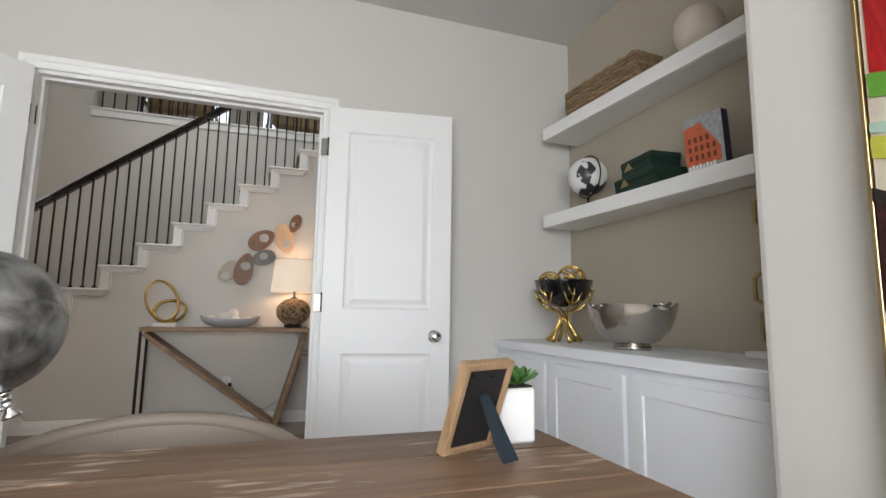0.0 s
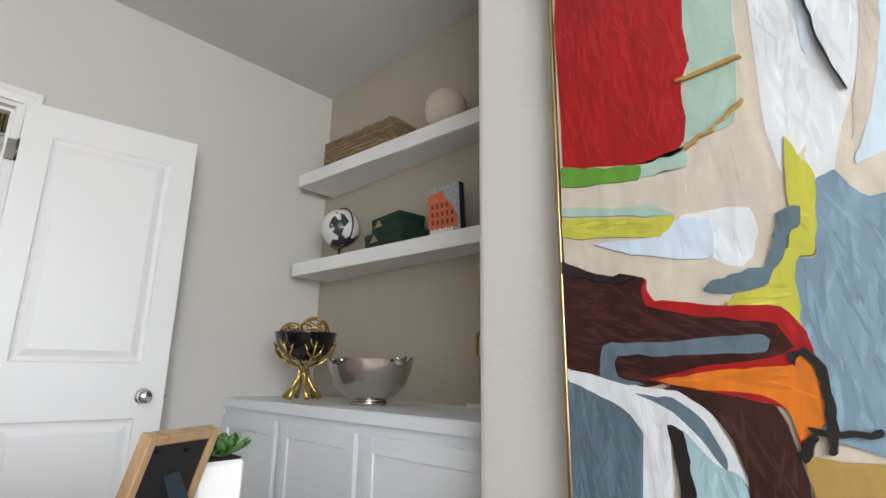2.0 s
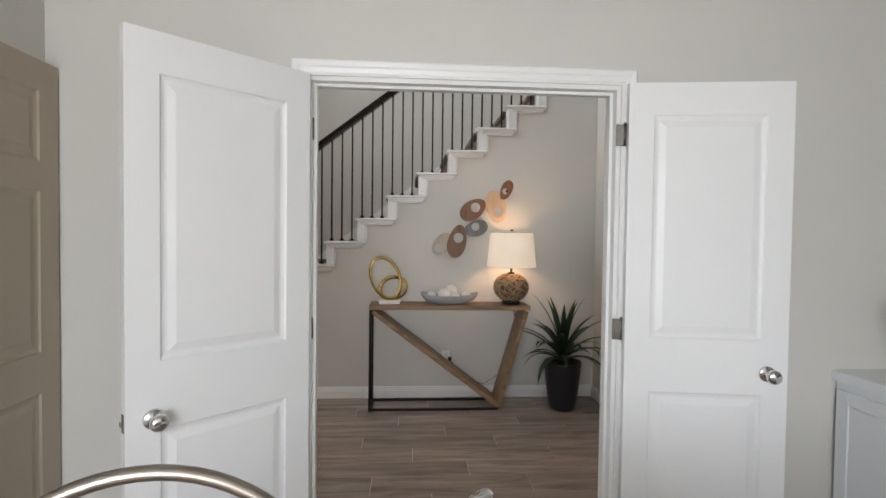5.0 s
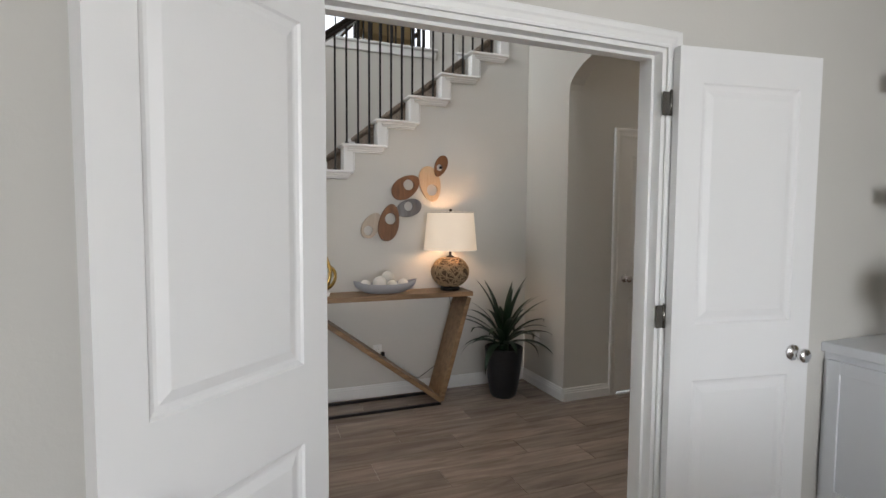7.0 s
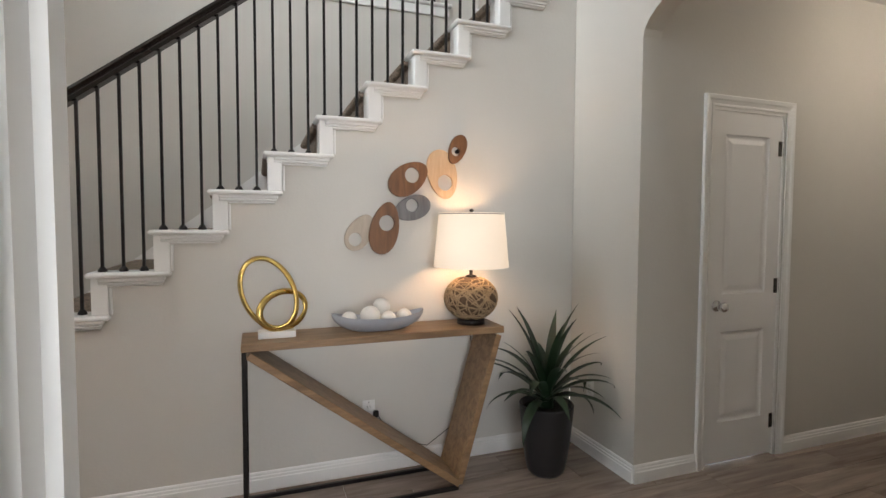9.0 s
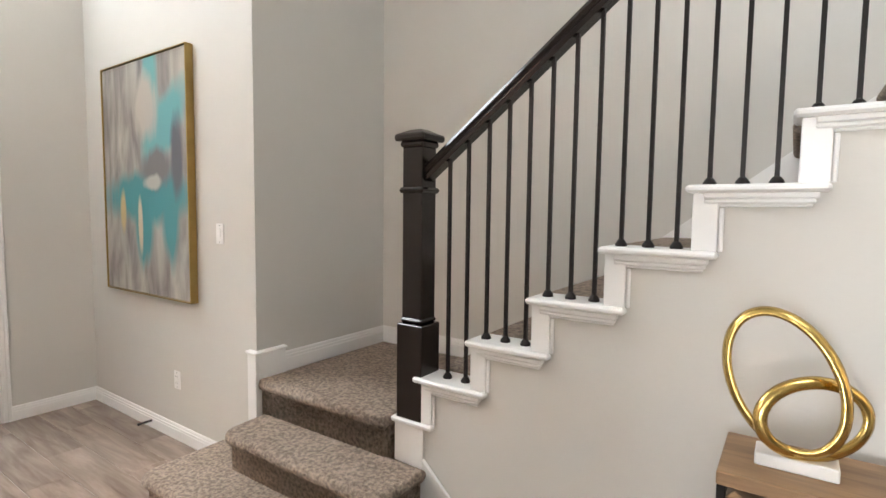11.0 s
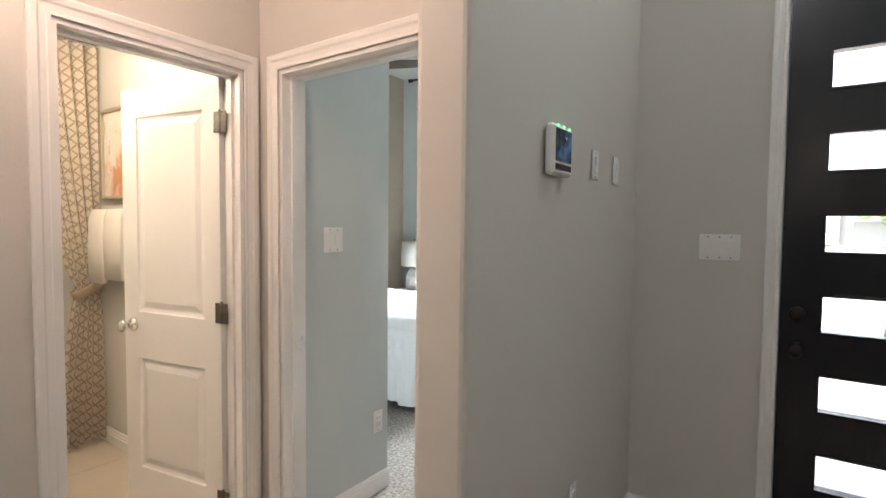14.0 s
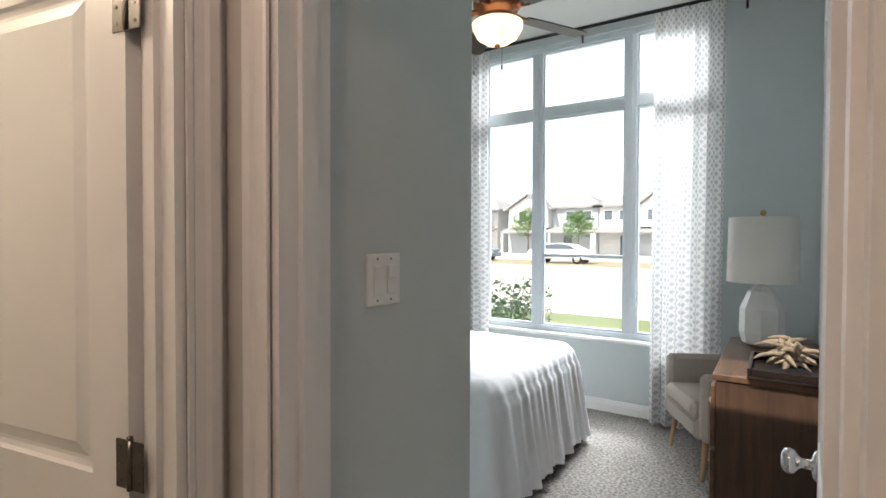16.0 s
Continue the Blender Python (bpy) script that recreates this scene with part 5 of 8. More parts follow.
def inside(x, y, poly):
    odd = False
    for (x0, y0), (x1, y1) in zip(poly, poly[1:] + poly[:1]):
        if (y0 > y) != (y1 > y) and x < (x1 - x0) * (y - y0) / (y1 - y0) + x0:
            odd = not odd
    return odd


def strokes(parent, name, poly, x, seed):
    """Visible brush marks over one patch of the painting."""
    rnd = random.Random(seed * 7 + 1)
    ya, yb = max(0.6, min(q[0] for q in poly)), max(q[0] for q in poly)
    za, zb = max(0.6, min(q[1] for q in poly)), min(2.1, max(q[1] for q in poly))
    if yb <= ya or zb <= za or name in ("black", "ochre", "sage", "green"):
        return
    lie = {"maroon": 12, "orange": 8, "brown": 80, "chart": 5, "green": 8, "sage": 60}.get(name, 84)
    for gain in ((0.7, 1.6) if name in ("maroon", "brown") else (0.9, 1.06) if name in ("white", "pale", "greige") else (0.84, 1.16)):
        M = Mesh()
        for _ in range(min(200, int(1800 * (yb - ya) * (zb - za)) + 4)):
            cy, cz = rnd.uniform(ya, yb), rnd.uniform(za, zb)
            a = radians(lie + rnd.gauss(0, 14))
            ln, w = rnd.uniform(0.012, 0.055), rnd.uniform(0.0012, 0.005)
            d, n_ = (math.cos(a), math.sin(a)), (-math.sin(a), math.cos(a))
            P = [(cy + d[0] * ln * f + n_[0] * w * g, cz + d[1] * ln * f + n_[1] * w * g) for f, g in ((-1, 0), (-0.6, -1), (0.5, -0.8), (1, -0.1), (0.7, 0.7), (-0.5, 1))]
            if all(inside(u, v_, poly) for u, v_ in P):
                dx = rnd.uniform(0, 0.00016)
                M.quad(*[(x - dx, u, v_) for u, v_ in P])
        if M.f:
            tagged(part("brush_work", M, tone(name, COLS[name], gain), parent), kind="stuff")


def big_painting():
    y0, y1, z0, z1, x = -0.35, 1.465, 0.45, 2.20, 2.455
    p = thing("abstract_painting", (x, 0, 0), "large bright abstract painting in a thin gold frame", "painting")
    part("canvas", Mesh().box(0, y0 + 0.01, z0 + 0.01, 0.03, y1 - 0.01, z1 - 0.01), brushed("cream_paint", (0.55, 0.49, 0.40), 0.3), p)
    M = Mesh()
    for q in ((y0, z0, y0 + 0.008, z1), (y1 - 0.008, z0, y1, z1), (y0, z0, y1, z0 + 0.008), (y0, z1 - 0.008, y1, z1)):
        M.box(-0.008, q[0], q[1], 0.043, q[2], q[3], bev=0.001)
    part("frame", M, BRASS, p, "thin gold frame")
    mats = {k: brushed(k + "_paint", v_, 0.75 if k in ("maroon", "brown") else 0.5 if k in ("red", "slate", "orange", "blue") else 0.3) for k, v_ in COLS.items()}
    shapes = [
        ("greige", [(1.136, 1.453), (1.038, 1.481), (0.981, 1.51), (0.985, 2.19), (1.03, 2.19), (0.94, 2.19), (0.93, 1.5), (0.957, 1.37), (1.004, 1.304), (1.133, 1.319), (1.432, 1.379), (1.432, 1.409), (1.243, 1.397), (1.139, 1.412)]),
        ("white", [(0.99, 2.19), (0.76, 2.19), (0.80, 1.7), (0.895, 1.36), (0.93, 1.35), (0.93, 1.41), (0.97, 1.36), (0.99, 1.5)]),
        ("white", [(1.10, 1.29), (1.165, 1.305), (1.11, 1.315), (1.03, 1.31), (1.02, 1.26), (1.05, 1.20), (1.10, 1.22)]),
        ("greige", [(0.76, 2.19), (0.70, 2.19), (0.74, 1.8), (0.80, 1.5), (0.86, 1.40), (0.83, 1.6)]),
        ("pale", [(0.76, 2.15), (0.30, 2.15), (0.30, 1.5), (0.62, 1.45), (0.86, 1.36), (0.84, 1.42), (0.80, 1.6)]),
        ("pale", [(0.93, 2.15), (0.915, 2.15), (0.90, 1.62), (0.915, 1.60)]),
        ("sage", [(1.12, 2.1), (1.018, 2.1), (1.02, 1.688), (1.041, 1.482), (1.135, 1.459), (1.15, 1.44), (1.245, 1.431), (1.242, 1.404), (1.14, 1.413), (1.139, 1.45), (1.178, 1.44), (1.12, 1.6)]),
        ("red", [(1.432, 2.1), (1.118, 2.1), (1.122, 1.722), (1.115, 1.642), (1.133, 1.601), (1.134, 1.466), (1.178, 1.444), (1.24, 1.435), (1.34, 1.45), (1.432, 1.470)]),
        ("green", [(1.432, 1.463), (1.34, 1.445), (1.234, 1.431), (1.242, 1.40), (1.34, 1.408), (1.432, 1.414)]),
        ("sage", [(1.432, 1.364), (1.30, 1.345), (1.208, 1.338), (1.164, 1.31), (1.189, 1.313), (1.30, 1.328), (1.432, 1.342)]),
        ("chart", [(1.432, 1.337), (1.30, 1.322), (1.194, 1.311), (1.165, 1.305), (1.198, 1.27), (1.30, 1.28), (1.432, 1.29)]),
        ("pale", [(1.348, 1.269), (1.196, 1.269), (1.167, 1.299), (1.099, 1.295), (1.106, 1.217), (1.265, 1.239)]),
        ("chart", [(0.958, 1.43), (0.943, 1.394), (0.920, 1.35), (0.934, 1.215), (0.962, 1.207), (0.965, 1.08), (0.996, 1.117), (1.088, 1.134), (1.05, 1.155), (0.986, 1.224), (0.971, 1.231), (0.965, 1.33)]),
        ("blue", [(0.921, 1.339), (0.908, 1.35), (0.893, 1.355), (0.851, 1.302), (0.66, 1.33), (0.60, 1.1), (0.70, 0.90), (0.95, 0.92), (0.968, 1.056), (0.965, 1.106), (0.964, 1.207), (0.934, 1.215)]),
        ("slate", [(0.965, 1.304), (0.948, 1.298), (0.952, 1.268), (0.97, 1.263), (0.976, 1.231), (0.992, 1.197), (1.02, 1.164), (1.077, 1.150), (1.115, 1.156), (1.124, 1.163), (1.1, 1.178), (1.02, 1.197), (0.994, 1.24), (0.982, 1.289)]),
        ("maroon", [(1.432, 1.225), (1.36, 1.20), (1.242, 1.19), (1.23, 1.135), (1.05, 1.12), (0.996, 1.113), (0.962, 1.064), (0.975, 1.04), (1.091, 1.023), (1.232, 0.973), (1.34, 0.98), (1.432, 0.994)]),
        ("red", [(1.235, 1.185), (1.222, 1.142), (1.10, 1.13), (0.996, 1.128), (0.962, 1.085), (0.955, 1.05), (0.975, 1.048), (1.005, 1.098), (1.10, 1.108), (1.236, 1.13)]),
        ("red", [(1.24, 0.985), (1.10, 1.025), (1.0, 1.048), (0.980, 1.065), (0.955, 1.05), (0.962, 0.93), (0.99, 0.90), (1.0, 0.96), (1.1, 0.97)]),
        ("slate", [(1.338, 1.05), (1.2, 1.062), (1.041, 1.08), (1.018, 1.073), (1.016, 1.058), (1.029, 1.05), (1.18, 1.035), (1.303, 1.028), (1.308, 0.989), (1.247, 0.975), (1.30, 0.968), (1.345, 0.980)]),
        ("orange", [(1.217, 0.984), (1.083, 1.018), (0.998, 1.03), (0.982, 1.05), (0.950, 1.039), (0.948, 0.95), (0.985, 0.91), (1.001, 0.957), (1.041, 0.98), (1.138, 0.977)]),
        ("brown", [(1.217, 0.976), (1.13, 0.977), (1.021, 0.963), (1.002, 0.925), (0.982, 0.82), (0.98, 0.46), (1.07, 0.46), (1.071, 0.82), (1.089, 0.892), (1.125, 0.937)]),
        ("ochre", [(0.982, 0.885), (0.939, 0.891), (0.60, 0.90), (0.60, 0.46), (0.985, 0.46), (0.978, 0.82)]),
        ("slate", [(1.432, 0.975), (1.36, 0.95), (1.253, 0.899), (1.27, 0.46), (1.432, 0.46)]),
        ("teal", [(1.177, 0.901), (1.107, 0.874), (1.072, 0.805), (1.08, 0.46), (1.165, 0.46), (1.166, 0.804)]),
        ("white", [(1.432, 0.995), (1.36, 0.985), (1.285, 0.971), (1.184, 0.97), (1.125, 0.937), (1.094, 0.884), (1.073, 0.829), (1.087, 0.843), (1.125, 0.854), (1.177, 0.901), (1.2, 0.881), (1.224, 0.46), (1.274, 0.46), (1.259, 0.889), (1.366, 0.952), (1.432, 0.972)]),
        ("slate", [(1.27, 0.958), (1.19, 0.955), (1.14, 0.925), (1.10, 0.862), (1.112, 0.85), (1.15, 0.895), (1.20, 0.935)]),
        ("black", [(1.205, 0.904), (1.177, 0.897), (1.164, 0.805), (1.16, 0.46), (1.194, 0.46), (1.19, 0.8)]),
        ("black", [(0.993, 1.048), (0.967, 1.061), (0.942, 1.031), (0.934, 0.965), (0.938, 0.90), (0.952, 0.90), (0.948, 0.97), (0.956, 1.028), (0.970, 1.045), (0.985, 1.03)]),
        ("black", [(1.432, 1.232), (1.36, 1.205), (1.31, 1.19), (1.25, 1.19), (1.30, 1.178), (1.37, 1.19), (1.432, 1.205)]),
        ("black", [(0.975, 0.935), (0.93, 0.935), (0.88, 0.945), (0.88, 0.935), (0.93, 0.925), (0.965, 0.925)]),
        ("black", [(0.995, 0.895), (0.97, 0.925), (0.96, 0.915), (0.985, 0.880)]),
        ("black", [(0.885, 1.9), (0.901, 1.72), (0.888, 1.60), (0.86, 1.50), (0.862, 1.50), (0.892, 1.60), (0.905, 1.72), (0.889, 1.9)]),
        ("ochre", [(1.135, 1.602), (1.02, 1.612), (1.02, 1.606), (1.135, 1.594)]),
        ("ochre", [(1.135, 1.453), (1.08, 1.478), (1.02, 1.520), (1.02, 1.514), (1.08, 1.472), (1.135, 1.445)]),
    ]
    for k, (c, poly) in enumerate(shapes):
        pts, m_ = [], len(poly)
        for i in range(m_):
            p0, p1, p2, p3 = [Vector(poly[(i + j) % m_]) for j in (-1, 0, 1, 2)]
            for s in range(5):
                t = s / 5
                q = p1 + (p2 - p1) * t
                sm = 0.5 * ((2 * p1) + (p2 - p0) * t + (2 * p0 - 5 * p1 + 4 * p2 - p3) * t * t + (3 * p1 - p0 - 3 * p2 + p3) * t ** 3)
                q = q.lerp(sm, 0.45)
                j = noise.noise(Vector((q.x * 40, q.y * 40, k))) * 0.006
                zz = q.y if q.y > 2.05 or q.y < 0.47 else 0.062 * q.x + 0.929 * q.y - 0.016
                pts.append((min(1.455, 0.882 * q.x - 0.0235 * q.y + 0.220 + j), min(2.19, max(z0 + 0.01, zz + j))))
        xx = -0.0006 * (k + 1) * 0.6
        M = Mesh()
        n_ = len(pts)
        M.add([(xx, a, b) for a, b in pts] + [(0.002, a, b) for a, b in pts], [tuple(range(n_))] + [(i, (i + 1) % n_, n_ + (i + 1) % n_, n_ + i) for i in range(n_)])
        part("paint_patch", M, mats[c], p)
        strokes(p, c, pts, xx - 0.00012, k)


big_painting()


# ---- entry: on the console ----
def console_lamp():
    l = thing("table_lamp", (1.652, 5.61, 0.8505), "lit lamp with a round woven rope base and linen shade", "table lamp")
    part("foot", Mesh().lathe([(0.075, 0), (0.075, 0.022), (0.07, 0.026), (0, 0.026)], 32), IRON, l, "black metal foot")
    part("body", Mesh().lathe([(0.04, 0.024)] + [(0.142 * math.sin(a), 0.14 - 0.118 * math.cos(a)) for a in [math.pi * (0.12 + 0.76 * i / 20) for i in range(21)]] + [(0.03, 0.252)], 40), ROPEDARK, l, "round rope-wound body")
    rnd = random.Random(4)
    M = Mesh()
    for k in range(120):
        ax = Vector((rnd.uniform(-1, 1), rnd.uniform(-1, 1), rnd.uniform(-0.7, 0.7))).normalized()
        q = ax.to_track_quat("Z", "Y").to_matrix().to_4x4()
        off = rnd.uniform(-0.75, 0.75)
        rr = math.sqrt(1 - off * off)
        a0, ln = rnd.uniform(0, 6.28), rnd.uniform(1.0, 3.2)
        pts = []
        for i in range(15):
            a = a0 + ln * i / 14
            v_ = q @ Vector((rr * math.cos(a), rr * math.sin(a), off))
            if abs(v_.z) < 0.9:
                pts.append((v_.x * 0.145, v_.y * 0.145, 0.14 + v_.z * 0.121))
        if len(pts) > 3:
            M.tube(pts, 0.0034, 5)
    tagged(part("rope_winding", M, ROPE, l), kind="stuff")
    part("neck", Mesh().lathe([(0.032, 0.255), (0.03, 0.262), (0.010, 0.268), (0.010, 0.33), (0, 0.33)], 20), IRON, l, "black neck")
    sh = Mesh()
    r0, r1, z0, z1 = 0.205, 0.178, 0.31, 0.602
    sh.lathe([(r0, z0), (r1, z1), (r1 - 0.003, z1), (r0 - 0.003, z0), (r0, z0)], 56)
    sh.f = [f for f in sh.f if len(f) == 4]
    sh.s = sh.s[:len(sh.f)]
    part("shade", sh, SHADE, l, "white linen drum shade")
    M = Mesh().tube([(r1 * math.cos(a), r1 * math.sin(a), z1 - 0.006) for a in [2 * math.pi * i / 40 for i in range(40)]], 0.002, 5, closed=True)
    for k in range(3):
        a = k * 2.094
        M.tube([(0, 0, z1 - 0.012), (r1 * math.cos(a), r1 * math.sin(a), z1 - 0.006)], 0.002, 5)
    M.tube([(0, 0, 0.33), (0.03, 0, 0.40), (0.035, 0, 0.5), (0, 0, z1 - 0.012)], 0.002, 5)
    part("harp", M, IRON, l)
    part("finial", Mesh().lathe([(0.004, z1 - 0.01), (0.004, z1 + 0.004), (0.012, z1 + 0.01), (0.012, z1 + 0.018), (0, z1 + 0.024)], 14), IRON, l, "black finial")
    part("bulb", Mesh().lathe([(0.012, 0.335), (0.02, 0.36), (0.028, 0.39), (0.02, 0.415), (0, 0.42)], 16), glow("warm_bulb", (1, 0.75, 0.5), 6.0), l).visible_shadow = False
    M = Mesh().tube([(0.0, 0.10, 0.0), (0.05, 0.152, -0.02), (0.08, 0.160, -0.2), (0.08, 0.160, -0.35), (0.0, 0.16, -0.6), (-0.2, 0.155, -0.72), (-0.40, 0.155, -0.66), (-0.49, 0.160, -0.50)], 0.0022, 6)
    part("cord", M, IRON, l, "black cord")
    part("plug", Mesh().box(-0.51, 0.150, -0.52, -0.48, 0.168, -0.485, bev=0.003), IRON, l, "black plug")


console_lamp()


def gold_knot():
    g = thing("gold_ring_sculpture", T((0.64, 5.60, 0.8505)), "hammered gold looped ring sculpture on a white block", "sculpture")
    part("block", Mesh().box(-0.085, -0.04, 0, 0.085, 0.04, 0.032, bev=0.003), STONE, g, "white stone block")
    M = Mesh()
    def ring(cx, cz, a, b, tilt, dy, ph=0):
        pts = []
        for i in range(48):
            t = 2 * math.pi * i / 48
            x, z = a * math.cos(t), b * math.sin(t)
            c, s = math.cos(tilt), math.sin(tilt)
            pts.append((cx + x * c - z * s, dy * math.sin(t + ph), cz + x * s + z * c))
        return pts
    part("ring", Mesh().tube(ring(-0.035, 0.212, 0.115, 0.172, radians(24), 0.03), 0.016, 8, closed=True, flat=0.6), GOLD, g, "tall gold ring")
    part("ring", Mesh().tube(ring(0.03, 0.128, 0.108, 0.088, radians(10), 0.05, 1.5), 0.016, 8, closed=True, flat=0.6), GOLD, g, "low gold ring")


gold_knot()
bw = thing("grey_bowl", (1.135, 5.60, 0.8505), "long matt grey bowl on the console", "bowl")


def boat(off):
    def fn(u, v_):
        a = 2 * math.pi * u
        k = 0.45 + 0.55 * math.sin(v_ * math.pi / 2)
        lift = 0.028 * abs(math.cos(a)) ** 3 * v_
        return ((0.238 * k - off) * math.cos(a), (0.088 * k - off) * math.sin(a), 0.0 + (0.07 + lift) * v_ ** 1.3 + (off * 1.2 if v_ < 0.95 else 0))
    return fn


part("body", Mesh().grid(boat(0), 48, 8).grid(boat(0.006), 48, 8).prism([(0.114 * math.cos(a), 0.039 * math.sin(a)) for a in [2 * math.pi * i / 32 for i in range(32)]], 0.0, 0.009), BOWLGREY, bw)
for x, y, z, r in ((-0.15, 0.0, 0.062, 0.040), (-0.045, -0.012, 0.075, 0.052), (0.02, 0.02, 0.115, 0.045), (0.045, -0.02, 0.056, 0.042), (0.135, 0.0, 0.062, 0.040)):
    o = thing("white_ball", (1.135 + x, 5.60 + y, 0.8505 + z), "wound white decorative ball in the grey bowl", "decorative ball", "balls in the bowl")
    part("ball", Mesh().lathe([(r * math.sin(math.pi * i / 14), -r * math.cos(math.pi * i / 14)) for i in range(15)], 24), BALLWHITE, o)


def egg(a, b, skew):
    return [((a * math.cos(t)) * (1 + skew * math.sin(t)), b * math.sin(t)) for t in [2 * math.pi * i / 40 for i in range(40)]]


def petal(name, cx, cz, a, b, rot, skew, hx_, hz_, hr, material, depth, label):
    """A wooden oval with a round hole, lying against the wall."""
    o, n_ = [], 40
    c, s = math.cos(radians(rot)), math.sin(radians(rot))
    outer = [(x * c - z * s, x * s + z * c) for x, z in egg(a, b, skew)]
    h0x, h0z = hx_ - cx, hz_ - cz
    d = thing(name, (cx, YS - 0.002 - depth, cz), label, "wall art", "wooden wall ovals")
    M = Mesh()
    inner = []
    for x, z in outer:
        v_ = Vector((x - h0x, z - h0z)).normalized()
        inner.append((h0x + v_.x * hr, h0z + v_.y * hr))
    t = 0.016
    rings = [[(x, 0.0, z) for x, z in inner], [(x * 0.985, 0, z * 0.985) for x, z in outer], [(x, 0.004, z) for x, z in outer], [(x, t, z) for x, z in outer], [(x, t, z) for x, z in inner]]
    pts = [q for r_ in rings for q in r_]
    L = len(rings)
    M.add(pts, [(k * n_ + i, k * n_ + (i + 1) % n_, ((k + 1) % L) * n_ + (i + 1) % n_, ((k + 1) % L) * n_ + i) for k in range(L) for i in range(n_)])
    part("panel", M, material, d)
    part("spacer", Mesh().lathe([(0.012, 0), (0.012, depth - t + 0.002), (0, depth - t + 0.002)], 10, T(((-h0x) * 0.9, t - 0.001, (-h0z) * 0.9 - 0.02)) @ R(radians(-90), 4, "X")), IRON, d)


petal("wooden_oval", 1.077, 1.345, 0.066, 0.108, -32, -0.12, 1.052, 1.307, 0.036, PALEWOOD, 0.030, "pale washed wooden oval with a round hole")
petal("wooden_oval", 1.211, 1.368, 0.080, 0.145, -12, -0.15, 1.221, 1.396, 0.043, WALNUT, 0.048, "tall walnut oval with a round hole")
petal("wooden_oval", 1.374, 1.480, 0.068, 0.108, -72, 0.1, 1.370, 1.495, 0.036, GREYWOOD, 0.030, "grey stained oval with a round hole")
petal("wooden_oval", 1.345, 1.641, 0.082, 0.125, -55, -0.12, 1.365, 1.660, 0.042, WALNUT, 0.048, "wide walnut oval with a round hole")
petal("wooden_oval", 1.550, 1.673, 0.088, 0.142, 14, 0.1, 1.566, 1.626, 0.045, MAPLE, 0.030, "large maple oval with a round hole")
petal("wooden_oval", 1.634, 1.816, 0.050, 0.088, -22, 0.12, 1.622, 1.803, 0.026, WALNUT, 0.048, "small walnut oval with a round hole")

plate("power_outlet", (1.127, YS - 0.001, 0.355), -90, 1, "white power outlet with a black plug, under the console", "outlet")
plate("power_outlet", (2.439, 5.60, 0.40), 180, 1, "white power outlet near the potted plant", "outlet")


def big_plant():
    p = thing("potted_plant", (2.07, 5.50, 0), "dark green strap-leaved plant in a black ribbed pot", "potted plant")
    prof = [(0.085, 0), (0.09, 0.004)]
    for i in range(40):
        t = i / 39
        r = 0.095 + 0.055 * t ** 0.6 + 0.0 * t
        prof.append((r + (0.002 if i % 2 else -0.001), 0.01 + 0.375 * t))
    prof += [(0.151, 0.39), (0.146, 0.395), (0.138, 0.39), (0.134, 0.36), (0, 0.36)]
    part("pot", Mesh().lathe(prof, 48), POT, p, "black ribbed pot")
    part("soil", Mesh().lathe([(0.134, 0.362), (0.1, 0.368), (0, 0.372)], 24), SOIL, p)
    part("stem", Mesh().lathe([(0.04, 0.36), (0.035, 0.42), (0.028, 0.48), (0, 0.5)], 14), DARKLEAF, p)
    rnd = random.Random(12)
    for i in range(36):
        a = i * 2.399 + rnd.uniform(-0.2, 0.2)
        t = i / 35
        L = rnd.uniform(0.38, 0.56) * (0.85 + 0.2 * (1 - t))
        el0 = radians(86 - 58 * t)
        bend = radians(35 + 75 * t) * rnd.uniform(0.7, 1.2)
        c, s = math.cos(a), math.sin(a)
        pts = []
        x, z = 0.015, 0.40 + 0.07 * (1 - t)
        W = rnd.uniform(0.012, 0.020)
        for k in range(11):
            f = k / 10
            w_ = W * (0.55 + 0.9 * math.sin(math.pi * min(1, f * 0.85 + 0.12))) * (1 - f ** 5)
            el = el0 - bend * f ** 1.3
            if k:
                x += math.cos(el) * L / 10
                z += math.sin(el) * L / 10
            pts.append((x * c - w_ * -s, x * s - w_ * c, z))
            pts.append((x * c, x * s, z - w_ * 0.35))
            pts.append((x * c + w_ * -s, x * s + w_ * c, z))
        pts = [(min(px, 2.44 - 2.07 - 0.012), min(py, YS - 5.50 - 0.012), pz) for px, py, pz in pts]
        fs = [(k * 3 + j, k * 3 + j + 1, (k + 1) * 3 + j + 1, (k + 1) * 3 + j) for k in range(10) for j in range(2)]
        part("leaf", Mesh().add(pts, fs, None, True), DARKLEAF, p)


big_plant()


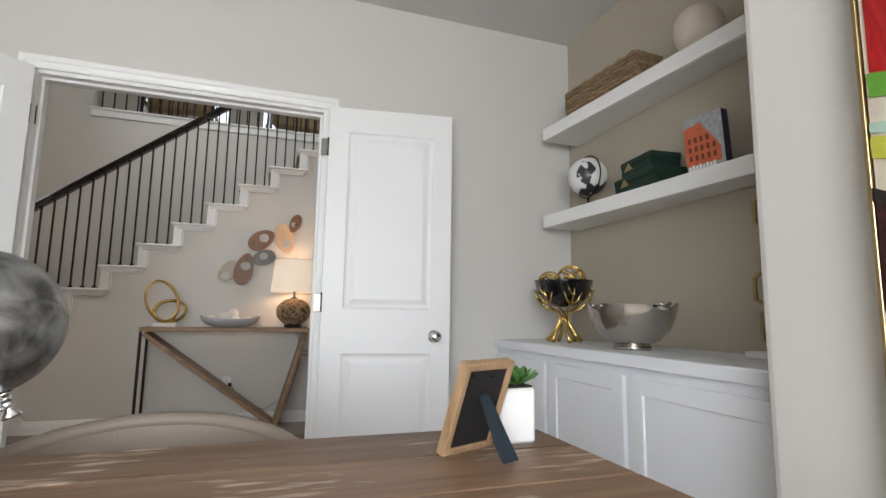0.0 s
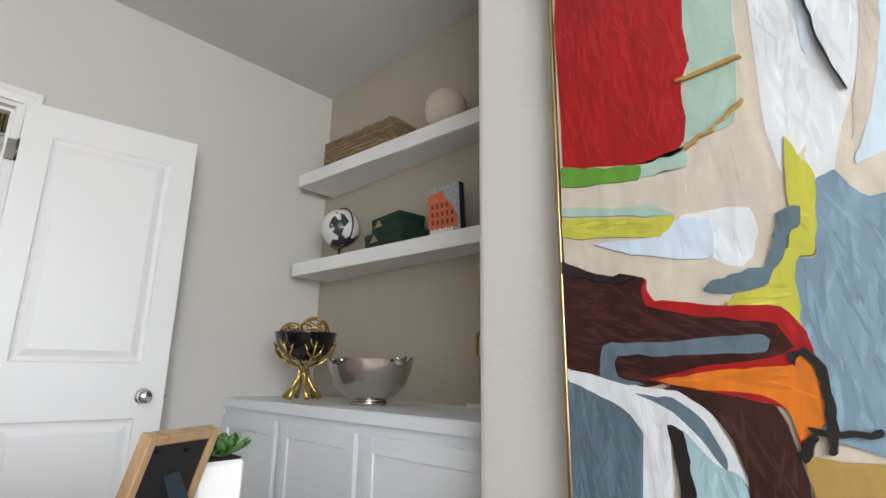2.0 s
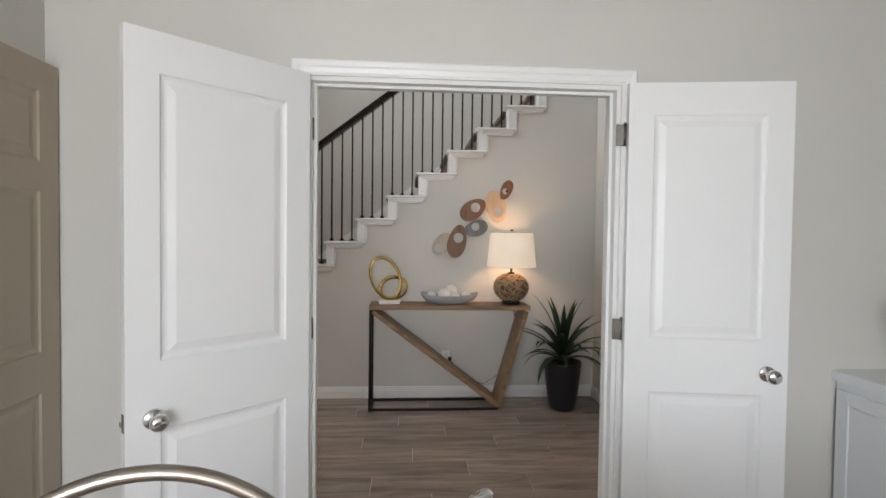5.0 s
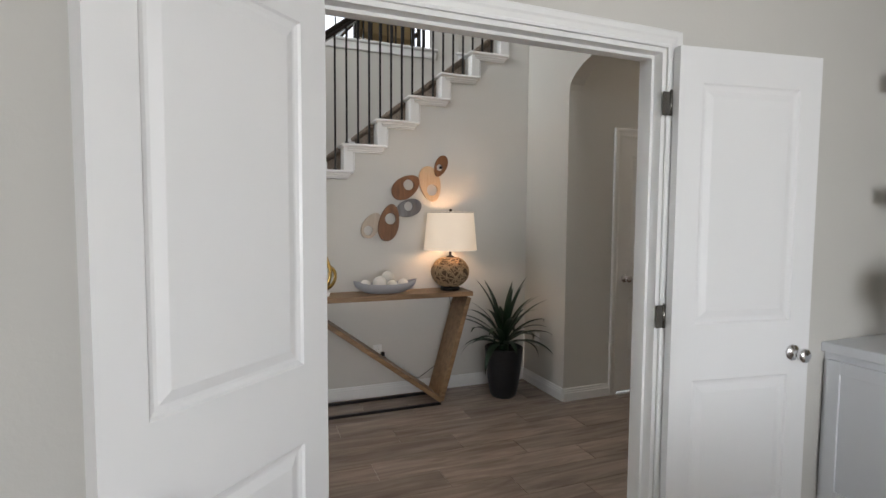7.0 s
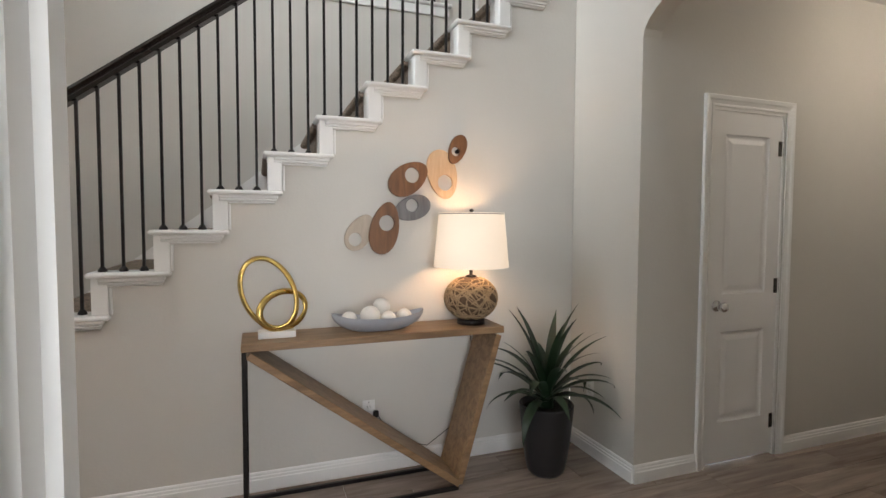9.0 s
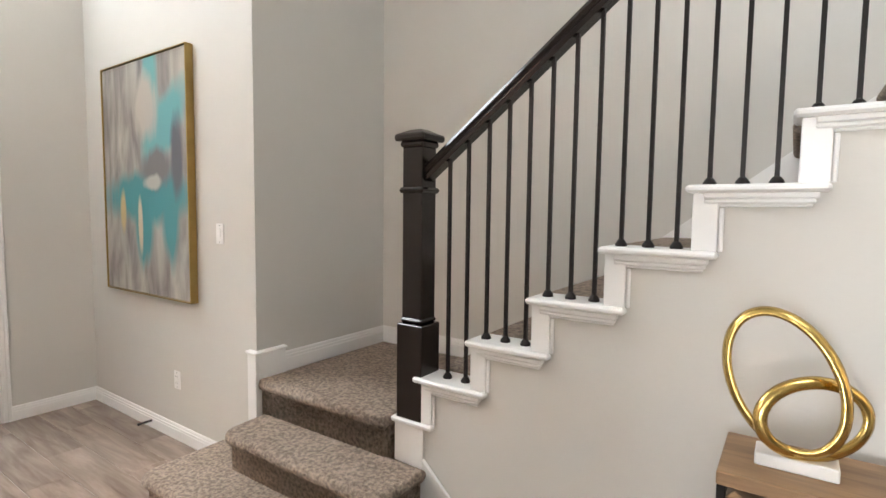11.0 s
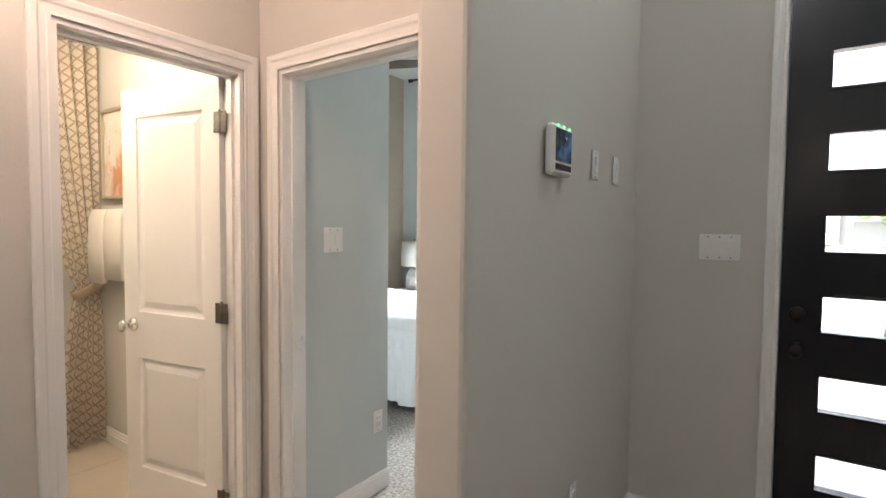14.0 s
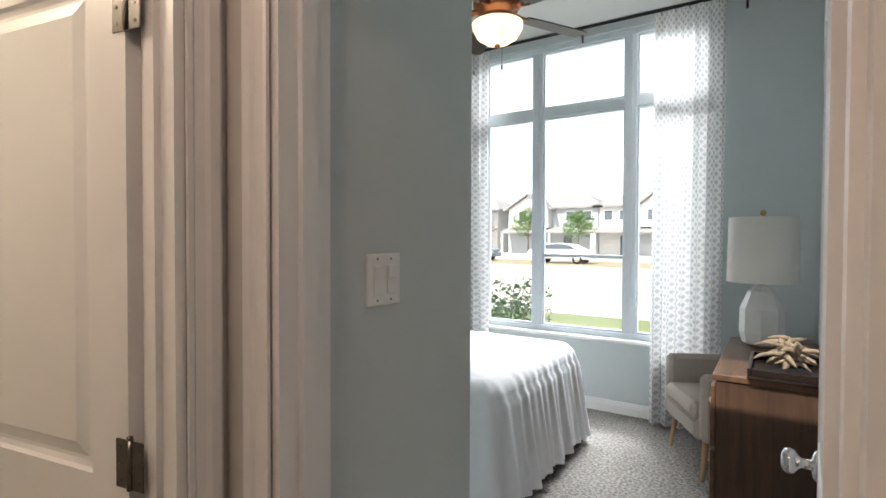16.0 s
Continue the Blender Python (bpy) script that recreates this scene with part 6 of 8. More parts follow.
# ---- entry: front end ----
def teal_canvas():
    m = bpy.data.materials.new("teal_abstract_paint")
    m.use_nodes = True
    n, l = m.node_tree.nodes, m.node_tree.links
    p = n["Principled BSDF"]
    tc = n.new("ShaderNodeTexCoord")
    mp = n.new("ShaderNodeMapping")
    mp.inputs["Scale"].default_value = (7.0, 1, 1.6)
    l.new(tc.outputs["Object"], mp.inputs[0])
    no = n.new("ShaderNodeTexNoise")
    no.inputs["Scale"].default_value, no.inputs["Detail"].default_value, no.inputs["Distortion"].default_value = 1.3, 8, 0.5
    l.new(mp.outputs[0], no.inputs["Vector"])
    r = n.new("ShaderNodeValToRGB")
    r.color_ramp.elements[0].position, r.color_ramp.elements[1].position = 0.3, 0.7
    r.color_ramp.elements[0].color, r.color_ramp.elements[1].color = (0.14, 0.12, 0.115, 1), (0.46, 0.43, 0.38, 1)
    l.new(no.outputs["Fac"], r.inputs[0])
    out = r.outputs[0]

    def blob(out, cx, cz, rx, rz, col, rot=0.0, amount=0.5, soft=0.35):
        mm = n.new("ShaderNodeMapping")
        mm.vector_type = "TEXTURE"
        mm.inputs["Location"].default_value = (cx, 0, cz)
        mm.inputs["Rotation"].default_value = (0, radians(rot), 0)
        mm.inputs["Scale"].default_value = (rx, 1, rz)
        l.new(tc.outputs["Object"], mm.inputs[0])
        ml = n.new("ShaderNodeVectorMath")
        ml.operation = "MULTIPLY"
        ml.inputs[1].default_value = (1, 0, 1)
        l.new(mm.outputs[0], ml.inputs[0])
        ln = n.new("ShaderNodeVectorMath")
        ln.operation = "LENGTH"
        l.new(ml.outputs[0], ln.inputs[0])
        ad = n.new("ShaderNodeMath")
        ad.operation = "MULTIPLY_ADD"
        ad.inputs[1].default_value = -amount * 2
        l.new(no.outputs["Fac"], ad.inputs[0])
        l.new(ln.outputs["Value"], ad.inputs[2])
        mr = n.new("ShaderNodeMapRange")
        mr.inputs["From Min"].default_value, mr.inputs["From Max"].default_value = 1 - amount - soft, 1 - amount + soft * 0.3
        mr.inputs["To Min"].default_value, mr.inputs["To Max"].default_value = 1, 0
        l.new(ad.outputs[0], mr.inputs["Value"])
        mx = n.new("ShaderNodeMix")
        mx.data_type = "RGBA"
        l.new(mr.outputs[0], mx.inputs[0])
        l.new(out, mx.inputs[6])
        mx.inputs[7].default_value = (*col, 1)
        return mx.outputs[2]

    TEAL, LT = (0.05, 0.24, 0.26), (0.13, 0.36, 0.38)
    out = blob(out, 0.12, 0.50, 0.10, 0.75, LT)
    out = blob(out, 0.25, 0.30, 0.34, 0.16, LT, -40)
    out = blob(out, 0.05, -0.12, 0.60, 0.17, TEAL)
    out = blob(out, 0.0, -0.30, 0.12, 0.28, TEAL)
    out = blob(out, 0.33, -0.25, 0.10, 0.30, TEAL)
    out = blob(out, 0.05, 0.45, 0.16, 0.22, (0.45, 0.41, 0.36))
    out = blob(out, 0.16, 0.05, 0.20, 0.13, (0.16, 0.15, 0.15))
    out = blob(out, 0.42, 0.12, 0.07, 0.26, (0.10, 0.10, 0.12))
    out = blob(out, 0.12, -0.03, 0.12, 0.05, (0.42, 0.39, 0.35))
    out = blob(out, -0.28, -0.22, 0.045, 0.14, (0.52, 0.38, 0.18))
    out = blob(out, -0.05, -0.3, 0.03, 0.18, (0.60, 0.50, 0.36))
    l.new(out, p.inputs["Base Color"])
    p.inputs["Roughness"].default_value = 0.5
    b = n.new("ShaderNodeBump")
    b.inputs["Strength"].default_value, b.inputs["Distance"].default_value = 0.3, 0.003
    l.new(no.outputs["Fac"], b.inputs["Height"])
    l.new(b.outputs[0], p.inputs["Normal"])
    return m


tp = thing("teal_painting", (-2.83, 5.70, 1.66), "tall teal and grey abstract painting in a gold frame", "painting")
W2, H2 = 0.545, 0.752
part("canvas", Mesh().box(-W2 + 0.012, 0.008, -H2 + 0.012, W2 - 0.012, 0.04, H2 - 0.012), teal_canvas(), tp)
M = Mesh()
for q in ((-W2, -H2, -W2 + 0.008, H2), (W2 - 0.008, -H2, W2, H2), (-W2 + 0.008, -H2, W2 - 0.008, -H2 + 0.008), (-W2 + 0.008, H2 - 0.008, W2 - 0.008, H2)):
    M.box(q[0], 0.0, q[1], q[2], 0.048, q[3], bev=0.0015)
part("frame", M, mat("antique_gold_leaf", (0.36, 0.25, 0.09), 0.38, 0.9, var=0.2, scale=12), tp, "narrow gold frame")

plate("light_switch", (-3.744, 4.067, 1.333), 0, 3, "triple white rocker switch beside the front door")
plate("light_switch", (-2.047, 5.749, 1.33), -90, 1, "white rocker switch beside the teal painting")
plate("light_switch", (-3.17, 3.684, 1.66), 90, 1, "white rocker switch beside the alarm panel")
plate("light_switch", (-3.42, 3.692, 1.66), 90, 1, "white blank switch near the entry corner")
plate("power_outlet", (-2.547, 5.749, 0.39), -90, 1, "white outlet low on the painting wall", "outlet")
plate("power_outlet", (-3.01, 3.68, 0.39), 90, 1, "white outlet low on the grey wall", "outlet")
plate("light_switch", (-2.845, 2.561, 1.345), 90, 2, "double white rocker switch by the bedroom door")
plate("power_outlet", (-3.16, 2.561, 0.38), 90, 1, "white power outlet in the bedroom", "outlet")

ap = thing("alarm_panel", T((-2.795, 3.6725, 1.668)) @ R(radians(180), 4, "Z"), "white alarm panel with a small lit screen", "control panel")
part("case", Mesh().box(-0.085, -0.032, -0.082, 0.085, 0.0, 0.082, bev=0.01), WHITE, ap, "white plastic case")
part("screen", Mesh().box(-0.068, -0.034, -0.038, 0.068, -0.0322, 0.068, bev=0.0005), two_tone("lit_screen", (0.01, 0.02, 0.05), (0.10, 0.25, 0.55), 16, 0.42, 0.6, 0.1), ap, "dark screen with a blue picture")
part("button_strip", Mesh().box(-0.068, -0.0336, -0.066, 0.068, -0.0322, -0.046, bev=0.0005), BLACKCARD, ap)
for x in (-0.05, 0.0, 0.05):
    part("indicator_light", Mesh().lathe([(0.004, 0), (0.003, 0.002), (0, 0.002)], 10, T((x, -0.032, 0.076)) @ R(radians(90), 4, "X")), glow("green_led", (0.1, 1.0, 0.2), 3.0), ap, "green light")
ds = thing("door_stop", T((-2.87, 5.735, 0.05)) @ R(radians(-90), 4, "Z") @ R(radians(90), 4, "Y"), "spring door stop on the baseboard", "door stop")
part("spring", Mesh().lathe([(0.010, 0)] + [(0.0065 + 0.0015 * (i % 2), 0.005 + 0.003 * i) for i in range(24)] + [(0.009, 0.078), (0.009, 0.088), (0, 0.09)], 12), IRON, ds)

# ---- loft above the stairs ----
structure("floor_loft", Mesh().box(-1.81, YB + 0.12, LOFT - 0.28, 4.0, 11.2, LOFT), CARPET)
structure("wall_loft_back", wall_mesh("x", -1.81, 4.0, LOFT, TOP, 11.2, 11.32, [(-0.2, 0.5, LOFT + 0.55, 5.0), (1.15, 2.3, LOFT + 0.55, 5.0), (3.0, 3.7, LOFT + 0.55, 5.0)]), WALL)
structure("wall_loft_west", wall_mesh("y", YB + 0.12, 11.2, LOFT, TOP, -1.93, -1.81), WALL)
structure("wall_loft_east", wall_mesh("y", 3.62, 11.2, 2.93, TOP, 4.0, 4.12), WALL)
structure("ceiling_loft", Mesh().box(-1.93, YB + 0.12, TOP, 4.12, 11.32, TOP + 0.1), CEIL)
structure("wall_above_passage", Mesh().box(2.56, 5.345, 2.93, 4.0, YB, 2.99), WALL)
M = Mesh()
for q in ((-0.42, 1.97), (2.16, 3.94)):
    M.box(q[0], YB - 0.035, LOFT - 0.005, q[1], YB + 0.15, LOFT + 0.022, bev=0.008)
    M.box(q[0] + 0.02, YB - 0.018, LOFT - 0.075, q[1] - 0.02, YB - 0.001, LOFT - 0.005, bev=0.005)
structure("loft_ledge", M, WHITE, "white moulded ledge of the loft opening")
rl = thing("loft_railing", (0, YB + 0.06, LOFT + 0.022), "black baluster railing along the loft opening", "railing")
part("handrail", Mesh().box(-0.38, -0.03, 0.95, 1.93, 0.03, 1.01, bev=0.012), ESPRESSO, rl)
for i in range(21):
    part("baluster", Mesh().box(-0.33 + i * 0.109, -0.0065, 0, -0.317 + i * 0.109, 0.0065, 0.95), IRON, rl)


def slat_chair(x, y, rot):
    c = thing("slatted_armchair", T((x, y, LOFT)) @ R(radians(rot), 4, "Z"), "tan cushioned armchair with dark slats, up in the loft", "armchair", "loft chairs")
    part("cushion", Mesh().box(-0.36, -0.05, 0.25, 0.36, 0.55, 0.42, bev=0.04), TANC, c)
    part("back_cushion", Mesh().box(-0.36, -0.14, 0.40, 0.36, -0.02, 0.88, bev=0.05), TANC, c)
    part("rail", Mesh().box(-0.42, -0.20, 0.84, 0.42, -0.165, 0.88, bev=0.004), ESPRESSO, c)
    for i in range(9):
        part("slat", Mesh().box(-0.40 + i * 0.0975, -0.19, 0.1, -0.385 + i * 0.0975, -0.17, 0.84), ESPRESSO, c)
    for sx in (-1, 1):
        part("leg", Mesh().box(sx * 0.39 - 0.02, -0.2, 0, sx * 0.39 + 0.02, -0.16, 0.86, bev=0.004).box(sx * 0.39 - 0.02, 0.52, 0, sx * 0.39 + 0.02, 0.56, 0.55, bev=0.004).box(sx * 0.39 - 0.02, -0.16, 0.51, sx * 0.39 + 0.02, 0.52, 0.55), ESPRESSO, c)


TANC = mat("tan_cushion", (0.40, 0.28, 0.13), 0.8, var=0.1, scale=8, bump=0.3)
slat_chair(0.25, 7.8, 180 - 180)
slat_chair(1.7, 7.9, 8)


# ---- bedroom ----
def woven(name, base, line, du, dv, lo, hi, rough=0.9, trans=0.0):
    """Cloth with a lattice figure laid along its own length and width."""
    m = mat(name, base, rough, bump=0.3, bscale=500, var=0.05)
    nt = m.node_tree
    n, l = nt.nodes, nt.links
    p = n["Principled BSDF"]
    uv = n.new("ShaderNodeUVMap")
    uv.uv_map = "cloth"
    sx = n.new("ShaderNodeSeparateXYZ")
    l.new(uv.outputs[0], sx.inputs[0])

    def m2(op, a, b=None, c=None):
        q = n.new("ShaderNodeMath")
        q.operation = op
        for i, v_ in enumerate((a, b, c)):
            if v_ is None:
                continue
            if isinstance(v_, (int, float)):
                q.inputs[i].default_value = v_
            else:
                l.new(v_, q.inputs[i])
        return q.outputs[0]
    U, V_ = m2("DIVIDE", sx.outputs[0], du), m2("DIVIDE", sx.outputs[1], dv)
    A = m2("ABSOLUTE", m2("SUBTRACT", m2("FRACT", m2("ADD", U, V_)), 0.5))
    B = m2("ABSOLUTE", m2("SUBTRACT", m2("FRACT", m2("ADD", m2("SUBTRACT", U, V_), 50.0)), 0.5))
    D = m2("MAXIMUM", A, B)
    mr = n.new("ShaderNodeMapRange")
    mr.inputs["From Min"].default_value, mr.inputs["From Max"].default_value = lo, hi
    l.new(D, mr.inputs["Value"])
    mx = n.new("ShaderNodeMix")
    mx.data_type = "RGBA"
    old = p.inputs["Base Color"].links[0].from_socket
    l.new(mr.outputs[0], mx.inputs[0])
    l.new(old, mx.inputs[6])
    mx.inputs[7].default_value = (*line, 1)
    l.new(mx.outputs[2], p.inputs["Base Color"])
    if trans:
        tr = n.new("ShaderNodeBsdfTranslucent")
        l.new(mx.outputs[2], tr.inputs["Color"])
        ms = n.new("ShaderNodeMixShader")
        ms.inputs[0].default_value = trans
        l.new(p.outputs[0], ms.inputs[1])
        l.new(tr.outputs[0], ms.inputs[2])
        l.new(ms.outputs[0], n["Material Output"].inputs["Surface"])
    return m


def cloth_uv(me, nu, nv, w, h):
    layer = me.uv_layers.new(name="cloth")
    for lp in me.loops:
        i, j = lp.vertex_index % (nu + 1), lp.vertex_index // (nu + 1)
        layer.data[lp.index].uv = (i / nu * w, j / nv * h)


DRAPE = woven("cream_figured_drape", (0.54, 0.55, 0.57), (0.80, 0.79, 0.77), 0.06, 0.06, 0.27, 0.34, trans=0.3)
BATHCLOTH = woven("tan_lattice_cloth", (0.74, 0.67, 0.57), (0.47, 0.38, 0.29), 0.062, 0.066, 0.37, 0.43, trans=0.3)
WINFRAME = mat("white_vinyl_frame", (0.66, 0.72, 0.76), 0.4, var=0.02, bump=0.02)
LINEN = mat("white_bed_linen", (0.74, 0.75, 0.77), 0.9, var=0.03, bump=0.4, bscale=140)
BRONZE = mat("brushed_copper_bronze", (0.36, 0.17, 0.09), 0.3, 0.9, var=0.25, scale=14)
BLADE = grainy("dark_fan_blade_wood", (0.03, 0.022, 0.02), (0.08, 0.06, 0.055), 0, 10, 2.5, 0.4)
DARKOAK = grainy("dark_walnut_dresser", (0.028, 0.014, 0.008), (0.085, 0.046, 0.026), 2, 8, 2.6, 0.45, bump=0.15)
DARKOAKX = grainy("dark_walnut_top", (0.045, 0.022, 0.012), (0.15, 0.08, 0.045), 0, 8, 2.6, 0.4, bump=0.15)
DRIFT = grainy("bleached_driftwood", (0.09, 0.062, 0.04), (0.30, 0.235, 0.165), 2, 4, 9, 0.8, bump=0.5)
ARMCLOTH = mat("beige_armchair_cloth", (0.42, 0.37, 0.32), 0.95, var=0.06, bump=0.5, bscale=350)
LEGWOOD = grainy("pale_ash_leg", (0.34, 0.20, 0.10), (0.50, 0.33, 0.18), 2, 8, 3, 0.5)
SHADEW = mat("white_linen_shade", (0.80, 0.78, 0.74), 0.9, bump=0.2, bscale=400)
BOWLGLASS = glow("lit_alabaster_bowl", (1.0, 0.74, 0.48), 1.1, (0.8, 0.72, 0.6))


def window(name, x, y0, y1, z0, z1, posts, transom, rail=None):
    w = structure(name, Mesh().box(x - 0.05, y0, z0 - 0.02, x + 0.0, y1, z0), WINFRAME, "white framed window of six panes")
    ys = [y0] + [q for p_ in posts for q in p_] + [y1]
    M = Mesh()
    M.box(x - 0.06, y0, z0, x + 0.02, y0 + 0.05, z1, bev=0.004).box(x - 0.06, y1 - 0.05, z0, x + 0.02, y1, z1, bev=0.004)
    M.box(x - 0.06, y0 + 0.05, z0, x + 0.02, y1 - 0.05, z0 + 0.045, bev=0.004).box(x - 0.06, y0 + 0.05, z1 - 0.045, x + 0.02, y1 - 0.05, z1, bev=0.004)
    part("window_frame", M, WINFRAME, w)
    for a, b in posts:
        part("window_post", Mesh().box(x - 0.058, a, z0 + 0.045, x + 0.022, b, z1 - 0.045, bev=0.006).box(x + 0.022, a + 0.035, z0 + 0.045, x + 0.028, b - 0.035, z1 - 0.045, bev=0.002), WINFRAME, w)
    cols = [(y0 + 0.05, posts[0][0]), (posts[0][1], posts[1][0]), (posts[1][1], y1 - 0.05)]
    for k, (a, b) in enumerate(cols):
        part("transom_bar", Mesh().box(x - 0.056, a, transom[0], x + 0.018, b, transom[1], bev=0.005), WINFRAME, w)
        for za, zb in ((z0 + 0.045, transom[0]), (transom[1], z1 - 0.045)):
            F_ = Mesh()
            for q in ((a, za, a + 0.016, zb), (b - 0.016, za, b, zb), (a + 0.016, za, b - 0.016, za + 0.018), (a + 0.016, zb - 0.018, b - 0.016, zb)):
                F_.box(x - 0.03, q[0], q[1], x + 0.006, q[2], q[3], bev=0.003)
            if rail and k == 1 and za < 1:
                F_.box(x - 0.034, a + 0.016, rail[0], x + 0.012, b - 0.016, rail[1], bev=0.004)
            part("sash", F_, WINFRAME, w)
            g = part("pane", Mesh().box(x - 0.016, a + 0.014, za + 0.014, x - 0.012, b - 0.014, zb - 0.014), PANE, w, "clear glass")
            g.visible_shadow = False
    part("window_sill", Mesh().box(x - 0.02, y0 - 0.03, z0 - 0.03, x + 0.09, y1 + 0.03, z0 - 0.001, bev=0.006), WHITE, w, "white window sill")
    return w


window("window_1", -6.30, 0.93, 2.86, 0.617, 3.148, [(1.442, 1.534), (2.248, 2.342)], (2.52, 2.60), (1.275, 1.305))


def drape(y0, y1, name, folds, seed):
    d = thing("curtain", (-6.12, y0, 0), name, "curtain", "bedroom curtains")
    nu, nv, w, h = folds * 12, 40, y1 - y0, 3.135
    rnd = random.Random(seed)
    ph = [rnd.uniform(-0.6, 0.6) for _ in range(folds + 2)]
    def fn(u, v_):
        k = u * folds
        a = 2 * math.pi * k + ph[int(k)] * math.sin(math.pi * (k % 1))
        amp = 0.030 + 0.022 * (1 - v_)
        if v_ > 0.96:
            amp *= 0.6
        return (amp * math.sin(a) + 0.008 * math.sin(5 * v_ + k), w * u + 0.012 * math.sin(2 * a) * (1 - v_) + 0.012 * math.sin(3 * v_ + seed) * (1 - v_), 0.02 + h * v_)
    M = Mesh().grid(fn, nu, nv)
    me = M.mesh("cloth")
    cloth_uv(me, nu, nv, w * 1.8, h)
    part("cloth", me, DRAPE, d)
    for i in range(folds):
        part("ring", Mesh().tube([(0.022 * math.cos(a), 0, 3.155 + 0.022 * math.sin(a)) for a in [2 * math.pi * q / 16 for q in range(16)]], 0.002, 5, T((0, w * (i + 0.5) / folds, 0)), True), IRON, d, "black curtain ring")


drape(0.62, 1.07, "cream curtain panel with a small grey lattice figure, drawn open", 5, 1)
drape(2.50, 2.98, "cream figured curtain panel beside the beige armchair", 5, 4)
cr = thing("curtain_rod", (-6.12, 0.45, 3.175), "black curtain rod above the bedroom window", "curtain rod")
part("rod", Mesh().tube([(0, 0, 0), (0, 2.75, 0)], 0.013, 12), IRON, cr)
for y, s_ in ((0, -1), (2.75, 1)):
    part("finial", Mesh().lathe([(0.013, 0), (0.02, 0.006), (0.02, 0.014), (0.012, 0.02), (0.024, 0.04), (0.022, 0.058), (0, 0.066)], 16, T((0, y, 0)) @ R(radians(-90 * s_), 4, "X")), IRON, cr, "black finial")
for y in (0.10, 1.45, 2.65):
    part("bracket", Mesh().box(-0.128, y - 0.008, -0.075, -0.120, y + 0.008, 0.01, bev=0.002).box(-0.120, y - 0.006, -0.03, 0.0, y + 0.006, -0.018, bev=0.002).box(-0.012, y - 0.006, -0.018, 0.0, y + 0.006, -0.0132), IRON, cr, "black bracket")


def bed():
    b = thing("bed", (-5.60, 0.20, 0), "bed made up with a white gathered comforter", "bed")
    L, W = 1.92, 1.40
    part("base", Mesh().box(0.1, 0.05, 0.12, W - 0.1, L - 0.1, 0.3, bev=0.01), BLACKCARD, b, "dark bed base")
    for x in (0.15, W - 0.15):
        for y in (0.1, L - 0.18):
            part("leg", Mesh().box(x - 0.03, y - 0.03, 0, x + 0.03, y + 0.03, 0.12, bev=0.004), IRON, b)
    part("mattress", Mesh().box(0.06, 0.02, 0.3, W - 0.06, L - 0.06, 0.62, bev=0.05), LINEN, b, "white mattress")
    # comforter: a rounded top and a gathered skirt
    nu, nv = 420, 26
    per = []
    r = 0.14
    def edge(s):
        """outline of the side, foot and side, s in 0..1"""
        segs = [("l", (W, 0.05), (W, L - r)), ("a", (W - r, L - r), 0), ("l", (W - r, L), (r, L)), ("a", (r, L - r), 90), ("l", (0, L - r), (0, 0.05))]
        lens = [L - r - 0.05, r * math.pi / 2, W - 2 * r, r * math.pi / 2, L - r - 0.05]
        t = s * sum(lens)
        for (k, p0, p1), ln in zip(segs, lens):
            if t <= ln or k == "l" and (k, p0, p1) == segs[-1]:
                f = min(1, t / ln)
                if k == "l":
                    d = Vector((p1[0] - p0[0], p1[1] - p0[1])).normalized()
                    return (p0[0] + (p1[0] - p0[0]) * f, p0[1] + (p1[1] - p0[1]) * f, d.y, -d.x)
                a = radians(p1 + 90 * f)
                return (p0[0] + r * math.cos(a), p0[1] + r * math.sin(a), math.cos(a), math.sin(a))
            t -= ln
        return (0, 0.05, -1, 0)
    def fn(u, v_):
        x, y, nx_, ny_ = edge(u)
        a = u * 2 * math.pi
        g = math.sin(a * 34 + 2.2 * math.sin(a * 5)) * 0.6 + 0.4 * math.sin(a * 57 + 1.3)
        if v_ < 0.35:
            f = v_ / 0.35
            ang = f * math.pi / 2
            off, z = -0.12 + 0.12 * math.sin(ang), 0.70 - 0.11 * (1 - math.cos(ang))
            off += g * 0.006 * f
        else:
            f = (v_ - 0.35) / 0.65
            off = 0.015 + 0.075 * f + g * (0.007 + 0.020 * f)
            z = 0.59 - 0.52 * f + 0.012 * math.sin(a * 11) * f
            if x < 0.02:
                off *= 0.3
        return (x + nx_ * off, y + ny_ * off, z)
    part("skirt", Mesh().grid(fn, nu, nv), LINEN, b, "gathered comforter side")
    def top(u, v_):
        x, y = 0.12 + (W - 0.24) * u, 0.05 + (L - 0.16) * v_
        s = noise.noise(Vector((x * 3, y * 6, 0.3))) * 0.018 + noise.noise(Vector((x * 11, y * 16, 1.3))) * 0.006
        e = min(u, 1 - u, 1 - v_) * 12
        return (x, y, 0.699 + 0.02 * min(1, e) + s * min(1, e))
    part("comforter_top", Mesh().grid(top, 50, 50), LINEN, b, "rumpled white comforter top")
    part("headboard", Mesh().box(-0.02, -0.06, 0.2, W + 0.02, 0.0, 1.25, bev=0.03), ARMCLOTH, b, "beige upholstered headboard")
    for i in range(2):
        part("pillow", Mesh().lathe([(0.0, -0.07), (0.2, -0.055), (0.33, -0.01), (0.33, 0.01), (0.2, 0.055), (0, 0.07)], 28, T((0.36 + 0.68 * i, 0.17, 0.86)) @ R(radians(-72), 4, "X")), LINEN, b, "white pillow")


